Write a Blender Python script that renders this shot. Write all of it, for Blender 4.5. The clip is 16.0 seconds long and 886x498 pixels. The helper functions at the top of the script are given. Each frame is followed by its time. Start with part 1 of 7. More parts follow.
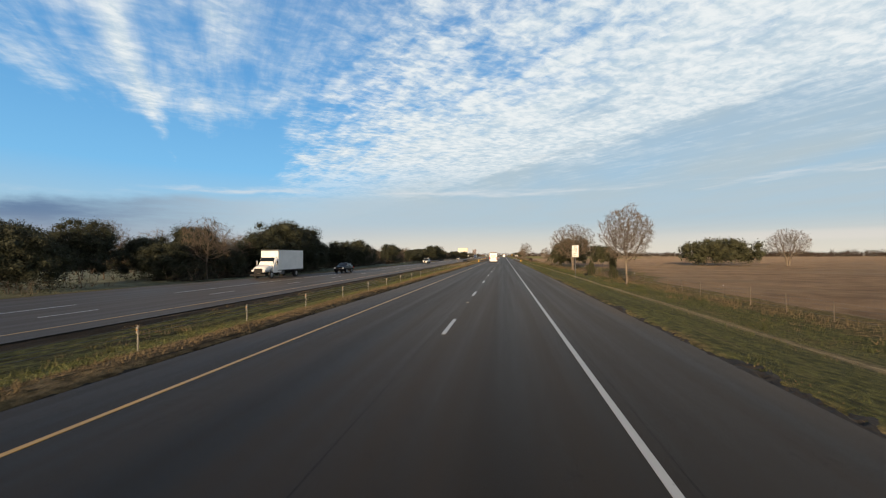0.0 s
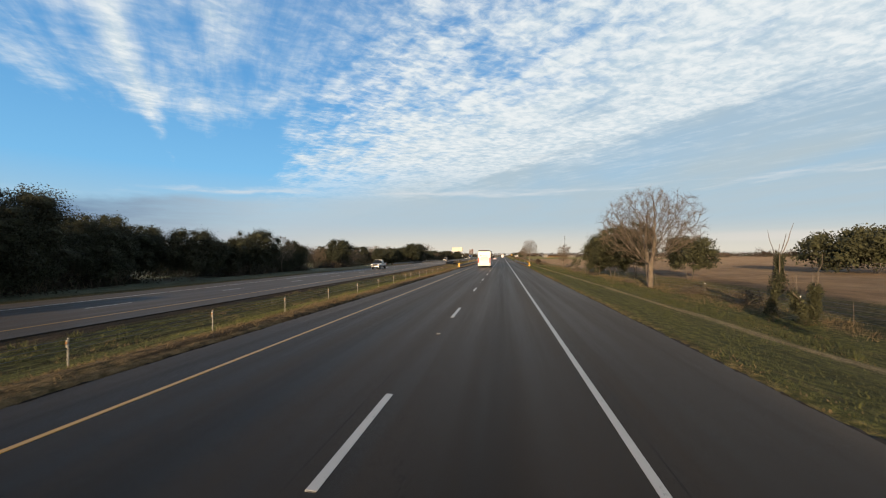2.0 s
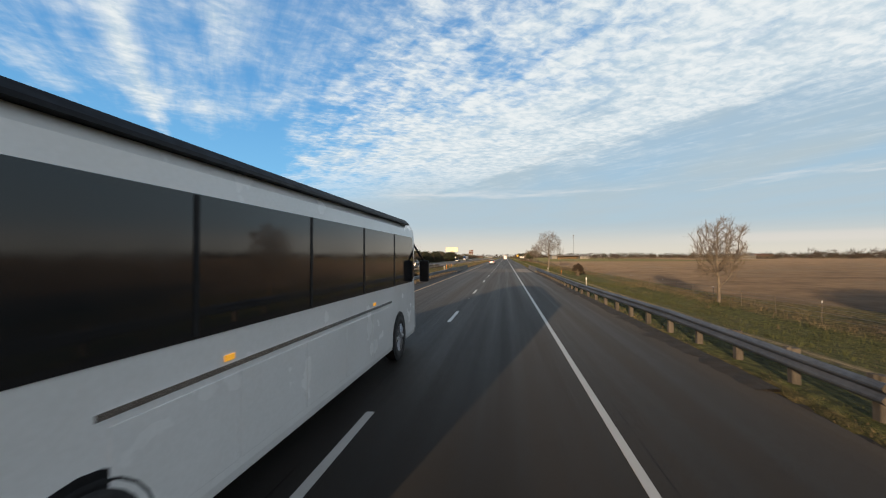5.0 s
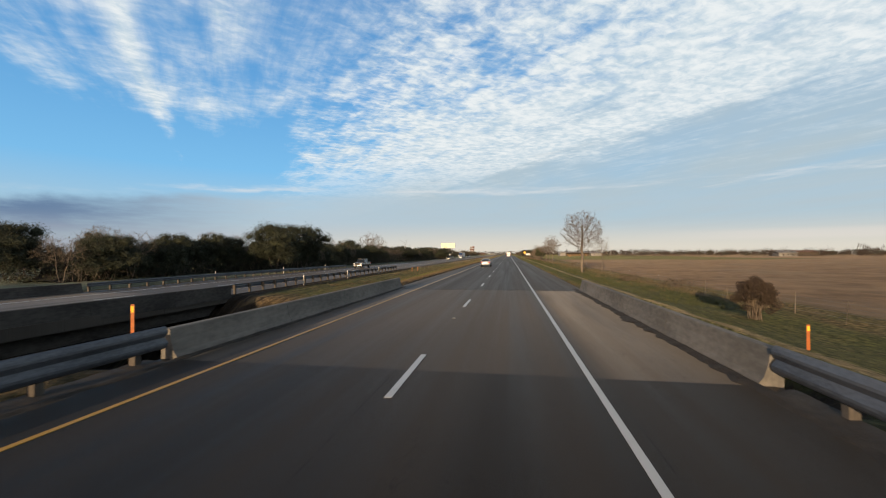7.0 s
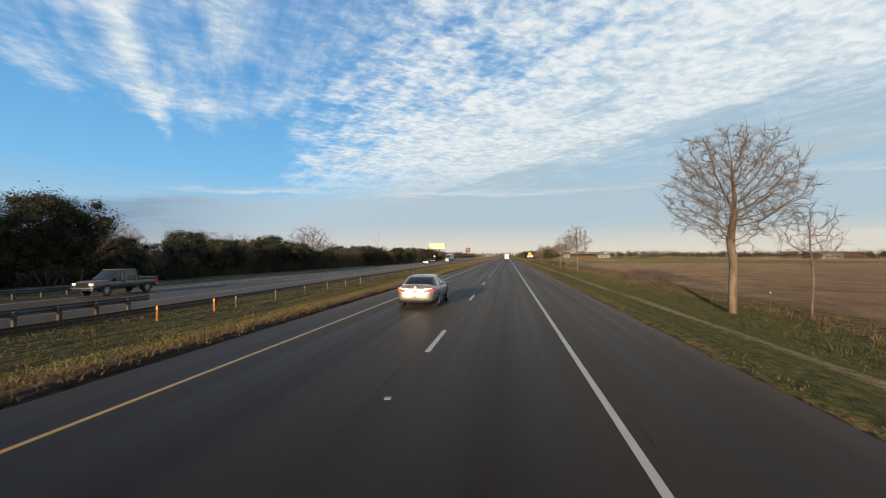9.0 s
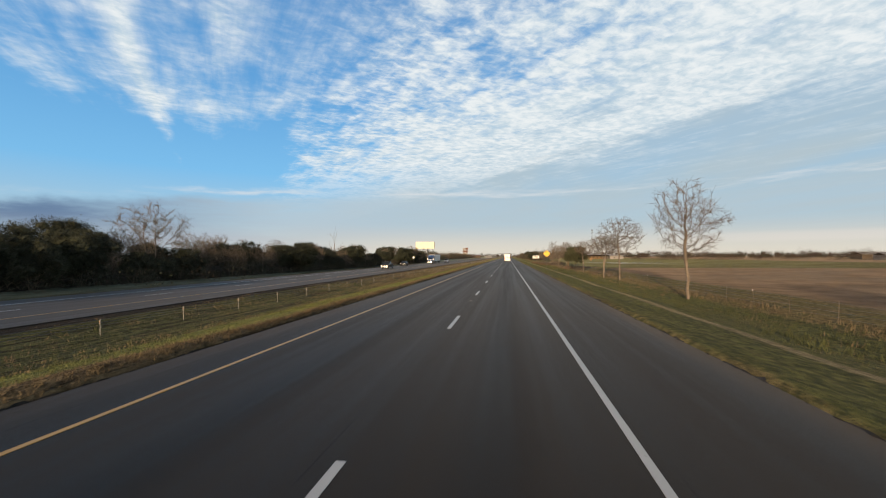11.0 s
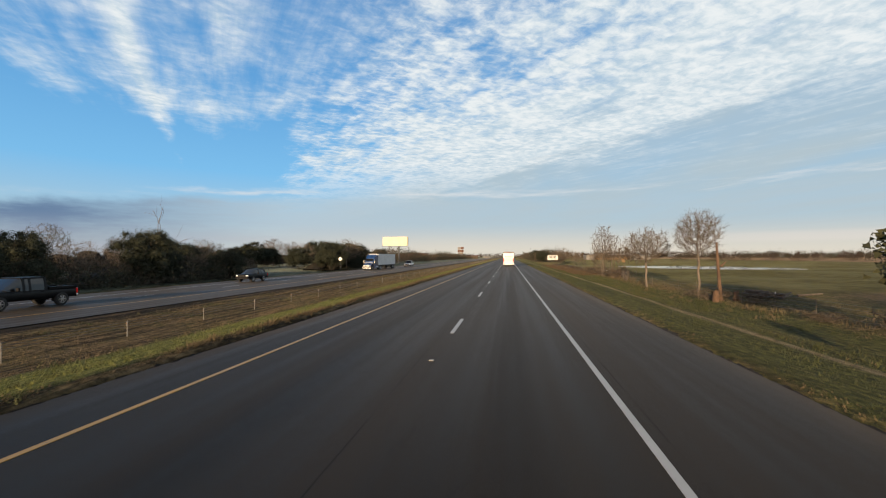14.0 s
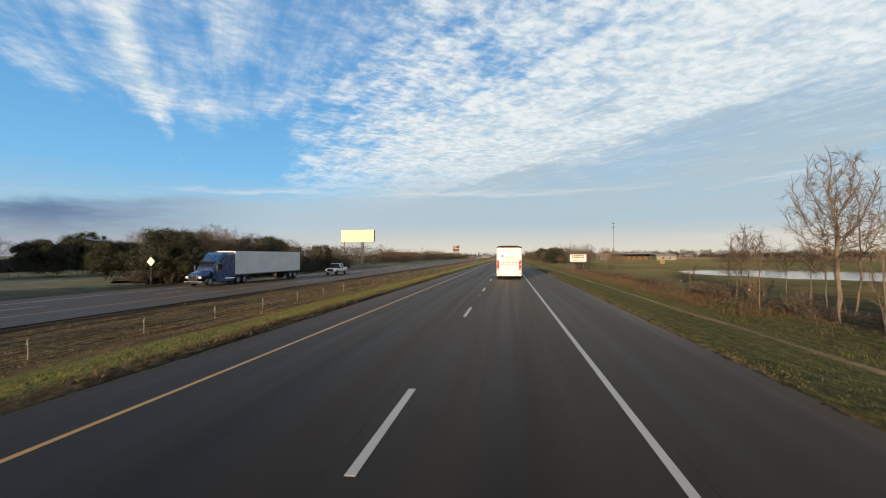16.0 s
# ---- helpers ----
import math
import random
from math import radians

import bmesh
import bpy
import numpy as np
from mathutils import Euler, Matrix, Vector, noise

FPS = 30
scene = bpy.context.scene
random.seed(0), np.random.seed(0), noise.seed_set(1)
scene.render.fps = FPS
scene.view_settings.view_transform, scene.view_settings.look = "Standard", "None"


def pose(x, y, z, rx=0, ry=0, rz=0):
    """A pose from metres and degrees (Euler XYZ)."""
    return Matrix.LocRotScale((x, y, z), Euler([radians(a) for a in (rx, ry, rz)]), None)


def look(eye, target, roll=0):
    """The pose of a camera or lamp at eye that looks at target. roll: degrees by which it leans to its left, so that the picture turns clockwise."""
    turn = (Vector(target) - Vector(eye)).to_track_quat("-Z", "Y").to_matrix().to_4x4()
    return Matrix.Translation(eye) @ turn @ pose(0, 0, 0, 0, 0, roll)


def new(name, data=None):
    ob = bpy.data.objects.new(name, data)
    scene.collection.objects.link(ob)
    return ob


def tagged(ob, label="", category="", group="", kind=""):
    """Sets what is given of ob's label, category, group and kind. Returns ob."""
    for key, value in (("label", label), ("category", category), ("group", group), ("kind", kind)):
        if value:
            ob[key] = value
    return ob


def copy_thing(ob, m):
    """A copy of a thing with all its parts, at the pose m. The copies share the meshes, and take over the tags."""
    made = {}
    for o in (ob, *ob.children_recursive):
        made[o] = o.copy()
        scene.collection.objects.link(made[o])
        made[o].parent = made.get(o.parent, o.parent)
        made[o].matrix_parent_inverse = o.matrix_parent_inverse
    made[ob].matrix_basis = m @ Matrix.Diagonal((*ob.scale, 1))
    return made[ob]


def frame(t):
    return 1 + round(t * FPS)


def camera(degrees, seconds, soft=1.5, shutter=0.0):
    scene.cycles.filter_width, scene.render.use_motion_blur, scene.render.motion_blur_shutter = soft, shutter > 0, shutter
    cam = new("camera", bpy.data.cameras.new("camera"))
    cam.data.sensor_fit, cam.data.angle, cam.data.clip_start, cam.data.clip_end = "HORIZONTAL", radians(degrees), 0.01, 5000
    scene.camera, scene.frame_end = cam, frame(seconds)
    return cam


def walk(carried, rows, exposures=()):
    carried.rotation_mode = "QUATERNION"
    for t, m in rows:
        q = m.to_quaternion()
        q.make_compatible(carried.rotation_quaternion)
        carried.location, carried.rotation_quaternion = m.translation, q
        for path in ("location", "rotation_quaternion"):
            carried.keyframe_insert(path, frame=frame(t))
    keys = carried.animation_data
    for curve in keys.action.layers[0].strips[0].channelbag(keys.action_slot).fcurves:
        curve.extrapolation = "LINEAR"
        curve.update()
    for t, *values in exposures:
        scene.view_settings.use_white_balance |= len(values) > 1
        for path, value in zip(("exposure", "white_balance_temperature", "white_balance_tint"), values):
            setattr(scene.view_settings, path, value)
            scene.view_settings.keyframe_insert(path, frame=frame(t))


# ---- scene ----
# seconds, place in metres, tilt and turn in degrees
PATH = [
    (0, pose(0.04, 0.0, 2.46, 90.86, 0, 8.39)),
    (0.5, pose(0.06, 14.36, 2.46, 90.86, 0, 8.32)),
    (1, pose(0.08, 28.71, 2.46, 90.87, 0, 8.24)),
    (1.5, pose(0.1, 43.06, 2.46, 90.87, 0, 8.2)),
    (2, pose(0.15, 57.42, 2.46, 90.88, 0, 8.2)),
    (2.5, pose(0.18, 71.78, 2.46, 91.04, 0, 8.16)),
    (3, pose(0.22, 86.13, 2.46, 91.13, 0, 8.16)),
    (3.5, pose(0.29, 100.48, 2.46, 91.05, 0, 8.28)),
    (4, pose(0.28, 114.84, 2.46, 91.06, 0, 8.32)),
    (6.5, pose(0.29, 186.62, 2.46, 90.92, 0, 9.04)),
    (7, pose(0.21, 200.97, 2.46, 90.62, 0, 9.04)),
    (7.5, pose(0.12, 215.33, 2.46, 91.09, 0, 8.81)),
    (8, pose(0.08, 229.68, 2.46, 90.70, 0, 8.62)),
    (8.5, pose(0.13, 244.03, 2.46, 90.71, 0, 8.66)),
    (9, pose(0.18, 258.39, 2.46, 90.86, 0, 8.81)),
    (11.5, pose(0.13, 330.17, 2.46, 90.97, 0, 8.93)),
    (12, pose(0.11, 344.52, 2.46, 90.89, 0, 9.12)),
    (12.5, pose(0.05, 358.88, 2.46, 90.98, 0, 8.97)),
    (13, pose(-0.0, 373.23, 2.46, 90.98, 0, 8.89)),
    (13.5, pose(-0.04, 387.59, 2.46, 91.15, 0, 8.89)),
    (14, pose(-0.05, 401.94, 2.46, 90.99, 0, 8.97)),
    (14.5, pose(-0.08, 416.3, 2.46, 91.00, 0, 8.89)),
    (15, pose(-0.08, 430.65, 2.46, 90.92, 0, 9.0)),
    (15.5, pose(-0.09, 445.0, 2.46, 91.01, 0, 9.0)),
    (16, pose(-0.08, 459.36, 2.46, 90.93, 0, 8.97)),
]
cam = camera(93.93, 16.0, soft=1.1, shutter=0.045)
walk(cam, PATH, ((0, 0.35), (16, 0.35)))

# ---------------------------------------------------------------- sky, sun
class Graph:
    """Short hand for node trees."""

    def __init__(self, tree):
        self.tree = tree

    def node(self, kind):
        return self.tree.nodes.new(kind)

    def put(self, socket, value):
        if isinstance(value, bpy.types.NodeSocket):
            self.tree.links.new(value, socket)
        else:
            socket.default_value = value

    def math(self, op, a, b=0.0, c=0.0, clamp=False):
        n = self.node("ShaderNodeMath")
        n.operation, n.use_clamp = op, clamp
        for s, v in zip(n.inputs, (a, b, c)):
            self.put(s, v)
        return n.outputs[0]

    def span(self, x, a, b, lo=0.0, hi=1.0, smooth=True):
        n = self.node("ShaderNodeMapRange")
        n.interpolation_type = "SMOOTHSTEP" if smooth else "LINEAR"
        for s, v in zip(n.inputs, (x, a, b, lo, hi)):
            self.put(s, v)
        return n.outputs[0]

    def vec(self, x, y, z=0.0):
        n = self.node("ShaderNodeCombineXYZ")
        for s, v in zip(n.inputs, (x, y, z)):
            self.put(s, v)
        return n.outputs[0]

    def noise(self, v, scale, detail=4.0, rough=0.5, warp=0.0):
        n = self.node("ShaderNodeTexNoise")
        self.put(n.inputs["Vector"], v)
        n.inputs["Scale"].default_value = scale
        n.inputs["Detail"].default_value = detail
        n.inputs["Roughness"].default_value = rough
        n.inputs["Distortion"].default_value = warp
        return n.outputs["Fac"]

    def mix(self, f, a, b, kind="MIX"):
        n = self.node("ShaderNodeMix")
        n.data_type, n.blend_type = "RGBA", kind
        self.put(n.inputs[0], f)
        for s, v in ((n.inputs[6], a), (n.inputs[7], b)):
            self.put(s, v if isinstance(v, bpy.types.NodeSocket) else (*v, 1.0))
        return n.outputs[2]

    def ramp(self, x, stops):
        n = self.node("ShaderNodeValToRGB")
        r = n.color_ramp
        for i, (p, c) in enumerate(stops):
            e = r.elements[i] if i < 2 else r.elements.new(p)
            e.position = p
            e.color = (c, c, c, 1) if isinstance(c, float) else (*c, 1)
        self.put(n.inputs[0], x)
        return n.outputs[0]


SUN_UP, SUN_ROUND = 8.0, 193.0      # height, and bearing from the road's direction, in degrees
SUN = (math.sin(radians(SUN_ROUND)) * math.cos(radians(SUN_UP)), math.cos(radians(SUN_ROUND)) * math.cos(radians(SUN_UP)), math.sin(radians(SUN_UP)))
world = bpy.data.worlds.new("morning_sky")
scene.world = world
world.use_nodes = True
g = Graph(world.node_tree)
sky = g.node("ShaderNodeTexSky")
sky.sky_type, sky.sun_disc = "NISHITA", False
sky.sun_elevation, sky.sun_rotation = radians(SUN_UP), radians(SUN_ROUND)
sky.air_density, sky.dust_density, sky.ozone_density = 1.0, 0.6, 2.5
way = g.node("ShaderNodeTexCoord").outputs["Generated"]
xyz = g.node("ShaderNodeSeparateXYZ")
g.put(xyz.inputs[0], way)
dx, dy, dz = xyz.outputs
up = g.math("MAXIMUM", dz, 0.012)
side = g.math("DIVIDE", dx, g.math("MAXIMUM", g.math("ABSOLUTE", dy), 0.05))
cu, cv = g.math("DIVIDE", dx, up), g.math("DIVIDE", dy, up)
# the high cloud lies in streaks that run to the left of the road's direction
across = g.math("ADD", g.math("MULTIPLY", cu, 0.80), g.math("MULTIPLY", cv, 0.60))
along = g.math("SUBTRACT", g.math("MULTIPLY", cv, 0.80), g.math("MULTIPLY", cu, 0.60))
sway = g.math("MULTIPLY", g.math("SUBTRACT", g.noise(g.vec(cu, cv), 0.9, 3.0), 0.5), 0.28)
lane = g.math("ADD", across, sway)
ripple = g.noise(g.vec(g.math("MULTIPLY", along, 1.0), g.math("MULTIPLY", across, 0.72)), 15.0, 5.0, 0.58, 0.35)
streak = g.noise(g.vec(g.math("MULTIPLY", along, 0.55), g.math("MULTIPLY", across, 3.0)), 1.5, 5.0, 0.6, 0.3)
billow = g.noise(g.vec(cu, cv), 2.6, 6.0, 0.6, 0.4)
# how much cloud there is from the left side of the sky to the right
cover = g.ramp(g.span(lane, -1.5, 6.0, smooth=False), [
    (0.0, 0.22), (0.06, 0.32), (0.105, 0.44), (0.128, 0.38), (0.144, 0.78), (0.158, 0.42), (0.20, 0.52), (0.25, 0.42), (0.28, 0.50),
    (0.36, 0.62), (0.44, 0.71), (0.515, 0.70), (0.57, 0.80), (0.61, 0.52), (0.70, 0.45), (1.0, 0.40)])
far_clear = g.math("MULTIPLY", g.span(along, 3.0, 4.6), g.span(lane, 0.8, 0.3))
thick = g.math("SUBTRACT", cover, g.math("MULTIPLY", far_clear, 0.5))
rip = g.math("MULTIPLY", g.math("MULTIPLY", g.span(lane, 0.2, 0.8, 0.25, 1.0), g.span(lane, 1.1, 2.4, 1.0, 0.30)), g.span(dz, 0.10, 0.34, 0.45, 1.0))
calm = g.math("SUBTRACT", 1.0, rip)
tex = g.math("ADD", g.math("MULTIPLY", g.math("SUBTRACT", ripple, 0.5), g.math("MULTIPLY", rip, 0.44)), g.math("MULTIPLY", g.math("SUBTRACT", streak, 0.5), g.math("ADD", 0.50, g.math("MULTIPLY", calm, 0.40))))
tex = g.math("ADD", g.math("ADD", tex, g.math("MULTIPLY", g.math("SUBTRACT", billow, 0.5), 0.62)), 0.5)
cloud = g.span(g.math("ADD", tex, thick), g.span(lane, 0.2, 0.8, 0.76, 0.86), g.span(lane, 0.2, 0.8, 1.36, 1.24))
veil = g.math("MULTIPLY", g.span(lane, 1.3, 2.7), g.span(g.noise(g.vec(cu, g.math("MULTIPLY", cv, 0.4)), 0.8, 4.0), 0.2, 0.75, 0.62, 0.97))
tint = g.ramp(g.span(dz, 0.0, 0.6, smooth=False), [(0.0, (0.62, 0.64, 0.61)), (0.12, (0.42, 0.60, 0.73)), (0.30, (0.20, 0.53, 0.88)), (0.6, (0.12, 0.38, 0.75)), (1.0, (0.08, 0.27, 0.60))])
clear = g.mix(0.86, g.mix(1.0, sky.outputs[0], (0.16, 0.16, 0.16), "MULTIPLY"), tint)
colour = g.mix(veil, clear, (0.46, 0.555, 0.605))
white = g.mix(g.span(g.math("ADD", g.math("MULTIPLY", ripple, 0.6), g.math("MULTIPLY", billow, 0.4)), 0.36, 0.64), (0.555, 0.675, 0.755), (0.84, 0.88, 0.89))
cloud = g.math("MULTIPLY", cloud, g.span(lane, 2.5, 4.2, 1.0, 0.30))
colour = g.mix(g.math("MULTIPLY", cloud, g.span(dz, 0.10, 0.24, 0.1, 1.0)), colour, white)
# thin long wisps over the veil on the right
wisp = g.span(g.noise(g.vec(g.math("MULTIPLY", side, 0.7), g.math("MULTIPLY", g.math("SUBTRACT", dz, g.math("MULTIPLY", side, 0.10)), 9.0)), 4.0, 5.0, 0.6, 0.3), 0.60, 0.76, 0.0, 0.5)
colour = g.mix(g.math("MULTIPLY", g.math("MULTIPLY", wisp, g.span(lane, 2.0, 3.0)), g.span(dz, 0.07, 0.14)), colour, (0.74, 0.76, 0.76))
# a low grey bank on the left, thinning to the right, over a pale strip at the horizon
wob = g.math("MULTIPLY", g.math("SUBTRACT", g.noise(g.vec(side, g.math("MULTIPLY", dz, 6.0)), 5.0, 5.0, 0.55), 0.5), 0.04)
crest = g.math("ADD", g.span(side, -1.5, -0.5, 0.098, 0.136, False), wob)
layers = g.noise(g.vec(side, g.math("MULTIPLY", dz, 14.0)), 3.2, 5.0, 0.6)
bank = g.math("MULTIPLY", g.math("MULTIPLY", g.span(g.math("SUBTRACT", crest, dz), -0.006, 0.018), g.span(layers, 0.30, 0.62, 0.62, 1.0)), g.span(side, -0.7, 0.2, 0.93, 0.30))
bankc = g.mix(g.span(side, -1.35, -0.5), (0.125, 0.200, 0.335), (0.46, 0.575, 0.66))
bankc = g.mix(g.math("MULTIPLY", g.span(dz, 0.085, 0.01), g.span(layers, 0.3, 0.7, 0.35, 0.85)), bankc, (0.46, 0.49, 0.54))
colour = g.mix(bank, colour, bankc)
rim = g.math("MULTIPLY", g.span(g.math("ABSOLUTE", g.math("SUBTRACT", g.math("ADD", crest, 0.012), dz)), 0.011, 0.0), g.span(layers, 0.42, 0.66, 0.0, 0.75))
colour = g.mix(g.math("MULTIPLY", rim, g.span(side, -1.1, -0.75, 0.2, 1.0)), colour, (0.72, 0.75, 0.77))
glow = g.math("MULTIPLY", g.span(dz, 0.085, 0.005), g.span(side, -0.9, -0.1, 0.08, 0.9))
colour = g.mix(glow, colour, (0.76, 0.70, 0.59))
strip = g.math("MULTIPLY", g.math("MULTIPLY", g.span(dz, 0.024, 0.034), g.span(dz, 0.052, 0.04)), g.span(g.math("ADD", side, wob), 0.25, 0.6))
colour = g.mix(g.math("MULTIPLY", strip, 0.45), colour, (0.78, 0.72, 0.66))
# the bright warm sky round the low sun, behind the camera
spot = g.math("ADD", g.math("ADD", g.math("MULTIPLY", dx, SUN[0]), g.math("MULTIPLY", dy, SUN[1])), g.math("MULTIPLY", dz, SUN[2]))
warm = g.math("POWER", g.math("MAXIMUM", spot, 0.0), 5.0)
colour = g.mix(g.math("MULTIPLY", warm, 0.95), colour, (1.75, 1.12, 0.62))
# the sky darkens and greys towards the zenith, away from the dawn light
colour = g.mix(g.span(dz, 0.50, 0.85, 0.0, 0.78), colour, (0.125, 0.135, 0.150))
back = world.node_tree.nodes["Background"]
g.put(back.inputs[0], colour)
back.inputs[1].default_value = 0.785

sun = new("sun", bpy.data.lights.new("sun", "SUN"))
sun.data.energy, sun.data.angle, sun.data.color = 5.0, radians(0.5), (1.0, 0.72, 0.44)
sun.matrix_world = look(Vector(SUN) * 100, (0, 0, 0))


# ---------------------------------------------------------------- materials
def material(name, low, high, rough=0.7, metal=0.0, scale=3.0, stretch=(1, 1, 1), bump=0.0, bscale=40.0, fine=25.0, island=0.0, coat=0.0, place="Object"):
    """A surface whose colour wanders between two tones at a large and a fine scale."""
    m = bpy.data.materials.new(name)
    m.use_nodes = True
    k = Graph(m.node_tree)
    b = m.node_tree.nodes["Principled BSDF"]
    if place == "World":
        v = k.node("ShaderNodeNewGeometry").outputs["Position"]
    else:
        v = k.node("ShaderNodeTexCoord").outputs["Object"]
    mp = k.node("ShaderNodeMapping")
    k.put(mp.inputs[0], v)
    mp.inputs["Scale"].default_value = stretch
    v = mp.outputs[0]
    f = k.math("ADD", k.math("MULTIPLY", k.noise(v, scale, 4.0), 0.6), k.math("MULTIPLY", k.noise(v, fine, 3.0), 0.4))
    f = k.span(f, 0.32, 0.68)
    if island:
        r = k.node("ShaderNodeNewGeometry").outputs["Random Per Island"]
        f = k.math("ADD", k.math("MULTIPLY", f, 1 - island), k.math("MULTIPLY", r, island))
    k.put(b.inputs["Base Color"], k.mix(f, low, high))
    k.put(b.inputs["Roughness"], k.span(k.noise(v, scale * 2.3, 3.0), 0.2, 0.8, max(0.02, rough - 0.08), min(1.0, rough + 0.08)))
    b.inputs["Metallic"].default_value = metal
    b.inputs["Coat Weight"].default_value = coat
    b.inputs["Coat Roughness"].default_value = 0.05
    if bump:
        n = k.node("ShaderNodeBump")
        n.inputs["Strength"].default_value = bump
        n.inputs["Distance"].default_value = 0.02
        k.put(n.inputs["Height"], k.noise(v, bscale, 4.0))
        k.put(b.inputs["Normal"], n.outputs[0])
    return m


def lamp_lens(name, colour, strength):
    """A lens with a lit lamp behind it; reflectors made of it glow without one."""
    m = material(name, [c * 0.9 for c in colour], colour, 0.2, coat=0.5)
    b = m.node_tree.nodes["Principled BSDF"]
    b.inputs["Emission Color"].default_value = (*colour, 1)
    b.inputs["Emission Strength"].default_value = strength
    return m


def ground_material():
    """Verge grass, dry grass and fields, told apart by what the sheet carries at each place."""
    m = bpy.data.materials.new("ground_cover")
    m.use_nodes = True
    k = Graph(m.node_tree)
    b = m.node_tree.nodes["Principled BSDF"]
    pos = k.node("ShaderNodeNewGeometry").outputs["Position"]
    sp = k.node("ShaderNodeSeparateXYZ")
    k.put(sp.inputs[0], pos)
    flat = k.vec(sp.outputs[0], sp.outputs[1])
    long = k.vec(sp.outputs[0], k.math("MULTIPLY", sp.outputs[1], 0.6))

    def carried(name):
        n = k.node("ShaderNodeAttribute")
        n.attribute_name = name
        return n.outputs["Fac"]
    big, mid, small, tiny = k.noise(flat, 0.05, 4.0), k.noise(long, 0.55, 5.0, 0.6), k.noise(long, 4.0, 4.0, 0.65), k.noise(flat, 22.0, 3.0)
    green = k.mix(k.span(small, 0.3, 0.7), (0.036, 0.044, 0.015), (0.125, 0.134, 0.042))
    straw = k.mix(k.span(small, 0.3, 0.7), (0.075, 0.053, 0.026), (0.250, 0.180, 0.092))
    dryness = k.math("ADD", carried("dry"), k.math("ADD", k.math("MULTIPLY", k.math("SUBTRACT", mid, 0.5), 0.9), k.math("MULTIPLY", k.math("SUBTRACT", small, 0.5), 0.6)))
    col = k.mix(k.span(dryness, 0.25, 0.8), green, straw)
    col = k.mix(k.math("MULTIPLY", carried("lush"), k.span(dryness, 0.55, 0.1)), col, k.mix(k.span(small, 0.3, 0.7), (0.085, 0.098, 0.024), (0.215, 0.228, 0.064)))
    rows = k.noise(k.vec(k.math("MULTIPLY", sp.outputs[0], 0.11), k.math("MULTIPLY", sp.outputs[1], 0.14)), 1.0, 4.0)
    soil = k.mix(k.span(k.math("ADD", k.math("MULTIPLY", mid, 0.5), k.math("MULTIPLY", rows, 0.5)), 0.35, 0.65), (0.128, 0.092, 0.058), (0.240, 0.175, 0.112))
    soil = k.mix(k.span(big, 0.45, 0.7, 0.0, 0.5), soil, (0.170, 0.145, 0.108))
    past = k.mix(k.span(mid, 0.3, 0.7), (0.046, 0.050, 0.014), (0.130, 0.120, 0.045))
    past = k.mix(k.span(big, 0.40, 0.65, 0.0, 0.6), past, (0.150, 0.150, 0.075))
    past = k.mix(carried("frost"), past, k.mix(k.span(mid, 0.3, 0.7), (0.120, 0.140, 0.098), (0.210, 0.235, 0.185)))
    edge = k.math("MULTIPLY", k.math("SUBTRACT", small, 0.5), 0.35)
    col = k.mix(k.span(k.math("ADD", carried("field"), edge), 0.35, 0.65), col, soil)
    col = k.mix(k.span(k.math("ADD", carried("pasture"), edge), 0.35, 0.65), col, past)
    # near-black for mud, and painted as shade along edge drops and the creek
    col = k.mix(k.span(k.math("ADD", carried("mud_shade"), k.math("MULTIPLY", edge, 2.0)), 0.35, 0.6), col, k.mix(tiny, (0.012, 0.010, 0.008), (0.045, 0.036, 0.026)))
    # the track that wheels have worn pale on the outer verge
    line = k.math("ADD", k.math("ADD", k.span(sp.outputs[1], 70.0, 257.0, 10.8, 8.4, False), k.span(sp.outputs[1], 257.0, 445.0, 0.0, 1.2, False)), k.math("MULTIPLY", k.math("SUBTRACT", k.noise(k.vec(0.0, sp.outputs[1]), 0.06, 4.0, 0.6), 0.5), 0.5))
    worn = k.math("SUBTRACT", k.math("ABSOLUTE", k.math("SUBTRACT", sp.outputs[0], line)), k.math("MULTIPLY", k.math("SUBTRACT", small, 0.5), 0.9))
    worn = k.math("MULTIPLY", k.span(worn, k.span(sp.outputs[1], 70.0, 200.0, 1.3, 0.75, False), 0.1), k.span(mid, 0.25, 0.6, 0.6, 0.95))
    col = k.mix(worn, col, k.mix(k.span(small, 0.3, 0.7), (0.190, 0.155, 0.090), (0.360, 0.300, 0.185)))
    # windrows of dead mown grass, and the dark ruts between them with their shade painted in, in the median
    sway = k.math("MULTIPLY", k.math("SUBTRACT", k.noise(flat, 0.12, 3.0), 0.5), 1.3)
    swath = k.noise(k.vec(k.math("ADD", sp.outputs[0], sway), k.math("MULTIPLY", sp.outputs[1], 0.05)), 1.9, 5.0, 0.72)
    open_field = k.math("MAXIMUM", carried("field"), carried("pasture"), 0.0)
    shut = k.math("SUBTRACT", 1.0, open_field)
    calm = k.math("SUBTRACT", 1.0, k.math("MULTIPLY", carried("lush"), 0.8))
    left = k.span(sp.outputs[0], 4.0, 6.0, 1.0, 0.45)
    thatch = k.math("MULTIPLY", k.math("MULTIPLY", k.span(swath, 0.54, 0.66), k.math("MULTIPLY", left, calm)), shut)
    col = k.mix(k.math("MULTIPLY", thatch, 0.6), col, k.mix(k.span(small, 0.3, 0.7), (0.072, 0.052, 0.028), (0.185, 0.142, 0.082)))
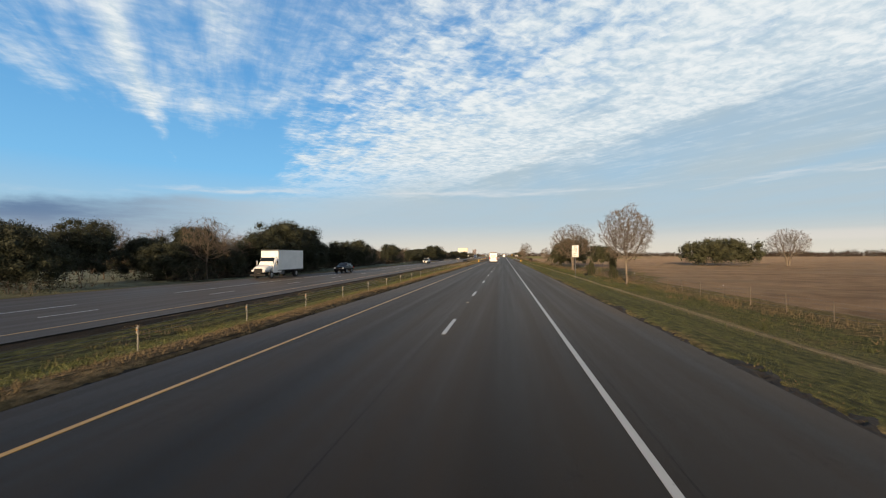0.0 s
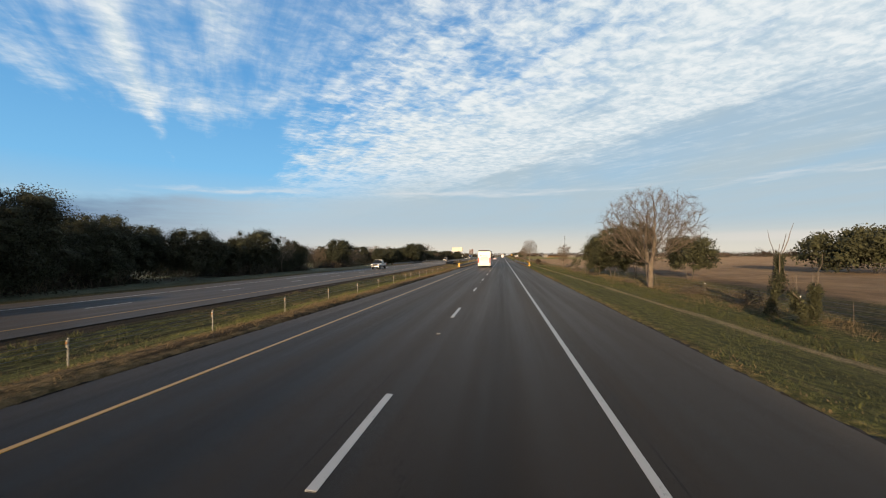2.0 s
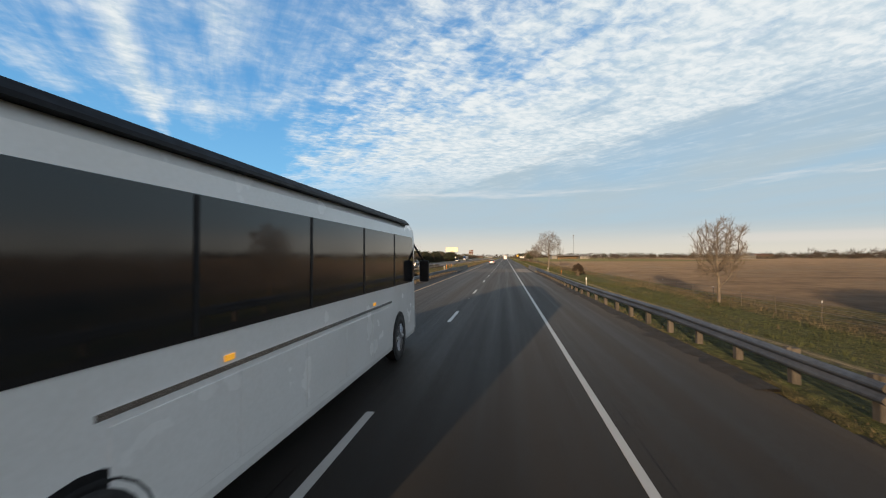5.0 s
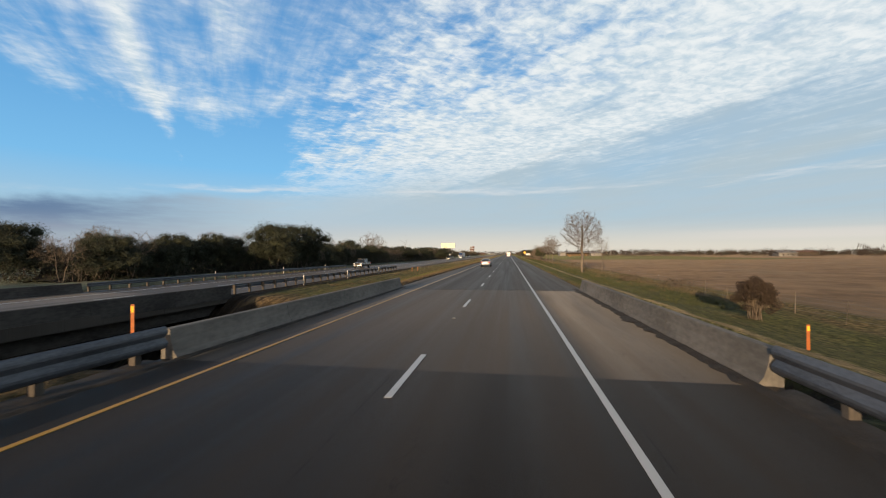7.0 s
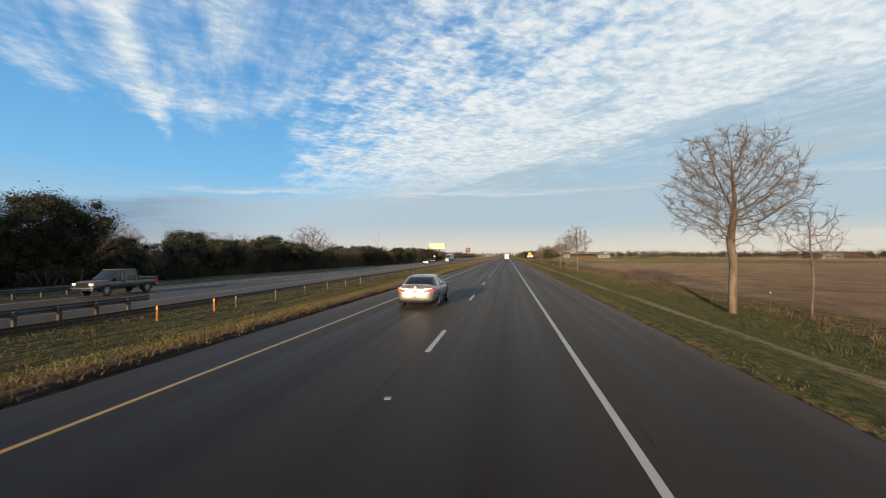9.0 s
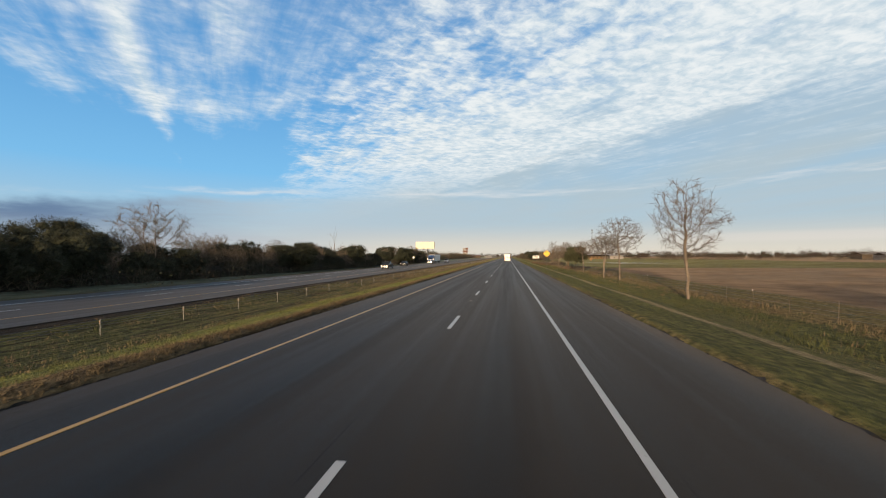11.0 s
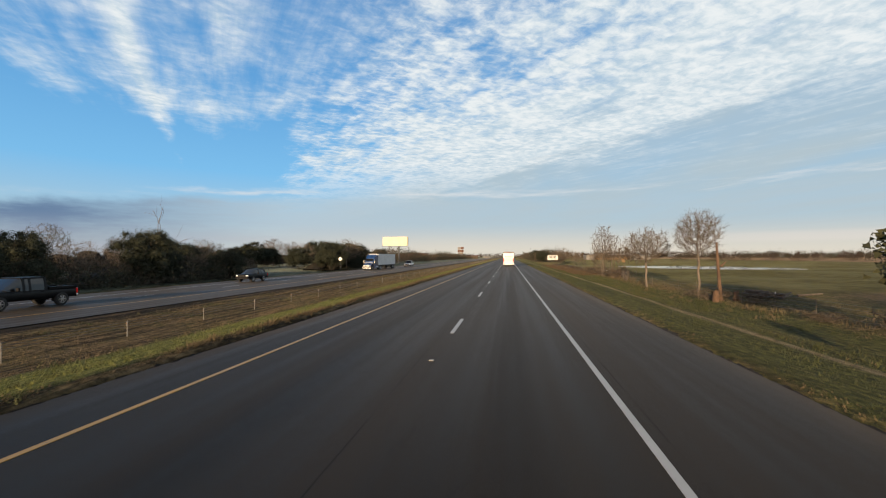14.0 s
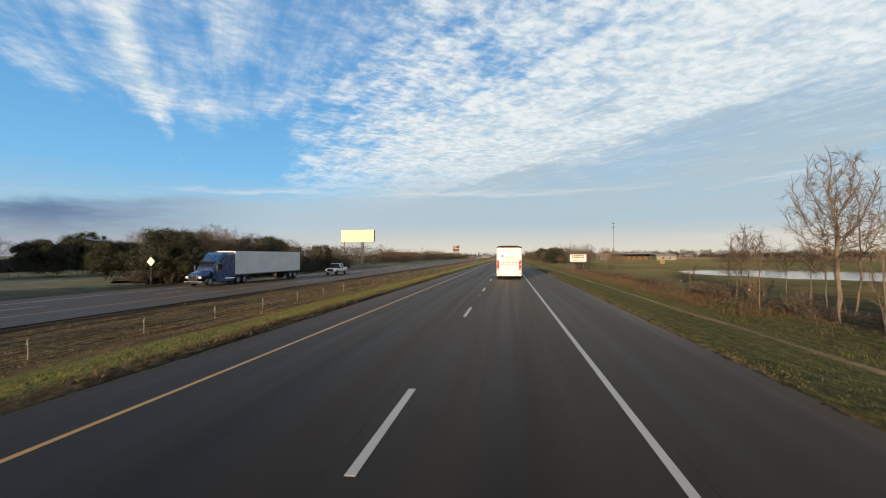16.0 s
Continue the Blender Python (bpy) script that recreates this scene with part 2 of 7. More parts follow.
    rut_shade = k.math("MULTIPLY", k.math("MULTIPLY", k.span(k.math("ADD", swath, k.math("MULTIPLY", k.math("SUBTRACT", small, 0.5), 0.2)), 0.40, 0.57, 1.0, 0.0), k.math("MULTIPLY", left, calm)), shut)
    col = k.mix(k.math("MULTIPLY", rut_shade, 0.82), col, (0.014, 0.011, 0.006))
    litter = k.span(k.noise(flat, 1.7, 6.0, 0.8), 0.70, 0.74)
    col = k.mix(k.math("MULTIPLY", litter, 0.35), col, (0.30, 0.28, 0.24))
    k.put(b.inputs["Base Color"], col)
    b.inputs["Roughness"].default_value = 0.95
    b.inputs["Specular IOR Level"].default_value = 0.15
    b.inputs["Diffuse Roughness"].default_value = 1.0
    n = k.node("ShaderNodeBump")
    n.inputs["Strength"].default_value, n.inputs["Distance"].default_value = 1.0, 0.22
    k.put(n.inputs["Height"], k.math("ADD", small, k.math("MULTIPLY", tiny, 0.5)))
    k.put(b.inputs["Normal"], n.outputs[0])
    return m


def road_material(name, dark, light, grain, seams=(), gloss=0.22, shoulders=None):
    """Worn paving: wheel paths and oil streaks along the lanes, patches, paving seams and a fine aggregate."""
    m = bpy.data.materials.new(name)
    m.use_nodes = True
    k = Graph(m.node_tree)
    b = m.node_tree.nodes["Principled BSDF"]
    sp = k.node("ShaderNodeSeparateXYZ")
    k.put(sp.inputs[0], k.node("ShaderNodeNewGeometry").outputs["Position"])
    x, y = sp.outputs[0], sp.outputs[1]
    track = k.noise(k.vec(x, k.math("MULTIPLY", y, 0.012)), 1.5, 4.0, 0.6)
    patch = k.noise(k.vec(x, k.math("MULTIPLY", y, 0.10)), 0.45, 5.0, 0.6)
    speck = k.noise(k.vec(x, y), 55.0, 3.0, 0.7)
    f = k.math("ADD", k.math("ADD", k.math("MULTIPLY", track, 0.5), k.math("MULTIPLY", patch, 0.3)), k.math("MULTIPLY", speck, 0.2))
    col = k.mix(k.span(f, 0.28, 0.72), dark, light)
    wobble = k.math("MULTIPLY", k.math("SUBTRACT", k.noise(k.vec(0.0, k.math("MULTIPLY", y, 0.15)), 1.0, 4.0, 0.7), 0.5), 0.22)
    lane_x = k.math("ADD", x, wobble)
    # oil in the middle of each lane
    for c in (0.0, -3.95) if seams else ():
        oil = k.math("MULTIPLY", k.span(k.math("ABSOLUTE", k.math("SUBTRACT", lane_x, c)), 0.75, 0.10), k.span(patch, 0.3, 0.7, 0.25, 0.5))
        col = k.mix(oil, col, [c_ * 0.55 for c_ in dark])
    # bare pale concrete outside the wheel-blackened lanes
    if shoulders:
        bare = k.math("MAXIMUM", k.span(lane_x, 1.7, 2.7), k.span(lane_x, -6.1, -6.8))
        col = k.mix(k.math("MULTIPLY", bare, k.span(k.math("ADD", patch, k.math("MULTIPLY", k.math("SUBTRACT", speck, 0.5), 0.3)), 0.30, 0.62, 0.35, 1.0)), col, shoulders)
    # dust along the outer edges
    if seams:
        dust = k.math("MAXIMUM", k.span(lane_x, -6.5, -7.7), k.span(lane_x, 4.2, 5.1))
        col = k.mix(k.math("MULTIPLY", dust, k.span(patch, 0.35, 0.65, 0.1, 0.55)), col, (0.060, 0.048, 0.034))
    for c in seams:
        gap = k.span(k.math("ABSOLUTE", k.math("SUBTRACT", k.math("ADD", x, k.math("MULTIPLY", wobble, 0.25)), c)), 0.022, 0.006)
        col = k.mix(k.math("MULTIPLY", gap, k.span(k.noise(k.vec(x, y), 0.5, 4.0, 0.7), 0.42, 0.55, 0.15, 0.8)), col, (0.006, 0.005, 0.004))
    crack = k.span(k.math("ABSOLUTE", k.math("SUBTRACT", k.noise(k.vec(x, k.math("MULTIPLY", y, 0.35)), 0.28, 6.0, 0.7), 0.5)), 0.0022, 0.0005)
    col = k.mix(k.math("MULTIPLY", crack, 0.6), col, [c * 0.45 for c in dark])
    k.put(b.inputs["Base Color"], col)
    k.put(b.inputs["Roughness"], k.span(track, 0.3, 0.7, 0.48, 0.62))
    b.inputs["Specular IOR Level"].default_value = gloss
    b.inputs["Diffuse Roughness"].default_value = 1.0
    n = k.node("ShaderNodeBump")
    n.inputs["Strength"].default_value, n.inputs["Distance"].default_value = grain, 0.01
    k.put(n.inputs["Height"], k.noise(k.vec(x, y), 70.0, 2.0))
    k.put(b.inputs["Normal"], n.outputs[0])
    return m


def paint_material(name, colour, under):
    """Road paint, worn through to the paving here and there."""
    m = bpy.data.materials.new(name)
    m.use_nodes = True
    k = Graph(m.node_tree)
    b = m.node_tree.nodes["Principled BSDF"]
    pos = k.node("ShaderNodeNewGeometry").outputs["Position"]
    wear = k.math("ADD", k.math("MULTIPLY", k.noise(pos, 3.0, 5.0, 0.7), 0.5), k.math("MULTIPLY", k.noise(pos, 28.0, 3.0, 0.7), 0.5))
    tone = k.mix(k.noise(pos, 1.1, 4.0), [c * 0.72 for c in colour], colour)
    k.put(b.inputs["Base Color"], k.mix(k.span(wear, 0.60, 0.66), tone, under))
    b.inputs["Roughness"].default_value = 0.40
    return m


def glass_material(name, colour, rough=0.06):
    m = material(name, [c * 0.8 for c in colour], colour, rough, scale=0.7)
    m.node_tree.nodes["Principled BSDF"].inputs["Specular IOR Level"].default_value = 0.65
    return m


GROUND = ground_material()
ASPHALT = road_material("worn_asphalt", (0.0150, 0.0136, 0.0121), (0.0305, 0.0278, 0.0250), 0.55, (-2.14, -6.85, 2.05), 0.09)
ASPHALT_FAR = road_material("old_asphalt", (0.027, 0.0238, 0.0200), (0.050, 0.0440, 0.0375), 0.25, gloss=0.08)
DECK = road_material("bridge_deck", (0.015, 0.0132, 0.011), (0.052, 0.0455, 0.0385), 0.3, gloss=0.10, shoulders=(0.100, 0.089, 0.075))
WHITE_LINE = paint_material("white_road_paint", (0.50, 0.49, 0.46), (0.05, 0.05, 0.05))
YELLOW_LINE = paint_material("yellow_road_paint", (0.50, 0.262, 0.010), (0.06, 0.05, 0.04))
CONCRETE = material("weathered_concrete", (0.085, 0.078, 0.066), (0.165, 0.150, 0.128), 0.9, scale=1.1, stretch=(1, 0.35, 1), bump=0.3, fine=9.0, place="World")
# concrete darkened for the shade on the opposite parapets and below the decks
CONCRETE_SHADE = material("shaded_concrete", (0.018, 0.016, 0.014), (0.058, 0.052, 0.045), 0.95, scale=0.9, stretch=(1, 0.35, 1), bump=0.3, fine=9.0, place="World")
STEEL = material("galvanised_steel", (0.070, 0.075, 0.083), (0.145, 0.153, 0.163), 0.55, 0.5, scale=2.0, stretch=(1, 0.3, 1), place="World")
RAILSTEEL = material("dull_rail_steel", (0.060, 0.066, 0.076), (0.125, 0.134, 0.147), 0.6, 0.4, scale=2.0, stretch=(1, 0.3, 1), place="World")
RAILPOST = material("dark_rail_post", (0.036, 0.031, 0.025), (0.095, 0.080, 0.064), 0.95, scale=5.0, stretch=(1, 1, 0.2), bump=0.4, place="World")
POSTWOOD = material("weathered_post", (0.07, 0.056, 0.042), (0.17, 0.138, 0.105), 0.9, scale=5.0, stretch=(1, 1, 0.2), bump=0.4, place="World")
BARK = material("grey_bark", (0.076, 0.060, 0.045), (0.205, 0.166, 0.126), 0.95, scale=2.5, stretch=(1, 1, 0.3), bump=0.8, bscale=12.0, place="World")
TWIG = material("brown_twig", (0.082, 0.062, 0.043), (0.195, 0.153, 0.110), 0.95, scale=0.8, island=0.4, place="World")
DARKBARK = material("dark_bark", (0.055, 0.045, 0.035), (0.14, 0.115, 0.09), 0.95, scale=3.0, stretch=(1, 1, 0.3), bump=0.8, bscale=12.0, place="World")
OAKLEAF = material("evergreen_leaf", (0.006, 0.009, 0.004), (0.040, 0.046, 0.021), 0.85, scale=0.35, island=0.7, place="World")
# browner leaf, also lightened in colour for the sun on the right-hand trees
OLIVELEAF_LIT = material("olive_brown_leaf_lit", (0.013, 0.016, 0.006), (0.068, 0.070, 0.028), 0.85, scale=0.35, island=0.55, place="World")
DARKBRUSH = material("dark_brush", (0.020, 0.013, 0.008), (0.062, 0.042, 0.026), 0.95, scale=0.4, island=0.5, place="World")
# near-black stands for the shade inside the brush
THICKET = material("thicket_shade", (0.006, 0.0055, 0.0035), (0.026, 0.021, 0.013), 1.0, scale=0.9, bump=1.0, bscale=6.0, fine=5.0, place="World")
BRUSH = material("winter_brush", (0.034, 0.027, 0.019), (0.100, 0.077, 0.051), 0.95, scale=0.25, island=0.5, place="World")
BLADE = material("grass_blade", (0.022, 0.028, 0.008), (0.070, 0.078, 0.020), 0.85, scale=0.5, island=0.6, place="World")
DIRT = material("dark_dirt", (0.010, 0.008, 0.006), (0.034, 0.027, 0.020), 0.95, scale=2.0, bump=0.8, place="World")
# dark soil, blackened further for the shade of the pavement lip
SOIL_SHADE = material("soil_shade", (0.0035, 0.0028, 0.002), (0.018, 0.014, 0.010), 1.0, scale=3.0, bump=1.0, bscale=14.0, fine=12.0, place="World")
LUSHBLADE = material("yellow_green_blade", (0.052, 0.062, 0.013), (0.135, 0.144, 0.033), 0.85, scale=0.5, island=0.5, place="World")
STRAW = material("dry_grass_blade", (0.062, 0.046, 0.023), (0.168, 0.125, 0.066), 0.9, scale=0.6, island=0.6, place="World")
REDWEED = material("reddish_dead_weed", (0.050, 0.032, 0.018), (0.135, 0.090, 0.052), 0.9, scale=0.6, island=0.6, place="World")
WATER = material("pond_water", (0.02, 0.026, 0.03), (0.04, 0.045, 0.045), 0.05, scale=0.2, bump=0.08, bscale=1.2, place="World")
WHITE = material("white_gelcoat", (0.74, 0.73, 0.70), (0.82, 0.81, 0.79), 0.22, coat=0.5, scale=0.8)
TRAILER = material("white_aluminium", (0.58, 0.58, 0.57), (0.72, 0.72, 0.71), 0.42, scale=0.9, stretch=(1, 0.5, 1))
SILVER = material("silver_paint", (0.27, 0.275, 0.28), (0.36, 0.365, 0.37), 0.32, 0.6, coat=0.8, scale=1.2)
BLUE = material("blue_paint", (0.008, 0.034, 0.120), (0.014, 0.052, 0.170), 0.30, coat=0.7, scale=1.2)
CHARCOAL = material("charcoal_paint", (0.004, 0.0044, 0.005), (0.010, 0.0105, 0.012), 0.45, coat=0.12, scale=1.2)
BRONZE = material("grey_brown_paint", (0.055, 0.050, 0.046), (0.095, 0.085, 0.075), 0.32, 0.3, coat=0.6, scale=1.2)
CHROME = material("chrome", (0.62, 0.62, 0.62), (0.72, 0.72, 0.72), 0.15, 1.0)
ALLOY = material("alloy_rim", (0.40, 0.40, 0.41), (0.55, 0.55, 0.56), 0.32, 0.9)
RUBBER = material("tyre_rubber", (0.012, 0.012, 0.012), (0.03, 0.03, 0.03), 0.85, scale=6.0)
BLACK = material("black_plastic", (0.007, 0.007, 0.008), (0.017, 0.017, 0.018), 0.6)
BLACK.node_tree.nodes["Principled BSDF"].inputs["Specular IOR Level"].default_value = 0.15
CHARCOAL.node_tree.nodes["Principled BSDF"].inputs["Specular IOR Level"].default_value = 0.12
GLASS = glass_material("tinted_glass", (0.012, 0.014, 0.016))
RED = lamp_lens("red_lens", (0.42, 0.012, 0.010), 0.22)
LENS = material("clear_lens", (0.55, 0.55, 0.55), (0.75, 0.75, 0.75), 0.12, coat=0.6)
HEADLIGHT = lamp_lens("headlight_glass", (0.75, 0.74, 0.70), 0.25)
AMBER = lamp_lens("amber_lens", (0.80, 0.36, 0.03), 0.5)
REFLECTOR = material("dull_reflector", (0.22, 0.10, 0.03), (0.34, 0.17, 0.06), 0.4)
SIGNWHITE = material("white_sign_sheet", (0.68, 0.68, 0.66), (0.78, 0.78, 0.76), 0.45)
SIGNYELLOW = material("yellow_sign_sheet", (0.70, 0.40, 0.012), (0.80, 0.47, 0.018), 0.45)
POSTER = material("cream_billboard_sheet", (0.70, 0.62, 0.40), (0.80, 0.73, 0.50), 0.55, scale=0.3)
INK = material("sign_ink", (0.012, 0.012, 0.012), (0.02, 0.02, 0.02), 0.6)
GREYINK = material("grey_vinyl", (0.10, 0.10, 0.10), (0.15, 0.15, 0.15), 0.5)
GOLDVINYL = material("gold_vinyl", (0.30, 0.18, 0.08), (0.38, 0.24, 0.11), 0.45)
ORANGE = material("orange_marker", (0.27, 0.075, 0.012), (0.38, 0.11, 0.018), 0.55)
PLASTICWHITE = material("white_post_plastic", (0.19, 0.18, 0.155), (0.31, 0.30, 0.265), 0.5)
REDWOOD = material("dead_wood", (0.062, 0.037, 0.023), (0.17, 0.102, 0.062), 0.95, scale=2.0, stretch=(1, 1, 0.2), bump=0.8, bscale=10.0, place="World")
RUST = material("rusty_sheet", (0.09, 0.045, 0.030), (0.17, 0.085, 0.055), 0.85, scale=0.5)
TIN = material("pale_sheet_metal", (0.16, 0.15, 0.135), (0.26, 0.245, 0.225), 0.75, 0.0, scale=0.4)
TIMBER = material("shed_timber", (0.060, 0.046, 0.034), (0.125, 0.096, 0.070), 0.9, scale=0.7)
HAY = material("hay", (0.17, 0.105, 0.05), (0.28, 0.18, 0.09), 0.95, scale=2.0, bump=0.6)


# ---------------------------------------------------------------- building helpers
def mesh_of(name, verts, faces, mats, smooth=False):
    me = bpy.data.meshes.new(name)
    me.from_pydata([tuple(v) for v in verts], [], faces)
    for m in (mats if isinstance(mats, (list, tuple)) else [mats]):
        me.materials.append(m)
    if smooth:
        me.polygons.foreach_set("use_smooth", [True] * len(me.polygons))
    me.update()
    return me


def tri_mesh(name, verts, count, mat):
    """A mesh of loose triangles from an array of corners, three a triangle."""
    me = bpy.data.meshes.new(name)
    n = count
    me.vertices.add(3 * n)
    me.vertices.foreach_set("co", np.asarray(verts, dtype=np.float32).ravel())
    me.loops.add(3 * n)
    me.loops.foreach_set("vertex_index", np.arange(3 * n, dtype=np.int32))
    me.polygons.add(n)
    me.polygons.foreach_set("loop_start", np.arange(0, 3 * n, 3, dtype=np.int32))
    me.materials.append(mat)
    me.update(calc_edges=True)
    return me


def part(name, bm, mat, parent=None, label="", smooth=False):
    """Links a bmesh, or a mesh, as one object under a thing or a part."""
    if isinstance(bm, bmesh.types.BMesh):
        me = bpy.data.meshes.new(name)
        bmesh.ops.recalc_face_normals(bm, faces=bm.faces)
        bm.to_mesh(me)
        bm.free()
        me.materials.append(mat)
        if smooth:
            me.polygons.foreach_set("use_smooth", [True] * len(me.polygons))
    else:
        me = bm
    ob = new(name, me)
    ob.parent = parent
    return tagged(ob, label)


def thing(name, label, category, group="", kind="", at=None):
    ob = new(name)
    ob.empty_display_size = 0.2
    if at is not None:
        ob.matrix_world = at
    return tagged(ob, label, category, group, kind)


def block(x0, x1, y0, y1, z0, z1, bevel=0.0, bm=None):
    """A box with eased edges, as a bmesh; adds to bm where one is given."""
    b = bmesh.new() if bm is None else bm
    vs = bmesh.ops.create_cube(b, size=1.0, matrix=Matrix.LocRotScale(((x0 + x1) / 2, (y0 + y1) / 2, (z0 + z1) / 2), None, (x1 - x0, y1 - y0, z1 - z0)))["verts"]
    if bevel:
        es = list({e for v in vs for e in v.link_edges})
        bmesh.ops.bevel(b, geom=es, offset=bevel, segments=2, affect="EDGES", profile=0.5)
    return b


def rod(a, b, r0, r1=None, sides=8, bm=None):
    """A round bar from a to b."""
    bm = bmesh.new() if bm is None else bm
    a, b = Vector(a), Vector(b)
    d = b - a
    m = Matrix.Translation((a + b) / 2) @ d.to_track_quat("Z", "Y").to_matrix().to_4x4()
    bmesh.ops.create_cone(bm, cap_ends=True, segments=sides, radius1=r0, radius2=r0 if r1 is None else r1, depth=d.length, matrix=m)
    return bm


def extrude_profile(points, y0, y1, axis="y"):
    """A closed profile of (x, z) pushed along y, or of (y, z) along x, as a bmesh."""
    b = bmesh.new()
    rings = []
    for s in (y0, y1):
        rings.append([b.verts.new((p, s, q) if axis == "y" else (s, p, q)) for p, q in points])
    n = len(points)
    for i in range(n):
        b.faces.new((rings[0][i], rings[0][(i + 1) % n], rings[1][(i + 1) % n], rings[1][i]))
    b.faces.new(rings[0])
    b.faces.new(rings[1][::-1])
    return b


def loft(rings, cap=True):
    """A skin over rings of equally many points."""
    b = bmesh.new()
    vs = [[b.verts.new(p) for p in r] for r in rings]
    n = len(rings[0])
    for r0, r1 in zip(vs, vs[1:]):
        for i in range(n):
            b.faces.new((r0[i], r0[(i + 1) % n], r1[(i + 1) % n], r1[i]))
    if cap:
        b.faces.new(vs[0])
        b.faces.new(vs[-1][::-1])
    return b


def lettering(text, size, mat, parent, m, name="lettering"):
    """Raised words in the built-in font, centred, in the local xy plane of m."""
    cu = bpy.data.curves.new(name, "FONT")
    cu.body, cu.size, cu.align_x, cu.align_y, cu.extrude = text, size, "CENTER", "CENTER", 0.002
    tmp = bpy.data.objects.new(name, cu)
    me = bpy.data.meshes.new_from_object(tmp)
    bpy.data.objects.remove(tmp)
    me.materials.clear()
    me.materials.append(mat)
    ob = new(name, me)
    ob.parent = parent
    ob.matrix_local = m
    return ob


# ---------------------------------------------------------------- the lie of the land
ONC_Y = (-300, 25, 110, 250, 400, 700, 4500)
ONC_X = (-15.0, -17.2, -18.3, -20.8, -24.0, -24.6, -24.6)
ONC_Z = (-0.6, -0.6, -0.6, -0.65, -1.0, -1.1, -1.1)


def oncoming(y):
    """Where the other carriageway's near edge lies, and how high."""
    return float(np.interp(y, ONC_Y, ONC_X)), float(np.interp(y, ONC_Y, ONC_Z))


def inner_line(y):
    """Where the yellow line of the other carriageway runs."""
    return oncoming(y)[0] - float(np.interp(y, (25, 110, 470), (1.7, 2.3, 4.0)))


def far_edge(y):
    return inner_line(y) - 10.6 - 5.0 * min(1.0, max(0.0, (75 - y) / 40))


def smooth(a, b, x):
    t = min(1.0, max(0.0, (x - a) / (b - a)))
    return t * t * (3 - 2 * t)


def section(y):
    """The cross-section of the land at y: x and height, left to right, with the kind of edge."""
    xe, zo = oncoming(y)
    xf = far_edge(y)
    foot = min(xe + 3.2, -12.9)
    low = min(-0.75, zo - 0.3)
    knots = [(-4000, 0.0), (-1500, 0.0), (-600, -0.4), (-300, -0.9), (-180, -1.2), (-130, -1.4), (-100, -1.5)]
    knots += [(xf - 45, -1.6), (xf - 30, -1.6), (xf - 20, -1.6), (xf - 12, zo - 0.9), (xf - 7, zo - 0.8), (xf - 4, zo - 0.5), (xf - 1.5, zo - 0.15), (xf, zo - 0.05), (xf + 0.2, zo - 0.25)]
    knots += [(xe - 0.2, zo - 0.25), (xe, zo - 0.05), (xe + 0.7, zo - 0.12), (xe + 1.8, zo - 0.2), (foot, low + 0.05), (foot * 0.62 - 12.2 * 0.38, low), (foot * 0.25 - 12.2 * 0.75, low * 0.6 - 0.24)]
    knots += [(-12.2, -0.60), (-11.0, -0.42), (-10.2, -0.28), (-9.4, -0.06), (-8.8, 0.06), (-8.45, 0.10), (-8.2, 0.07), (-8.0, 0.02), (-7.85, -0.16), (-7.65, -0.25)]
    knots += [(4.9, -0.25), (5.1, -0.13), (5.3, -0.13), (5.5, -0.07), (5.8, -0.06), (6.3, -0.12), (7.2, -0.22), (8.3, -0.36), (9.5, -0.58), (10.7, -0.82), (12.0, -1.08), (13.2, -1.25), (14.5, -1.36), (16, -1.38), (17.5, -1.32), (19, -1.2), (22, -1.12), (28, -1.05), (34, -1.02), (40, -1.0), (47, -0.98), (54, -0.96), (61, -0.95), (68, -0.94), (76, -0.92), (84, -0.9), (92, -0.9), (100, -0.9), (108, -0.9), (117, -0.88), (126, -0.86), (136, -0.84), (150, -0.6), (220, -0.4), (350, -0.1), (700, 0.0), (1600, 0.0), (4000, 0.0)]
    return knots


def creek(x, y):
    cut = smooth(208, 215, y) * smooth(230, 223.5, y) * smooth(-75, -55, x) * smooth(8.4, 6.0, x)
    return 4.2 * cut


def pond_reach(x, y):
    """1 at the pond's shore, less within."""
    return math.hypot((x - 66) / 25, (y - 556) / 30)


def pond(x, y):
    return 1.3 * smooth(1.3, 0.7, pond_reach(x, y))


def land(x, y):
    """Height of the ground at a place."""
    k = section(y)
    return float(np.interp(x, [a for a, _ in k], [b for _, b in k])) - creek(x, y) - pond(x, y)


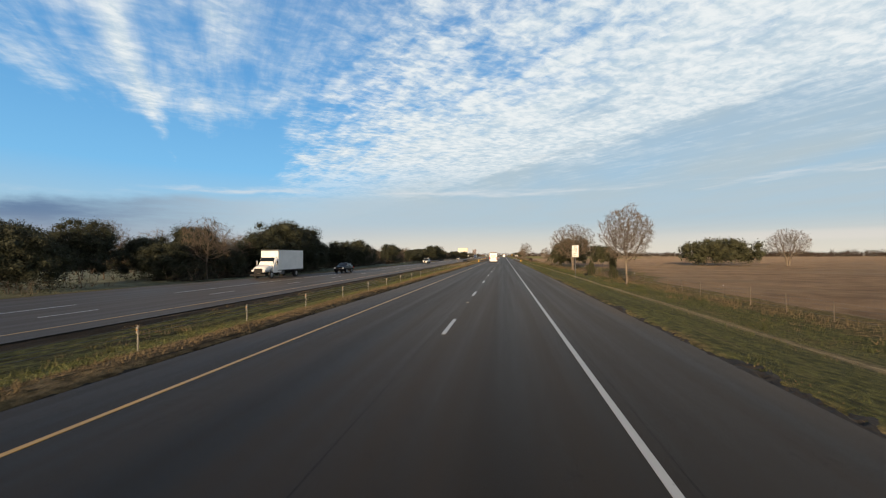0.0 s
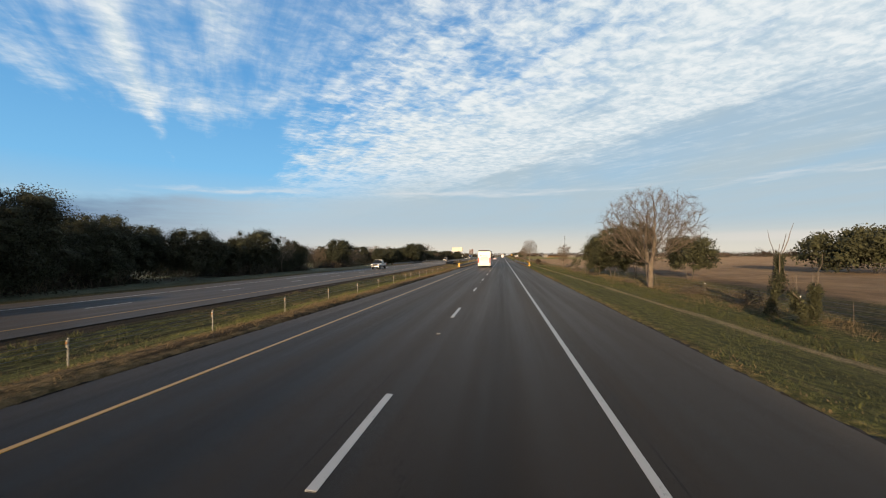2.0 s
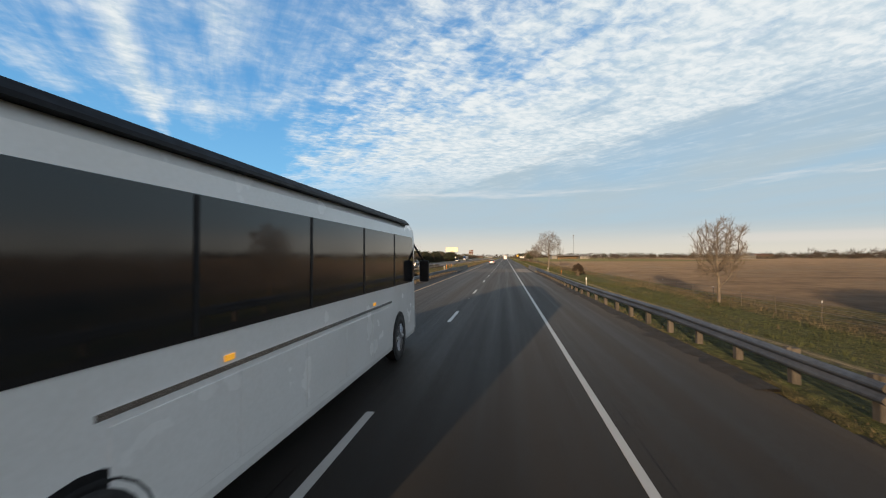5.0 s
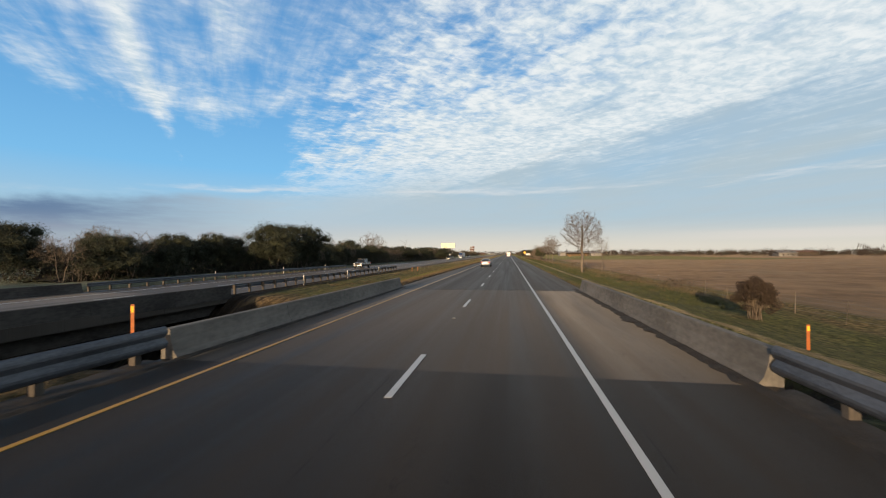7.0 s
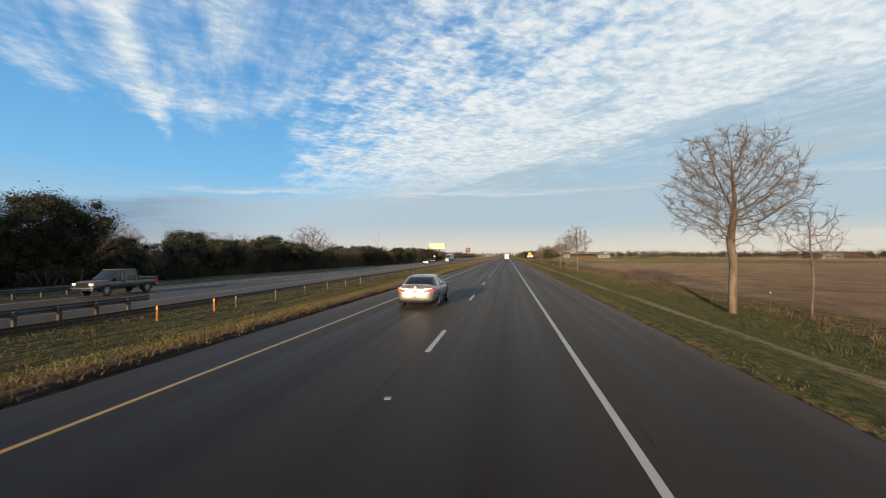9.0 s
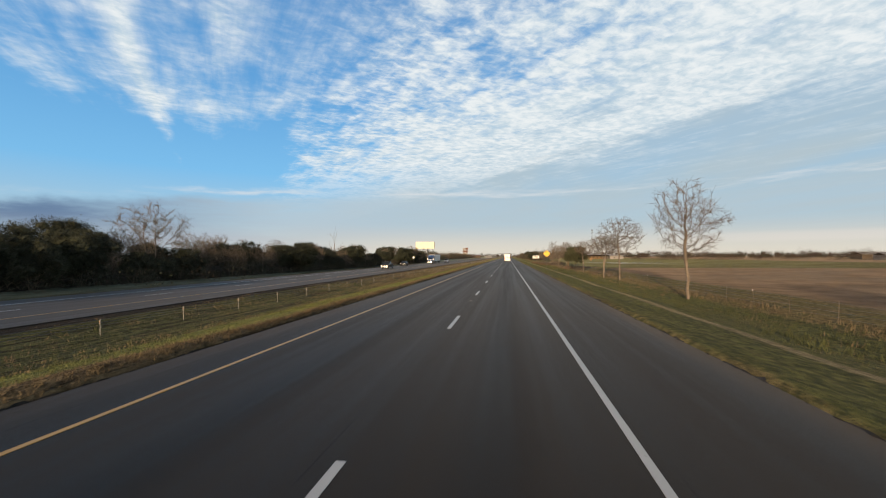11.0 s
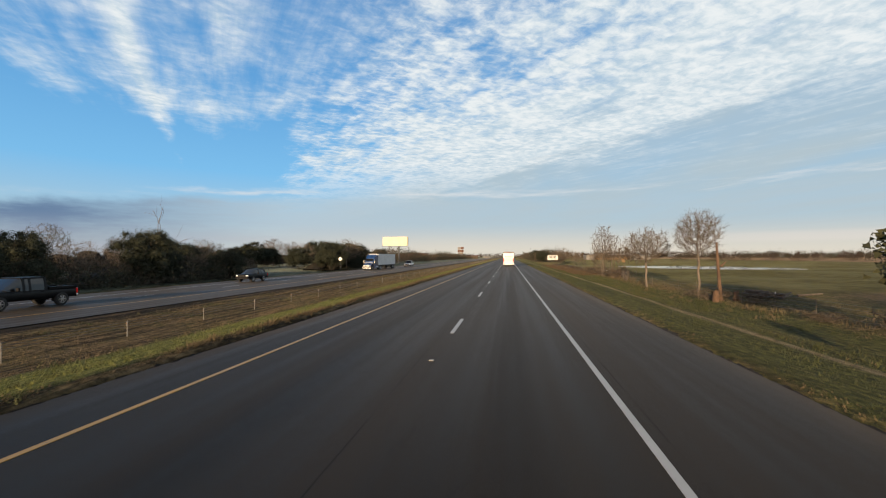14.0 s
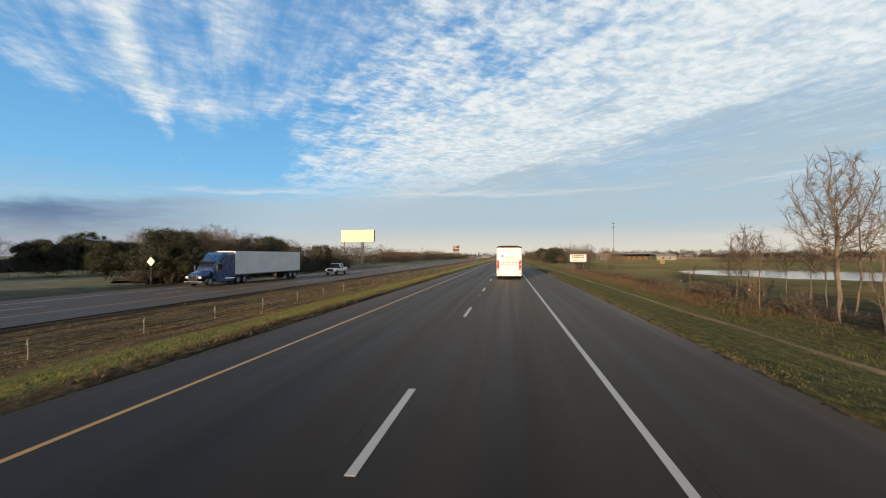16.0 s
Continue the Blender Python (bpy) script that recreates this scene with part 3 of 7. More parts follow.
def build_ground():
    ys = sorted(set([-400, -200, -120] + list(range(-80, 200, 5)) + [200, 204] + list(np.arange(206, 233, 1.0)) + list(range(234, 540, 5)) + list(range(540, 560, 4)) + list(range(560, 660, 4)) + list(range(660, 900, 20)) + [950, 1020, 1100, 1250, 1450, 1800, 2400, 3200, 4500]))
    verts, attrs = [], {"field": [], "pasture": [], "dry": [], "mud_shade": [], "frost": [], "lush": []}
    for y in ys:
        for x, z in section(y):
            rough = 0.0
            if x < far_edge(y) - 1 or oncoming(y)[0] + 0.5 < x < -8.2 or x > 5.4:
                rough = 0.10 * noise.noise((x * 0.35, y * 0.35, 0.3)) + 0.05 * noise.noise((x * 0.9, y * 0.8, 5.0))
            rough += 0.5 * noise.noise((x * 0.006, y * 0.006, 2.0)) * smooth(40, 200, abs(x)) * smooth(1.5, 3.0, pond_reach(x, y))
            verts.append((x, y, z + rough - creek(x, y) - pond(x, y)))
            xe, xf = oncoming(y)[0], far_edge(y)
            green = smooth(425, 470, y) * (1 - smooth(130, 200, x))
            start = float(np.interp(y, (60, 85, 150, 185, 330, 370, 430), (20, 27, 27, 20, 20, 25, 27)))
            attrs["field"].append(smooth(start - 1.5, start + 3.0, x) * (1 - green) if x > 0 else 0.0)
            attrs["pasture"].append(max(smooth(20, 24, x) * green, smooth(xf - 9, xf - 14, x)))
            attrs["frost"].append(smooth(xf - 9, xf - 14, x))
            d = 0.18
            tan_to = float(np.interp(y, (0, 120, 200, 230, 300, 330, 600), (-9.6, -9.6, -9.0, -11.0, -10.5, -8.42, -8.42)))
            if tan_to < x < -7.8:
                d = 0.72
            elif (-12.6 if y < 320 else -13.6) < x <= tan_to:
                d = -0.30 + 0.95 * smooth(125, 150, y) * smooth(240, 228, y)
            elif xe < x < -12.1:
                d = 0.14 + max(0.65 * smooth(110, 150, y) * smooth(236, 228, y), 0.48 * smooth(320, 400, y))
            elif 5 < x < 5.8:
                d = 0.45
            elif 10.5 < x < 15.5:
                d = 0.30
            elif x > 16:
                d = 0.5
            elif x < xf:
                d = 0.5
            attrs["dry"].append(d)
            attrs["lush"].append(max(0.45 * smooth(140, 115, y), smooth(275, 330, y)) * smooth(-14.0, -12.2, x) if x < -8.4 else 0.0)
            # one mask for bare mud and for the shade of drops and creek
            attrs["mud_shade"].append(1.0 if -7.95 < x < 5.2 or xf - 0.1 < x < xe + 0.1 else (0.20 + 0.35 * smooth(228, 240, y) * smooth(330, 295, y) * (x < 0) if -8.3 < x < 5.4 else 0.62 if xe < x < xe + 0.75 else max(0.9 * min(1.0, creek(x, y)), 0.62 * smooth(150, 185, y) * smooth(238, 228, y) if -10.2 < x < -7.8 else (0.42 * smooth(130, 160, y) * smooth(236, 228, y) if xe < x < -7.8 else 0.0))))
    n = len(section(0))
    faces = [(j * n + i, j * n + i + 1, (j + 1) * n + i + 1, (j + 1) * n + i) for j in range(len(ys) - 1) for i in range(n - 1)]
    me = mesh_of("ground", verts, faces, GROUND, True)
    for k, v in attrs.items():
        me.attributes.new(k, "FLOAT", "POINT").data.foreach_set("value", v)
    tagged(new("ground", me), "winter grass verges and bare brown fields beside the motorway", "ground", kind="structure")


def strip_slab(name, left, right, top, depth, ys, mat):
    """A long slab whose edges and height follow functions of y."""
    verts, faces = [], []
    for y in ys:
        l, r, z = left(y), right(y), top(y)
        verts += [(l, y, z), (r, y, z), (r, y, z - depth), (l, y, z - depth)]
    for j in range(len(ys) - 1):
        a, b = 4 * j, 4 * j + 4
        faces += [(a, a + 1, b + 1, b), (a + 1, a + 2, b + 2, b + 1), (a + 2, a + 3, b + 3, b + 2), (a + 3, a, b, b + 3)]
    e = 4 * (len(ys) - 1)
    faces += [(3, 2, 1, 0), (e, e + 1, e + 2, e + 3)]
    return mesh_of(name, verts, faces, mat)


build_ground()
BR0, BR1 = 209.5, 229.0          # the bridge over the creek
near_ys, far_ys = [-300, -80] + list(range(-60, 200, 8)) + [206, BR0], [BR1, 233] + list(range(240, 700, 8)) + [800, 1000, 1500, 2500, 4200]
for ys, nm in ((near_ys, "road"), (far_ys, "road")):
    ragged = lambda y, s: 0.06 * noise.noise((y * 0.9, s, 0)) + 0.05 * noise.noise((y * 0.21, s, 3))
    tagged(new(nm, strip_slab("road", lambda y: -7.8 + ragged(y, 0), lambda y: 5.08 + ragged(y, 9), lambda y: 0.0, 0.22, ys, ASPHALT)), "dark grey worn asphalt carriageway with tyre tracks", "road", kind="structure")
tagged(new("bridge_deck", strip_slab("bridge_deck", lambda y: -7.75, lambda y: 5.15, lambda y: -0.006, 0.55, [BR0, BR1], DECK)), "grey concrete bridge deck over a creek", "bridge", kind="structure")
for ys, m, nm, dp in (([-300] + [y for y in near_ys[1:]], ASPHALT_FAR, "road_opposite", 0.22), ([BR0, BR1], DECK, "bridge_deck_opposite", 0.55), (far_ys, ASPHALT_FAR, "road_opposite", 0.22)):
    tagged(new(nm, strip_slab(nm, far_edge, lambda y: oncoming(y)[0], lambda y: oncoming(y)[1], dp, ys, m)), "grey asphalt of the opposite carriageway", "road", kind="structure")


def painted(name, xf, y0, y1, width, mat, label, zf=lambda y: 0.0, step=12.0):
    ys = list(np.arange(y0, y1, step)) + [y1]
    tagged(new(name, strip_slab(name, lambda y: xf(y) - width / 2, lambda y: xf(y) + width / 2, lambda y: zf(y) + 0.006, 0.006, ys, mat)), label, "road marking", kind="structure")


painted("edge_line", lambda y: 1.79, -60, 1500, 0.12, WHITE_LINE, "solid white edge line on the asphalt")
painted("median_line", lambda y: -6.07, -60, 1500, 0.11, YELLOW_LINE, "solid yellow line along the median side")
for i in range(-4, 70):
    y = 0.58 + 12.19 * i
    tagged(new("lane_dash", strip_slab("lane_dash", lambda y: -1.90, lambda y: -1.77, lambda y: 0.006, 0.006, [y, y + 3.05], WHITE_LINE)), "worn white lane dash", "road marking", "lane dashes", "structure")
oz = lambda y: oncoming(y)[1]
painted("median_line", inner_line, -60, 900, 0.13, YELLOW_LINE, "yellow line of the opposite carriageway", oz)
painted("edge_line", lambda y: inner_line(y) - 7.4, 30, 900, 0.13, WHITE_LINE, "white edge line of the opposite carriageway", oz)
painted("edge_line", lambda y: inner_line(y) - 7.4 + 0.02 * (30 - y), -60, 22, 0.15, WHITE_LINE, "white line at the mouth of a slip road", oz)
for i in range(-3, 50):
    y = 5.0 + 12.19 * i
    tagged(new("lane_dash", strip_slab("lane_dash", lambda y: inner_line(y) - 3.76, lambda y: inner_line(y) - 3.64, lambda y: oz(y) + 0.006, 0.006, [y, y + 3.05], WHITE_LINE)), "worn white lane dash", "road marking", "lane dashes", "structure")


# ---------------------------------------------------------------- trees and plants
def grow(rng, start, way, length, radius, levels, spread, lift, out, level=0, droop=0.0):
    """A limb and its branches, as (points, radii, level), added to out."""
    steps = 5 if level == 0 else (4 if level == 1 else 3)
    p, d = Vector(start), Vector(way).normalized()
    pts, rad = [p.copy()], [radius]
    for i in range(steps):
        wander = 0.10 if level == 0 else 0.26
        d = (d + Vector((rng.gauss(0, wander), rng.gauss(0, wander), rng.gauss(0, wander) + (lift if level else 0.05) - droop * level * 0.03))).normalized()
        p = p + d * (length / steps)
        pts.append(p.copy())
        rad.append(max(0.008, radius * (1 - 0.62 * (i + 1) / steps)))
    out.append((pts, rad, level))
    if level >= len(levels):
        return
    n = levels[level]
    for j in range(n):
        f = (0.42 if level == 0 else 0.28) + (0.58 if level == 0 else 0.72) * (j + rng.random()) / n
        k = min(steps - 1, int(f * steps))
        t = f * steps - k
        base = pts[k].lerp(pts[k + 1], min(1.0, t))
        axis = (pts[k + 1] - pts[k]).normalized()
        side = axis.orthogonal().normalized()
        side.rotate(Matrix.Rotation(j * 2.4 + rng.random() * 1.2, 3, axis))
        open_angle = radians(spread * rng.uniform(0.65, 1.25))
        nd = axis * math.cos(open_angle) + side * math.sin(open_angle)
        grow(rng, base, nd, length * rng.uniform(0.50, 0.80) * (1.05 - 0.35 * f if level else 1.0), max(0.011, rad[k] * rng.uniform(0.45, 0.65)), levels, spread, lift, out, level + 1, droop)


def tubes(name, limbs, mat, thin=1.0):
    """One skin for all the limbs; twigs as slim three-sided cones."""
    verts, faces = [], []
    for pts, rad, level in limbs:
        sides = 7 if level == 0 else (5 if level == 1 else 3)
        if level >= 4:
            pts, rad = [pts[0], pts[-1]], [rad[0], rad[-1] * 0.5]
        elif level == 3:
            pts, rad = [pts[0], pts[1 + len(pts) // 2 - 1], pts[-1]], [rad[0], rad[len(rad) // 2], rad[-1] * 0.6]
        base = len(verts)
        for i, p in enumerate(pts):
            d = (pts[min(i + 1, len(pts) - 1)] - pts[max(i - 1, 0)]).normalized()
            a = d.orthogonal().normalized()
            b = d.cross(a)
            flare = 1.22 if (level == 0 and i == 0) else 1.0
            for s in range(sides):
                w = 2 * math.pi * s / sides
                verts.append(p + (a * math.cos(w) + b * math.sin(w)) * rad[i] * flare * thin)
        for i in range(len(pts) - 1):
            for s in range(sides):
                q = base + i * sides
                faces.append((q + s, q + (s + 1) % sides, q + sides + (s + 1) % sides, q + sides + s))
    return mesh_of(name, verts, faces, mat, True)


def leaf_spray(rng, centres, per, size, radius, squash=0.75):
    """Leaf triangles scattered round the given points."""
    r = np.random.RandomState(rng.randrange(10 ** 6))
    c = np.repeat(np.array([tuple(p) for p in centres]), per, axis=0)
    n = len(c)
    off = r.normal(size=(n, 3))
    off /= np.linalg.norm(off, axis=1)[:, None]
    off *= (radius * r.uniform(0.25, 1.0, (n, 1)) ** 0.6)
    off[:, 2] *= squash
    c = c + off
    a = r.normal(size=(n, 3))
    a /= np.linalg.norm(a, axis=1)[:, None]
    b = np.cross(a, r.normal(size=(n, 3)))
    b /= np.linalg.norm(b, axis=1)[:, None]
    s = size * r.uniform(0.6, 1.4, (n, 1))
    return np.stack([c - a * s * 0.5, c + a * s * 0.5, c + b * s], axis=1).reshape(-1, 3), n


def scaled(limbs, height, width, crown_low=0.28, even=0.85, seed=0):
    """Brings the limbs to a height and width, upright, filling a rounded crown evenly."""
    pts = np.array([tuple(p) for l in limbs for p in l[0]])
    top = np.percentile(pts[:, 2], 99.3)
    high = pts[pts[:, 2] > top * 0.35]
    cx, cy = high[:, 0].mean(), high[:, 1].mean()
    rx, ry = np.percentile(np.abs(high[:, 0] - cx), 96), np.percentile(np.abs(high[:, 1] - cy), 96)
    f = np.clip(pts[:, 2] / (top * 0.6), 0, 1)
    q = np.stack([(pts[:, 0] - cx * f) * width / 2 / rx, (pts[:, 1] - cy * f) * width / 2 / ry, pts[:, 2] * height / top], axis=1)
    # distances from the crown's middle, as shares of the crown's own half-sizes
    zc = height * (crown_low + 1) / 2
    half = np.array((width / 2, width / 2, height * (1 - crown_low) / 2))
    u = (q - (0, 0, zc)) / half
    r = np.linalg.norm(u, axis=1) + 1e-6
    d = u / r[:, None]
    n = 60
    k = np.arange(n) + 0.5
    phi, cz = k * 2.39996, 1 - 2 * k / n
    axes = np.stack([np.cos(phi) * np.sqrt(1 - cz * cz), np.sin(phi) * np.sqrt(1 - cz * cz), cz], axis=1)
    cos = d @ axes.T
    lumps = np.random.RandomState(seed).uniform(0.84, 1.06, n)
    reach = np.array([np.percentile(r[cos[:, i] > 0.9], 95) if (cos[:, i] > 0.9).sum() > 12 else 1.0 for i in range(n)])
    w = np.exp((cos - 1) * 14)
    rate = (w * np.clip(lumps / reach, 0.5, 2.4)).sum(axis=1) / w.sum(axis=1)
    own = (w * reach).sum(axis=1) / w.sum(axis=1)
    body = np.clip((q[:, 2] - height * crown_low * 0.55) / (height * 0.2), 0, 1)
    g_ = 1 + (rate - 1) * np.clip(r / own, 0, 1) * body * even
    u = u * g_[:, None]
    q2 = np.where(body[:, None] > 0, u * half + (0, 0, zc), q)
    out, i = [], 0
    for a, b, c in limbs:
        out.append(([Vector(v) for v in q2[i:i + len(a)]], b, c))
        i += len(a)
    return out


def branching(seed, height, width, low, stems=1, points=700, step=0.42, fork=0.5, reach_up=0.0, lobes=0, up=0.10):
    """Limbs that grow towards points spread through the crown, thickening where they meet."""
    r = np.random.RandomState(seed)
    zc, half = height * (low + 1) / 2, np.array((width / 2, width / 2, height * (1 - low) / 2))
    if lobes:
        a = np.arange(lobes) * 2.4 + r.uniform(0, 1, lobes)
        c = np.stack([np.cos(a) * r.uniform(0.25, 0.66, lobes), np.sin(a) * r.uniform(0.25, 0.66, lobes), r.uniform(-0.45, 0.62, lobes)], axis=1)
        p = c[r.randint(0, lobes, points)]
        v = r.normal(size=(points, 3))
        p = p + v / np.linalg.norm(v, axis=1)[:, None] * (r.uniform(0, 1, (points, 1)) ** 0.5) * 0.44
    else:
        v = r.normal(size=(points, 3))
        v /= np.linalg.norm(v, axis=1)[:, None]
        bumps = 0.90 + 0.10 * np.sin(v[:, 0] * 5.1 + seed) * np.cos(v[:, 1] * 4.3 + v[:, 2] * 3.0)
        p = v * ((r.uniform(0, 1, points) ** 0.42) * bumps)[:, None]
        p[:, 2] = np.where(p[:, 2] < 0, p[:, 2] * 0.92, p[:, 2])
    aim = p * half + (0, 0, zc)
    nodes, parent = [], []
    for s in range(stems):
        a = seed + s * 6.28 / stems
        lean = 0.0 if stems == 1 else fork
        q = np.array((math.cos(a) * 0.22 * (stems > 1), math.sin(a) * 0.22 * (stems > 1), -0.25))
        last = -1
        top = max(low * height * 0.95, reach_up * height)
        while q[2] < top:
            nodes.append(q.copy())
            parent.append(last)
            last = len(nodes) - 1
            q = q + step * np.array((lean * math.cos(a) * 0.35 + r.normal(0, 0.09), lean * math.sin(a) * 0.35 + r.normal(0, 0.09), 1.0))
    near, best = np.full(points, 1e9), np.zeros(points, dtype=int)
    fresh, alive = list(range(len(nodes))), np.ones(points, dtype=bool)
    for turn in range(70):
        if not fresh or not alive.any():
            break
        fp = np.array([nodes[k] for k in fresh])
        d = np.linalg.norm(aim[:, None, :] - fp[None, :, :], axis=2)
        k = d.argmin(axis=1)
        dm = d[np.arange(points), k]
        closer = dm < near
        near[closer], best[closer] = dm[closer], np.array(fresh)[k[closer]]
        alive &= near > step * 0.9
        fresh = []
        for b in np.unique(best[alive]):
            who = alive & (best == b)
            w = aim[who] - nodes[b]
            w /= np.linalg.norm(w, axis=1)[:, None]
            g_ = w.mean(axis=0) + r.normal(0, 0.09, 3) + (0, 0, up)
            g_ /= np.linalg.norm(g_) + 1e-9
            nodes.append(nodes[b] + g_ * step)
            parent.append(int(b))
            fresh.append(len(nodes) - 1)
    n = len(nodes)
    kids = [[] for _ in range(n)]
    for k in range(n):
        if parent[k] >= 0:
            kids[parent[k]].append(k)
    rad = np.zeros(n)
    for k in range(n - 1, -1, -1):
        rad[k] = 0.009 if not kids[k] else sum(rad[c] ** 2.1 for c in kids[k]) ** (1 / 2.1)
    limbs, todo = [], [(k, None) for k in range(n) if parent[k] < 0]
    while todo:
        k, root = todo.pop()
        pts, rr = ([] if root is None else [Vector(nodes[root])]), ([] if root is None else [rad[k]])
        while True:
            pts.append(Vector(nodes[k]))
            rr.append(rad[k])
            if not kids[k]:
                break
            main = max(kids[k], key=lambda c: rad[c])
            todo += [(c, k) for c in kids[k] if c != main]
            k = main
        if len(pts) > 1:
            limbs.append((pts, rr, 0 if root is None else (1 if rr[0] > 0.05 else 2)))
    ends = [(Vector(nodes[k]), Vector(nodes[k] - nodes[parent[k]]).normalized()) for k in range(n) if parent[k] >= 0 and rad[k] < 0.030 and nodes[k][2] > low * height * 0.8]
    return limbs, ends


def bare_tree(seed, height, width, label, low=0.28, stems=1, points=700, twigs=3, reach=0.7, step=0.42, fork=0.5, trunk=1.0, reach_up=0.0, up=0.10, thick=0.011):
    limbs, ends = branching(seed, height, width, low, stems, points, step, fork, reach_up, 0, up)
    limbs = [(p, [q * (1.15 * trunk if lv == 0 else (1.15 if lv == 1 else 1.0)) for q in r], lv) for p, r, lv in limbs]
    rng = random.Random(seed)
    fine = []
    for p, d in ends:
        for k in range(twigs):
            w = (d + Vector((rng.gauss(0, 0.42), rng.gauss(0, 0.42), rng.gauss(0.16, 0.36)))).normalized()
            q = p - d * step * rng.random()
            fine.append(([q, q + w * reach * rng.uniform(0.5, 1.15)], [thick, thick * 0.7], 4))
    tree = thing("bare_tree", label, "tree")
    part("trunk", tubes("trunk", [l for l in limbs if l[2] <= 1], BARK), None, tree)
    part("crown", tubes("crown", [l for l in limbs if l[2] > 1] + fine, TWIG), None, tree)
    return tree


ball = bmesh.new()
bmesh.ops.create_icosphere(ball, subdivisions=1, radius=1.0)
ball.verts.ensure_lookup_table()
BALL = np.array([tuple(v.co) for v in ball.verts])
BALL_FACES = np.array([[v.index for v in f.verts] for f in ball.faces])
ball.free()


def oak_tree(seed, height, width, label, stems=2, leaf=OAKLEAF, leaves=15000, size=0.20, clump=0.62, fork=0.8, low=0.16, lobes=9, points=420):
    """A short-stemmed evergreen: dense rounded clumps of leaves that hang nearly to the ground, with gaps between them."""
    limbs, ends = branching(seed, height * 0.88, width * 0.80, low, stems, min(points, 260), 0.55, fork, 0.0, lobes, 0.05)
    rng = random.Random(seed)
    r = np.random.RandomState(seed)
    tree = thing("live_oak", label, "tree")
    part("trunk", tubes("trunk", [l for l in limbs if l[2] <= 1], DARKBARK), None, tree)
    # clumps over the outside of the crown, larger low down and in the middle
    n = int(24 + lobes * 4.5)
    k = np.arange(n) + 0.5
    cz = 1 - 1.82 * k / n
    phi = k * 2.39996 + r.uniform(-0.35, 0.35, n)
    span = np.sqrt(np.clip(1 - cz * cz, 0, 1))
    out = r.uniform(0.42, 0.96, n)
    big = min(width, height) * clump * 0.235 * r.uniform(0.55, 1.35, n)
    zc, zh = height * (1 + low) / 2, height * (1 - low) / 2
    c = np.stack([np.cos(phi) * span * out * width / 2, np.sin(phi) * span * out * width / 2, zc + cz * out * zh * 1.04], axis=1)
    c[:, 2] = np.minimum(c[:, 2], height - big * 0.8)
    c[:, 2] = np.maximum(c[:, 2], big * 0.55)
    share = big ** 2 / (big ** 2).sum()
    which = r.choice(n, leaves, p=share)
    d = r.normal(size=(leaves, 3))
    d /= np.linalg.norm(d, axis=1)[:, None]
    ripple = 1 + 0.40 * np.sin(d[:, 0] * 7 + which) * np.sin(d[:, 1] * 8 + 2 * which) * np.cos(d[:, 2] * 7 + which)
    at = c[which] + d * (big[which] * ripple * (0.40 + 0.66 * r.uniform(0, 1, leaves)))[:, None] * (1, 1, 0.78)
    a = r.normal(size=(leaves, 3))
    a /= np.linalg.norm(a, axis=1)[:, None]
    b = np.cross(a, r.normal(size=(leaves, 3)))
    b /= np.linalg.norm(b, axis=1)[:, None]
    s = size * r.uniform(0.6, 1.5, (leaves, 1))
    spray = np.stack([at - a * s * 0.5, at + a * s * 0.5, at + b * s], axis=1).reshape(-1, 3)
    hearts = [(BALL * r.uniform(0.30, 0.62, (len(BALL), 1)) * g_ * (1, 1, 0.78) + p)[BALL_FACES].reshape(-1, 3) for g_, p in zip(big, c)]
    hearts.append((BALL * r.uniform(0.7, 1.0, (len(BALL), 1)) * (width * 0.24, width * 0.24, zh * 0.5) + (0, 0, zc))[BALL_FACES].reshape(-1, 3))
    hearts = np.concatenate(hearts)
    part("crown", tri_mesh("crown", np.concatenate([spray, hearts]), leaves + len(hearts) // 3, leaf), None, tree)
    return tree


def ivy_tree(seed, height, width, label):
    """A crooked trunk wrapped in ivy, with a few bare twigs out of its top."""
    r, rng = np.random.RandomState(seed), random.Random(seed)
    limbs = []
    grow(rng, (0, 0, -0.3), (r.normal(0, 0.06), r.normal(0, 0.06), 1), height * 0.95, 0.11, (5,), 24, 0.3, limbs)
    tree = thing("ivy_tree", label, "tree")
    part("trunk", tubes("trunk", limbs, BARK), None, tree)
    main = limbs[0][0]
    n = int(5200 * max(1.0, 2.4 * width))
    f = r.beta(1.5, 1.2, n)
    k = np.minimum((f * (len(main) - 1)).astype(int), len(main) - 2)
    t = f * (len(main) - 1) - k
    p = np.array([tuple(v) for v in main])
    at = p[k] * (1 - t)[:, None] + p[k + 1] * t[:, None]
    swell = width * (0.35 + 0.65 * np.abs(np.sin(f * 7 + seed))) * (1.1 - 0.6 * np.abs(f - 0.6))
    d = r.normal(size=(n, 3))
    at = at + d / np.linalg.norm(d, axis=1)[:, None] * (swell * r.uniform(0.2, 1.0, n))[:, None]
    a, b = r.normal(size=(n, 3)), r.normal(size=(n, 3))
    size = 0.055 * r.uniform(0.6, 1.4, (n, 1))
    part("ivy", tri_mesh("ivy", np.stack([at - a * size * 0.5, at + a * size * 0.5, at + b * size], axis=1).reshape(-1, 3), n, OLIVELEAF_LIT), None, tree, "dark green ivy leaves")
    return tree


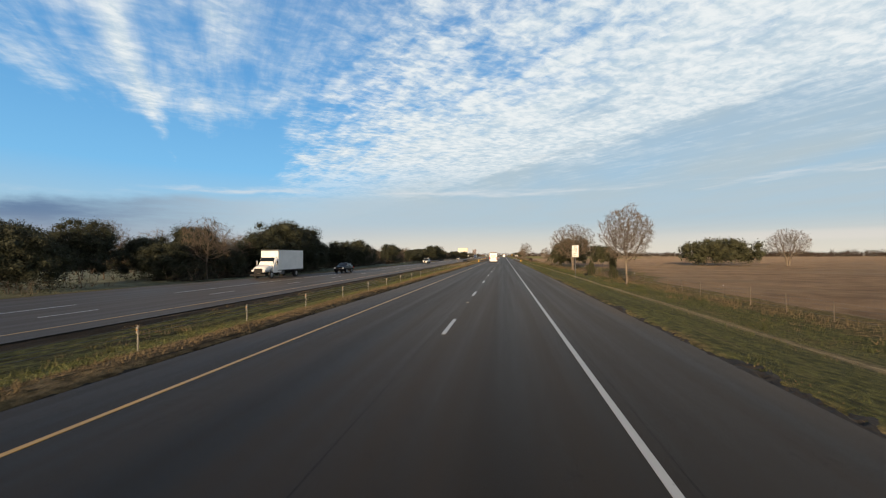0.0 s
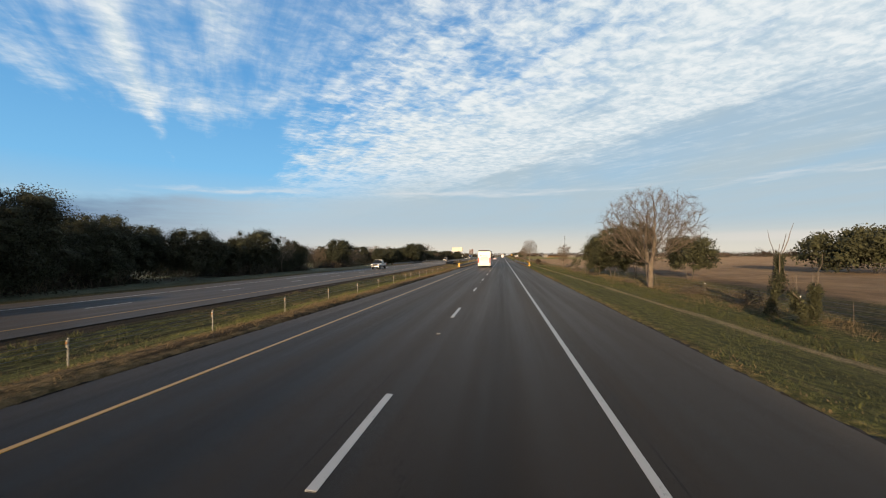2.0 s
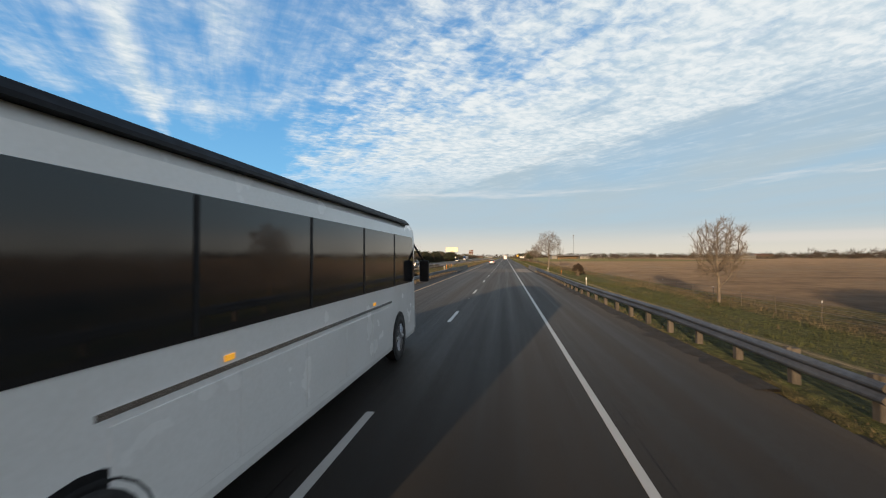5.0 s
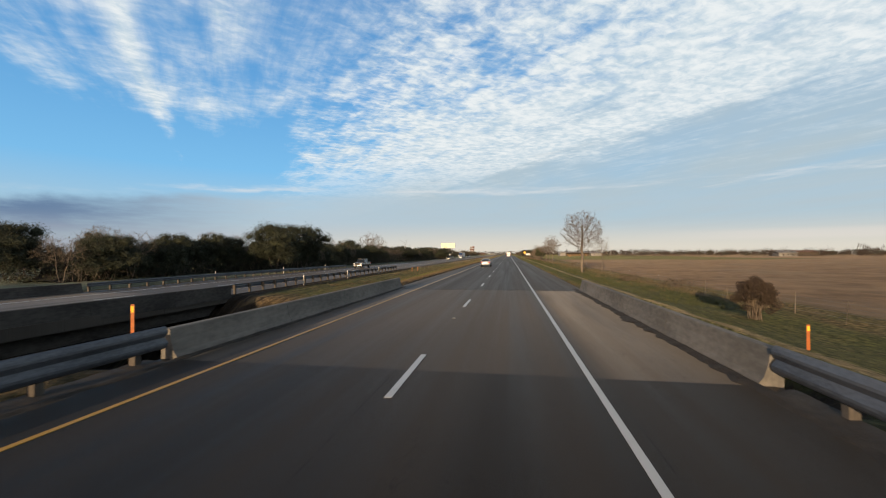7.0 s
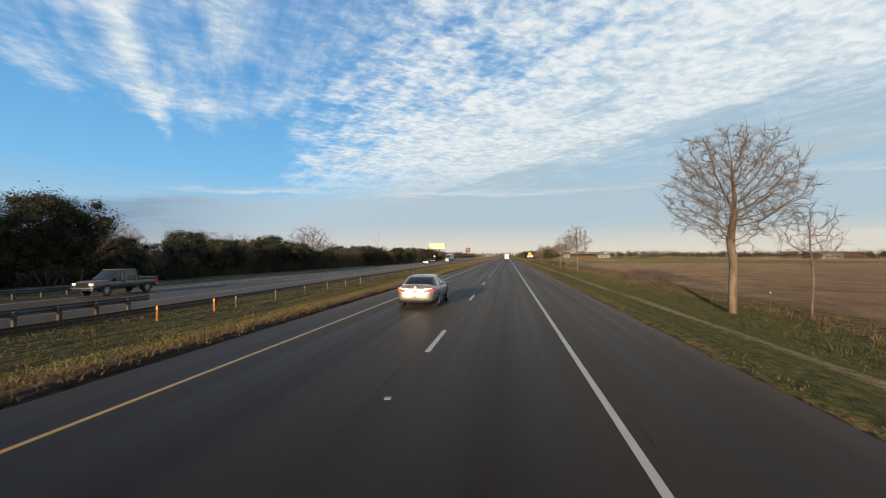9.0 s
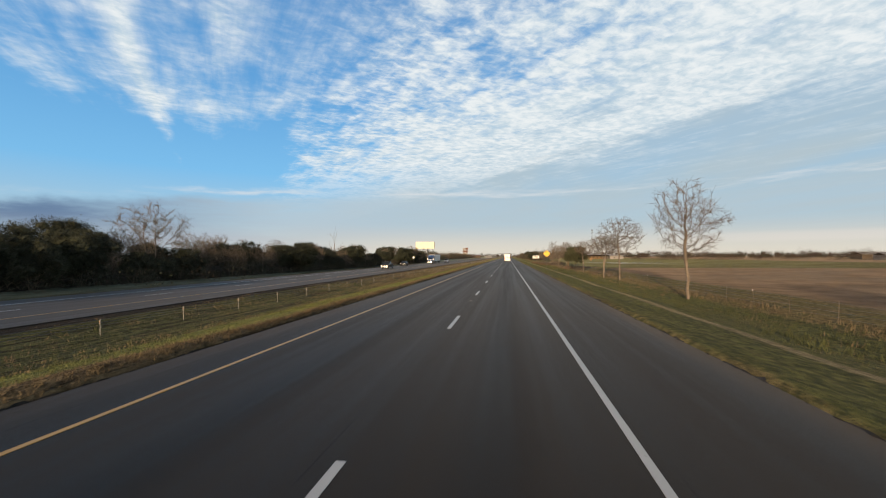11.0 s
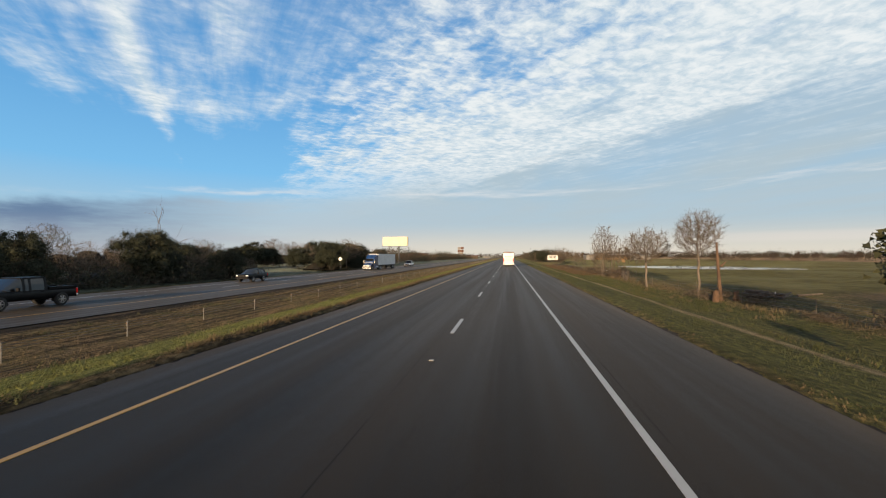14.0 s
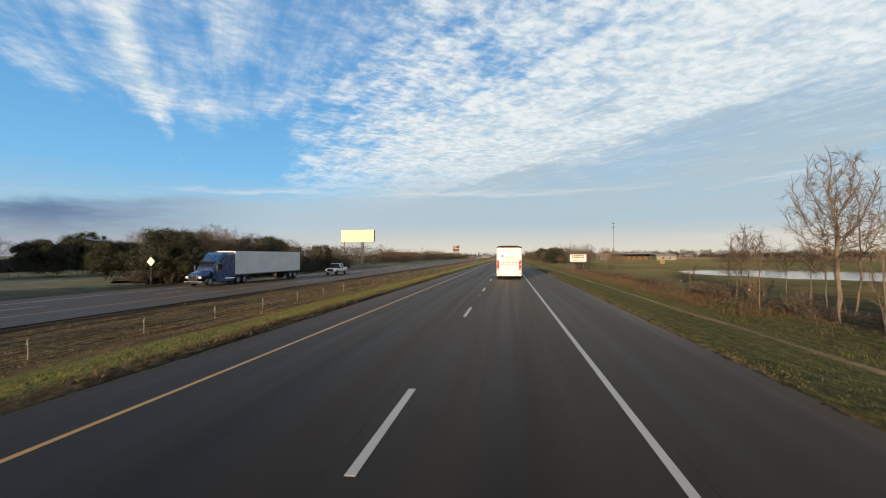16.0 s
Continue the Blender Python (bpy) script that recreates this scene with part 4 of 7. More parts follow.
def bush(seed, height, width, label, leaf=BRUSH, name="bush", per=30, twigs=16, fleck=0.12):
    rng = random.Random(seed)
    limbs = []
    for s in range(twigs):
        a = rng.random() * 6.28
        grow(rng, (rng.gauss(0, 0.15), rng.gauss(0, 0.15), 0), (math.cos(a) * rng.uniform(0.2, 0.8), math.sin(a) * rng.uniform(0.2, 0.8), 1), 1.6, 0.022, (4, 3), 35, 0.08, limbs, 1)
    limbs = scaled(limbs, height, width)
    b = thing(name, label, "bush")
    part("stem", tubes("stem", limbs, TWIG), None, b)
    if per:
        v, n = leaf_spray(rng, [l[0][-1] for l in limbs if l[2] >= 2], per // 4, fleck, 0.28)
        part("foliage", tri_mesh("foliage", v, n, leaf), None, b)
    return b


def stand(ob, x, y, turn=0.0, size=1.0, sink=0.06, stretch=1.0):
    ob.matrix_world = Matrix.LocRotScale((x, y, land(x, y) - sink), Euler((0, 0, radians(turn))), (size, size, size * stretch))
    return ob


def again(ob, x, y, turn, size=1.0, stretch=1.0, label="", sink=0.08):
    c = copy_thing(ob, Matrix.Identity(4))
    stand(c, x, y, turn, size, sink, stretch)
    return tagged(c, label)


# along the right-hand fence
stand(bare_tree(3, 10.8, 7.4, "bare round tree with pale trunk and fine twigs", low=0.22, points=2300, twigs=5, step=0.34, reach=0.62, trunk=0.62, up=0.18), 15.9, 57.3, 20)
tree_b = stand(bare_tree(11, 12.2, 13.4, "broad bare tree with two pale stems and crooked limbs", low=0.18, stems=2, points=2300, twigs=5, step=0.40, fork=0.35, trunk=1.7, thick=0.009), 17.4, 109.4, 0)
stand(oak_tree(21, 7.2, 5.4, "dark leafy oak beside a broad bare tree", leaf=OLIVELEAF_LIT, stems=3, leaves=64000, size=0.085, clump=0.66, low=0.03, lobes=13), 18.0, 138.6, 40)
stand(oak_tree(22, 9.0, 6.8, "olive-brown leafy oak with several stems by the fence", leaf=OLIVELEAF_LIT, stems=4, leaves=70000, size=0.085, clump=0.66, low=0.04, lobes=14), 18.8, 131.8, 130)
stand(oak_tree(23, 9.6, 7.0, "dark leafy oak behind the fence", leaf=OLIVELEAF_LIT, stems=2, leaves=50000, size=0.10, clump=0.66, low=0.03, lobes=12), 22.6, 132.0, 10)
stand(oak_tree(24, 6.5, 8.2, "dark oak standing in the field behind a bare tree", leaf=OLIVELEAF_LIT, stems=2, leaves=9000), 27.0, 122.0, 75)
stand(ivy_tree(31, 5.0, 0.70, "gnarled leafy tree with a twisted pale stem by the fence"), 17.2, 70.4)
stand(ivy_tree(37, 3.8, 0.62, "low gnarled leafy tree leaning by the fence"), 17.5, 68.6)
stand(ivy_tree(32, 4.5, 0.50, "slim trunk wrapped in ivy by the fence"), 16.8, 86.1)
stand(ivy_tree(33, 2.9, 0.42, "short ivy-covered trunk by the fence"), 17.2, 83.0)
stand(ivy_tree(35, 2.6, 0.40, "short ivy-covered stump with bare twigs"), 16.6, 82.6)
stand(bush(34, 3.1, 2.4, "small leafy shrub beside a fence brace", leaf=OLIVELEAF_LIT, per=160, fleck=0.09), 16.2, 152.6)
stand(bare_tree(41, 7.2, 4.6, "slim bare tree with upswept twigs", low=0.16, points=800, twigs=5, step=0.34, up=0.3, thick=0.012), 17.6, 180.5, 0)
stand(bush(36, 2.3, 1.75, "round dark leafless bush on the verge", leaf=DARKBRUSH, per=1100, twigs=44, fleck=0.045), 14.3, 227.5)
big = stand(bare_tree(12, 13.0, 9.8, "tall bare tree with round open crown and pale trunk", low=0.27, points=1500, twigs=5, step=0.40, trunk=1.25, up=0.24, thick=0.009, reach_up=0.58), 14.9, 288.3, 200)
stand(bare_tree(51, 7.4, 4.0, "small bare sapling beside a tall tree", low=0.35, points=160, trunk=0.9), 18.3, 286.5, 60)
stand(bare_tree(52, 11.0, 6.4, "open bare tree with pale trunk by the field", low=0.26, points=760, twigs=4, reach_up=0.6, up=0.26), 15.9, 355.4, 20)
stand(bare_tree(53, 7.7, 6.4, "low bare tree with forked pale stems", stems=2, fork=0.3, low=0.46, points=800, twigs=4, step=0.34), 16.8, 391.8, 90)
stand(bare_tree(61, 10.5, 8.0, "tall open bare tree with a straight trunk beside the fence", low=0.3, points=900, twigs=4, reach_up=0.66, trunk=0.85, up=0.26), 17.5, 384.3, 65)
stand(oak_tree(25, 6.4, 5.2, "leaning dark leafy tree with a bare stem", leaf=OLIVELEAF_LIT, stems=1, leaves=9000, low=0.3, lobes=6), 16.2, 418.6, 0)
stand(bare_tree(54, 7.5, 5.2, "bare tree with slender pale trunk", low=0.48, points=500, twigs=4, step=0.34), 17.1, 413.2, 0)
stand(bare_tree(55, 8.3, 4.7, "bare tree with round crown and a straight trunk", low=0.42, points=1000, twigs=5, step=0.34, trunk=0.9), 17.5, 443.9, 0)
stand(bare_tree(56, 7.4, 6.4, "spreading bare tree with a short pale trunk", low=0.34, points=1000, twigs=5, step=0.36, trunk=0.95), 16.8, 456.3, 45)
stand(bare_tree(57, 4.6, 2.4, "bare thicket of upswept stems by the fence", stems=4, low=0.2, points=120, fork=0.4, twigs=4, up=0.4), 17.0, 481.0, 10)
stand(bare_tree(58, 10.0, 5.0, "bare tree with a slim reddish trunk near the pond", low=0.22, points=700, twigs=4, reach_up=0.5, up=0.36), 17.9, 485.4, 0)
stand(bare_tree(59, 8.6, 4.2, "leaning bare tree near the pond", low=0.3, points=240, stems=2, fork=0.5, up=0.3), 20.4, 488.0, 150)
sap = stand(bare_tree(60, 6.0, 2.8, "thin bare sapling by the fence", low=0.3, points=90, twigs=4, trunk=0.8, up=0.3), 17.6, 492.0, 0)
for x, y, a, s in ((18.6, 497, 40, 0.8), (17.4, 503, 80, 0.7), (19.5, 480, 200, 0.9), (21.5, 483.5, 300, 1.1), (19.4, 500, 20, 0.7)):
    again(sap, x, y, a, s)
low_bush = stand(bush(37, 1.3, 3.4, "brown leafless bramble along the fence", per=12, twigs=34), 18.0, 478.0)
rb = random.Random(5)
for y in list(np.arange(478, 560, 3.3)) + [424, 429, 437, 441, 395, 402, 250, 262, 311, 322, 62, 70, 76, 92, 101, 117, 140, 158, 166]:
    again(low_bush, 17.6 + rb.uniform(-0.8, 1.4), float(y) + rb.uniform(-1, 1), rb.uniform(0, 360), rb.uniform(0.5, 1.05), rb.uniform(0.7, 1.1))

bramble = stand(bush(44, 2.3, 3.0, "tangled grey-brown bramble thicket below bare saplings", leaf=BRUSH, per=8, twigs=30, fleck=0.06), 19.0, 479.5)
for i in range(11):
    again(bramble, 18.6 + rb.uniform(-0.6, 3.6), 474 + 3.0 * i + rb.uniform(-0.6, 0.6), rb.uniform(0, 360), rb.uniform(0.55, 1.0), rb.uniform(0.7, 1.1))
for i in range(9):
    again(sap, 18.2 + rb.uniform(-0.4, 3.4), 476 + 3.1 * i + rb.uniform(-1, 1), rb.uniform(0, 360), rb.uniform(0.7, 1.25), rb.uniform(0.9, 1.2))

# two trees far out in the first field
stand(oak_tree(26, 9.2, 24.0, "wide clump of dark oaks alone in the field", leaf=OLIVELEAF_LIT, stems=5, leaves=14000, size=0.36, clump=1.0, low=0.05, lobes=14, points=700), 68.9, 145.0, 0)
again(tree_b, 86.0, 140.5, 90, 0.98, label="round bare tree alone in the field")

# the dense row beyond the opposite carriageway
oaks = [stand(oak_tree(70 + i, h, w, "dark evergreen oak in a dense roadside row", stems=st, leaves=42000, size=0.12, clump=0.62, low=0.05, lobes=10, points=260), -60, 40 + 11 * i, 40 * i)
        for i, (h, w, st) in enumerate(((8.6, 10.5, 3), (9.6, 9.0, 2), (7.4, 9.5, 3), (10.2, 11.5, 4)))]
bares = [stand(bare_tree(80 + i, h, w, "leafless grey tree among evergreen oaks", low=lo, stems=st, points=n, twigs=7, step=0.55, reach=1.0, thick=0.011), -66, 60 + 11 * i, 30 * i)
         for i, (h, w, lo, n, st) in enumerate(((10.4, 9.0, 0.2, 620, 1), (9.4, 9.6, 0.3, 260, 2), (8.2, 7.2, 0.12, 560, 3)))]
scrub = stand(bush(38, 3.4, 5.0, "brown-grey winter scrub below roadside trees", per=60, twigs=12), -55, 30, 0)
scrub_dark = stand(bush(39, 3.2, 5.6, "dark evergreen scrub below roadside trees", leaf=OAKLEAF, per=64, twigs=11), -55, 36, 0)
rt = random.Random(17)


def row_x(y):
    """Where the front of the tree row runs."""
    return float(np.interp(y, (-60, 30, 85, 122, 210, 250, 300, 318, 395, 480, 535, 700), (-46, -46, -46.5, -50, -51, -58, -58, -54, -53, -49.5, -49.5, -58)))


GAPS = ((39, 56), (112, 127), (168, 181), (203, 209), (212, 247), (478, 511))       # openings with a view of the meadow behind
under, behind = [], []
y = 36.0
while y < 590:
    gap = any(a < y < b for a, b in GAPS)
    x = row_x(y)
    if not gap:
        pick = rt.random()
        src = oaks[rt.randrange(4)] if pick < 0.60 else bares[rt.randrange(3)]
        grown = float(np.interp(y, (300, 330, 480, 520), (1.0, 0.80, 0.72, 0.85)))
        again(src, x - rt.uniform(0, 5), y, rt.uniform(0, 360), grown * rt.uniform(0.72, 1.08), rt.uniform(0.85, 1.1))
        if rt.random() < 0.6:
            again(bares[rt.randrange(3)] if rt.random() < 0.6 else oaks[rt.randrange(4)], x - rt.uniform(8, 16), y + rt.uniform(-3, 3), rt.uniform(0, 360), rt.uniform(0.75, 1.05))
        again((scrub, scrub_dark)[rt.random() < 0.55], x + rt.uniform(-2.0, 0.8), y + rt.uniform(-2, 2), rt.uniform(0, 360), rt.uniform(0.6, 1.1), rt.uniform(0.7, 1.0))
        under.append((x - rt.uniform(1, 4), y + rt.uniform(-2, 2)))
        under.append((x - rt.uniform(4, 9), y + rt.uniform(-3, 3)))
        under.append((x - rt.uniform(2, 8), y + rt.uniform(-3, 3)))
        under.append((x - rt.uniform(6, 12), y + rt.uniform(-3, 3)))
    y += rt.uniform(3.8, 6.0)
again(bares[1], -60, 378.0, 30, 1.45, label="large bare tree with crooked limbs before the row")
again(bares[0], -48.5, 521.5, 30, 0.95, label="bare tree at the roadside row's front")
again(bares[1], -49.5, 531, 130, 1.0, label="bare tree with open crown at the row's front")
again(oaks[0], -50, 514, 60, 1.0)
again(oaks[3], -48, 227.8, 60, 0.74, label="large dark evergreen oak beside the creek")
again(oaks[1], -53, 232.5, 160, 0.78, label="large dark evergreen oak beside the creek")
again(oaks[2], -52, 471.5, 200, 0.78)
again(oaks[1], -61, 119.5, 20, 1.0, label="dark evergreen oak standing alone in the meadow")
again(bares[1], -58, 257, 110, 0.85, label="bare crooked tree near the creek")

again(bares[0], -47, 60, 10, 1.0, label="tall leafless tree at the roadside row's front")
for x, y, a, k in ((-46, 80, 10, 1.12), (-47, 90, 80, 1.08), (-50, 284, 130, 1.08), (-50, 297, 200, 1.12), (-66, 537, 40, 0.95), (-47, 115, 240, 0.82)):
    again(oaks[3], x, y, a, k, label="tall dark evergreen oak at the roadside row's front")

# a dead snag in the row
snag_limbs = []
grow(random.Random(9), (0, 0, 0), (0.05, 0, 1), 7.2, 0.24, (4, 2), 40, 0.1, snag_limbs)
snag = thing("dead_tree", "broken dead tree with bleached bare limbs", "tree")
part("trunk", tubes("trunk", snag_limbs, BARK), None, snag)
stand(snag, -70.0, 474, 0, 1.25)


def far_woods(name, label, spots, seed, tall, mat, fleck=0.26, per=60):
    """A distant belt of trees, as clumps of leaf and twig flecks."""
    r = np.random.RandomState(seed)
    cs = []
    for x, y in spots:
        h = tall * r.uniform(0.4, 1.15)
        w = r.uniform(1.6, 3.6)
        for k in range(6):
            cs.append((x + r.normal(0, w), y + r.normal(0, 2.0), land(x, y) + h * r.uniform(0.1, 0.92)))
    c = np.repeat(np.array(cs), per, axis=0)
    n = len(c)
    c += r.normal(size=(n, 3)) * (1.5, 1.4, 0.85)
    c[:, 2] = np.maximum(c[:, 2], -1.2)
    a, b = r.normal(size=(n, 3)), r.normal(size=(n, 3))
    a *= (r.uniform(0.7, 1.5, n) / np.linalg.norm(a, axis=1))[:, None]
    b *= (r.uniform(0.7, 1.5, n) / np.linalg.norm(b, axis=1))[:, None]
    if mat is DARKBRUSH or mat is BRUSH:
        a, b = a * 0.16 * fleck / 0.15 * 0.35, b * (0.45, 0.45, 0.55) + (0, 0, 0.65)
        v = np.stack([c - a, c + a, c + b * fleck * 6.0], axis=1).reshape(-1, 3)
    else:
        v = np.stack([c - a * fleck, c + a * fleck, c + b * fleck * 1.3], axis=1).reshape(-1, 3)
    tagged(new(name, tri_mesh(name, v, n, mat)), label, "woods", kind="stuff")


rw = np.random.RandomState(3)
far_woods("far_woods", "distant belt of brown leafless woods along the fields", [(x, 560 + 0.25 * x + rw.uniform(-30, 30)) for x in np.arange(330, 1000, 4)] + [(x, 1130 + rw.uniform(-60, 40)) for x in np.arange(60, 900, 1.7)] + [(x, 1420 + rw.uniform(-50, 60)) for x in np.arange(-220, 120, 2.6)], 4, 9.5, DARKBRUSH, 0.45, 24)
far_woods("far_woods", "distant belt of dark evergreen woods", [(x, 1000 + rw.uniform(-60, 90)) for x in np.arange(170, 800, 9)], 5, 9.5, OAKLEAF, 0.45, 26)
far_woods("far_woods", "distant leafless woods beside the road ahead", [(17 + rw.uniform(0, 16), y) for y in np.arange(650, 1000, 5)] + [(row_x(700) - rw.uniform(0, 20), y) for y in np.arange(592, 1100, 4)], 6, 7.5, BRUSH, 0.22)
far_woods("far_woods", "distant dark oaks beside the road ahead", [(19 + rw.uniform(0, 12), y) for y in np.arange(640, 900, 11)] + [(row_x(700) - rw.uniform(0, 20), y) for y in np.arange(592, 1000, 6)], 7, 8.0, OAKLEAF, 0.22)
# woods behind the meadow on the far side
for y in np.arange(74, 640, 8.5):
    x = row_x(y) - rt.uniform(32, 60)
    again(bares[rt.randrange(3)] if rt.random() < 0.65 else oaks[rt.randrange(4)], x, float(y), rt.uniform(0, 360), rt.uniform(0.8, 1.15))
    behind.append((x + rt.uniform(1, 6), float(y) + rt.uniform(-3, 3)))
far_woods("undergrowth", "dark tangled undergrowth below the roadside trees", under, 21, 3.2, OAKLEAF, 0.13, 60)
far_woods("undergrowth", "brown leafless undergrowth among the roadside trees", [(x - 1.5, y + 2.5) for x, y in under], 22, 3.6, DARKBRUSH, 0.11, 40)
far_woods("undergrowth", "grey-brown undergrowth behind the meadow", behind, 23, 4.4, DARKBRUSH, 0.13, 60)
far_woods("far_woods", "deep leafless woods behind the meadow", [(row_x(y) - 62 - rw.uniform(0, 8), y) for y in np.arange(90, 700, 3.6)], 24, 6.0, DARKBRUSH, 0.11, 90)


# leafless trees along the outer fence farther ahead, and a brown belt behind the pond
re_ = random.Random(23)
for y in np.arange(572, 720, 5.5):
    again(bares[re_.choice((0, 2))], 19.5 + re_.uniform(-1.5, 9), float(y), re_.uniform(0, 360), re_.uniform(0.52, 0.85), re_.uniform(0.8, 1.0), label="leafless tree in a row along the fence")
for x, y, k in ((19.0, 648, 0.72), (22.0, 662, 0.8), (18.5, 690, 0.85)):
    again(oaks[1], x, y, 40, k, label="dark evergreen oak among leafless trees by the fence")
far_woods("far_woods", "brown leafless woods behind the pond", [(x, 735 - 0.36 * x + re_.uniform(-9, 9)) for x in np.arange(108, 420, 2.6)], 41, 7.2, DARKBRUSH, 0.16, 60)
far_woods("far_woods", "dark oaks in the belt behind the pond", [(x, 735 - 0.36 * x + re_.uniform(-9, 9)) for x in np.arange(112, 420, 17)], 42, 6.6, OAKLEAF, 0.2, 60)


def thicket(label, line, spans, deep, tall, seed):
    """A mass of brush along a line, its inner shade put into one solid near-black body, uneven in height and depth,
    broken by gaps.
    """
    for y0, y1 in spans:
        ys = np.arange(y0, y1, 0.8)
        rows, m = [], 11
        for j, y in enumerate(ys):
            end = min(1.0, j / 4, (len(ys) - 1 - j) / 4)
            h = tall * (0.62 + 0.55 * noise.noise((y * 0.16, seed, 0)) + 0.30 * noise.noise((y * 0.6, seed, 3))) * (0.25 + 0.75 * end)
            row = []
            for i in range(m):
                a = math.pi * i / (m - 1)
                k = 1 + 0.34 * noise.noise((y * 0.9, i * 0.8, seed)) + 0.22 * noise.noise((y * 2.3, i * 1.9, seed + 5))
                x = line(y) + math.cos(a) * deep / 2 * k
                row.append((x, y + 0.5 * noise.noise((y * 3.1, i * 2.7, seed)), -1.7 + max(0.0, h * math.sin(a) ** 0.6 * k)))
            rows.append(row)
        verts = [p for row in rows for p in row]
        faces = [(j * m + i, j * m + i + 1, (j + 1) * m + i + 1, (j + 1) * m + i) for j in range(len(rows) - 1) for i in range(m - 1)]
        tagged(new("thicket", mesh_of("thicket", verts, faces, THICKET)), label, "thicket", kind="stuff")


row_spans, at_y = [], 34.0
for a, b in GAPS:
    if a - at_y > 8:
        row_spans.append((at_y, a - 1.0))
    at_y = b + 1.0
row_spans.append((at_y, 600.0))
thicket("solid near-black core of shaded brush at the foot of the roadside trees", lambda y: row_x(y) - 5.5, row_spans, 6.0, 3.0, 2.0)
thicket("solid near-black core of shaded thicket behind the meadow", lambda y: row_x(y) - 68, [(80, 700)], 9.0, 6.2, 9.0)


def worn_track(y):
    """Where the pale wheel track runs on the outer verge."""
    return np.interp(y, (70, 257, 445), (10.8, 8.4, 9.6))


def grass_strip(name, label, lo, hi, y0, y1, per, tall, mat, seed):
    """Standing blades over a strip between two lines that run with the road."""
    r = np.random.RandomState(seed)
    n = int((y1 - y0) * per * 1.5)
    y = r.uniform(y0, y1, n)
    f = r.uniform(0, 1, n)
    l = np.array([lo(v) for v in y]) if callable(lo) else np.full(n, lo)
    h = np.array([hi(v) for v in y]) if callable(hi) else np.full(n, hi)
    x = l + (h - l) * f
    tuft = np.array([noise.noise((a * 0.8, b * 0.5, seed)) for a, b in zip(x, y)])
    keep = tuft + r.uniform(-0.5, 0.5, n) > -0.15
    if mat is LUSHBLADE:
        keep &= (y < 128) | (y > 240)
    keep &= ~((y > BR0 - 3) & (y < BR1 + 3)) & (np.abs(x - worn_track(y)) > r.uniform(0.2, 1.0, n))
    x, y, tuft = x[keep], y[keep], tuft[keep]
    n = len(x)
    z = np.zeros(n)
    for row in range(int(y0) - 1, int(y1) + 2):
        pick = np.floor(y).astype(int) == row
        if pick.any():
            k = section(row + 0.5)
            z[pick] = np.interp(x[pick], [a for a, _ in k], [b for _, b in k]) - 0.02
    w = r.uniform(0, 6.28, n)
    hgt = 0.75 * tall * r.uniform(0.5, 1.3, n) * (1 + 0.8 * np.clip(tuft, -0.5, 0.8))
    wid = 0.008 + 0.012 * r.uniform(0, 1, n)
    lean = r.normal(0, 0.35, (n, 2)) * hgt[:, None]
    p0 = np.stack([x - np.cos(w) * wid, y - np.sin(w) * wid, z], axis=1)
    p1 = np.stack([x + np.cos(w) * wid, y + np.sin(w) * wid, z], axis=1)
    p2 = np.stack([x + lean[:, 0], y + lean[:, 1], z + hgt], axis=1)
    tagged(new(name, tri_mesh(name, np.stack([p0, p1, p2], axis=1).reshape(-1, 3), n, mat)), label, "grass", kind="stuff")


grass_strip("dry_grass", "dry brown grass along the paved edge", lambda y: float(np.interp(y, (0, 120, 200, 230, 300, 330), (-9.8, -9.8, -9.2, -11.0, -10.5, -8.5))), -8.1, -10, 520, 130, 0.10, STRAW, 1)
grass_strip("grass", "short green median grass", -12.8, lambda y: float(np.interp(y, (0, 120, 200, 230, 300, 330), (-9.4, -9.4, -9.0, -10.6, -10.2, -8.4))), -10, 520, 260, 0.10, LUSHBLADE, 2)
grass_strip("dry_grass", "rough brown grass in the median ditch", lambda y: oncoming(y)[0] + 0.3, -12.4, 120, 540, 150, 0.12, STRAW, 3)
grass_strip("dry_grass", "thin dry grass at the shoulder's edge", 5.3, 5.9, -10, 540, 24, 0.08, STRAW, 4)
grass_strip("grass", "short green grass on the right verge", 5.6, 16.5, -10, 540, 330, 0.09, BLADE, 5)
grass_strip("dry_grass", "tan mown grass on the right verge", 8.8, 16.5, -10, 540, 60, 0.09, STRAW, 6)
grass_strip("dry_grass", "tall dry grass along the fence", 16.6, 19.2, 20, 560, 50, 0.34, STRAW, 7)


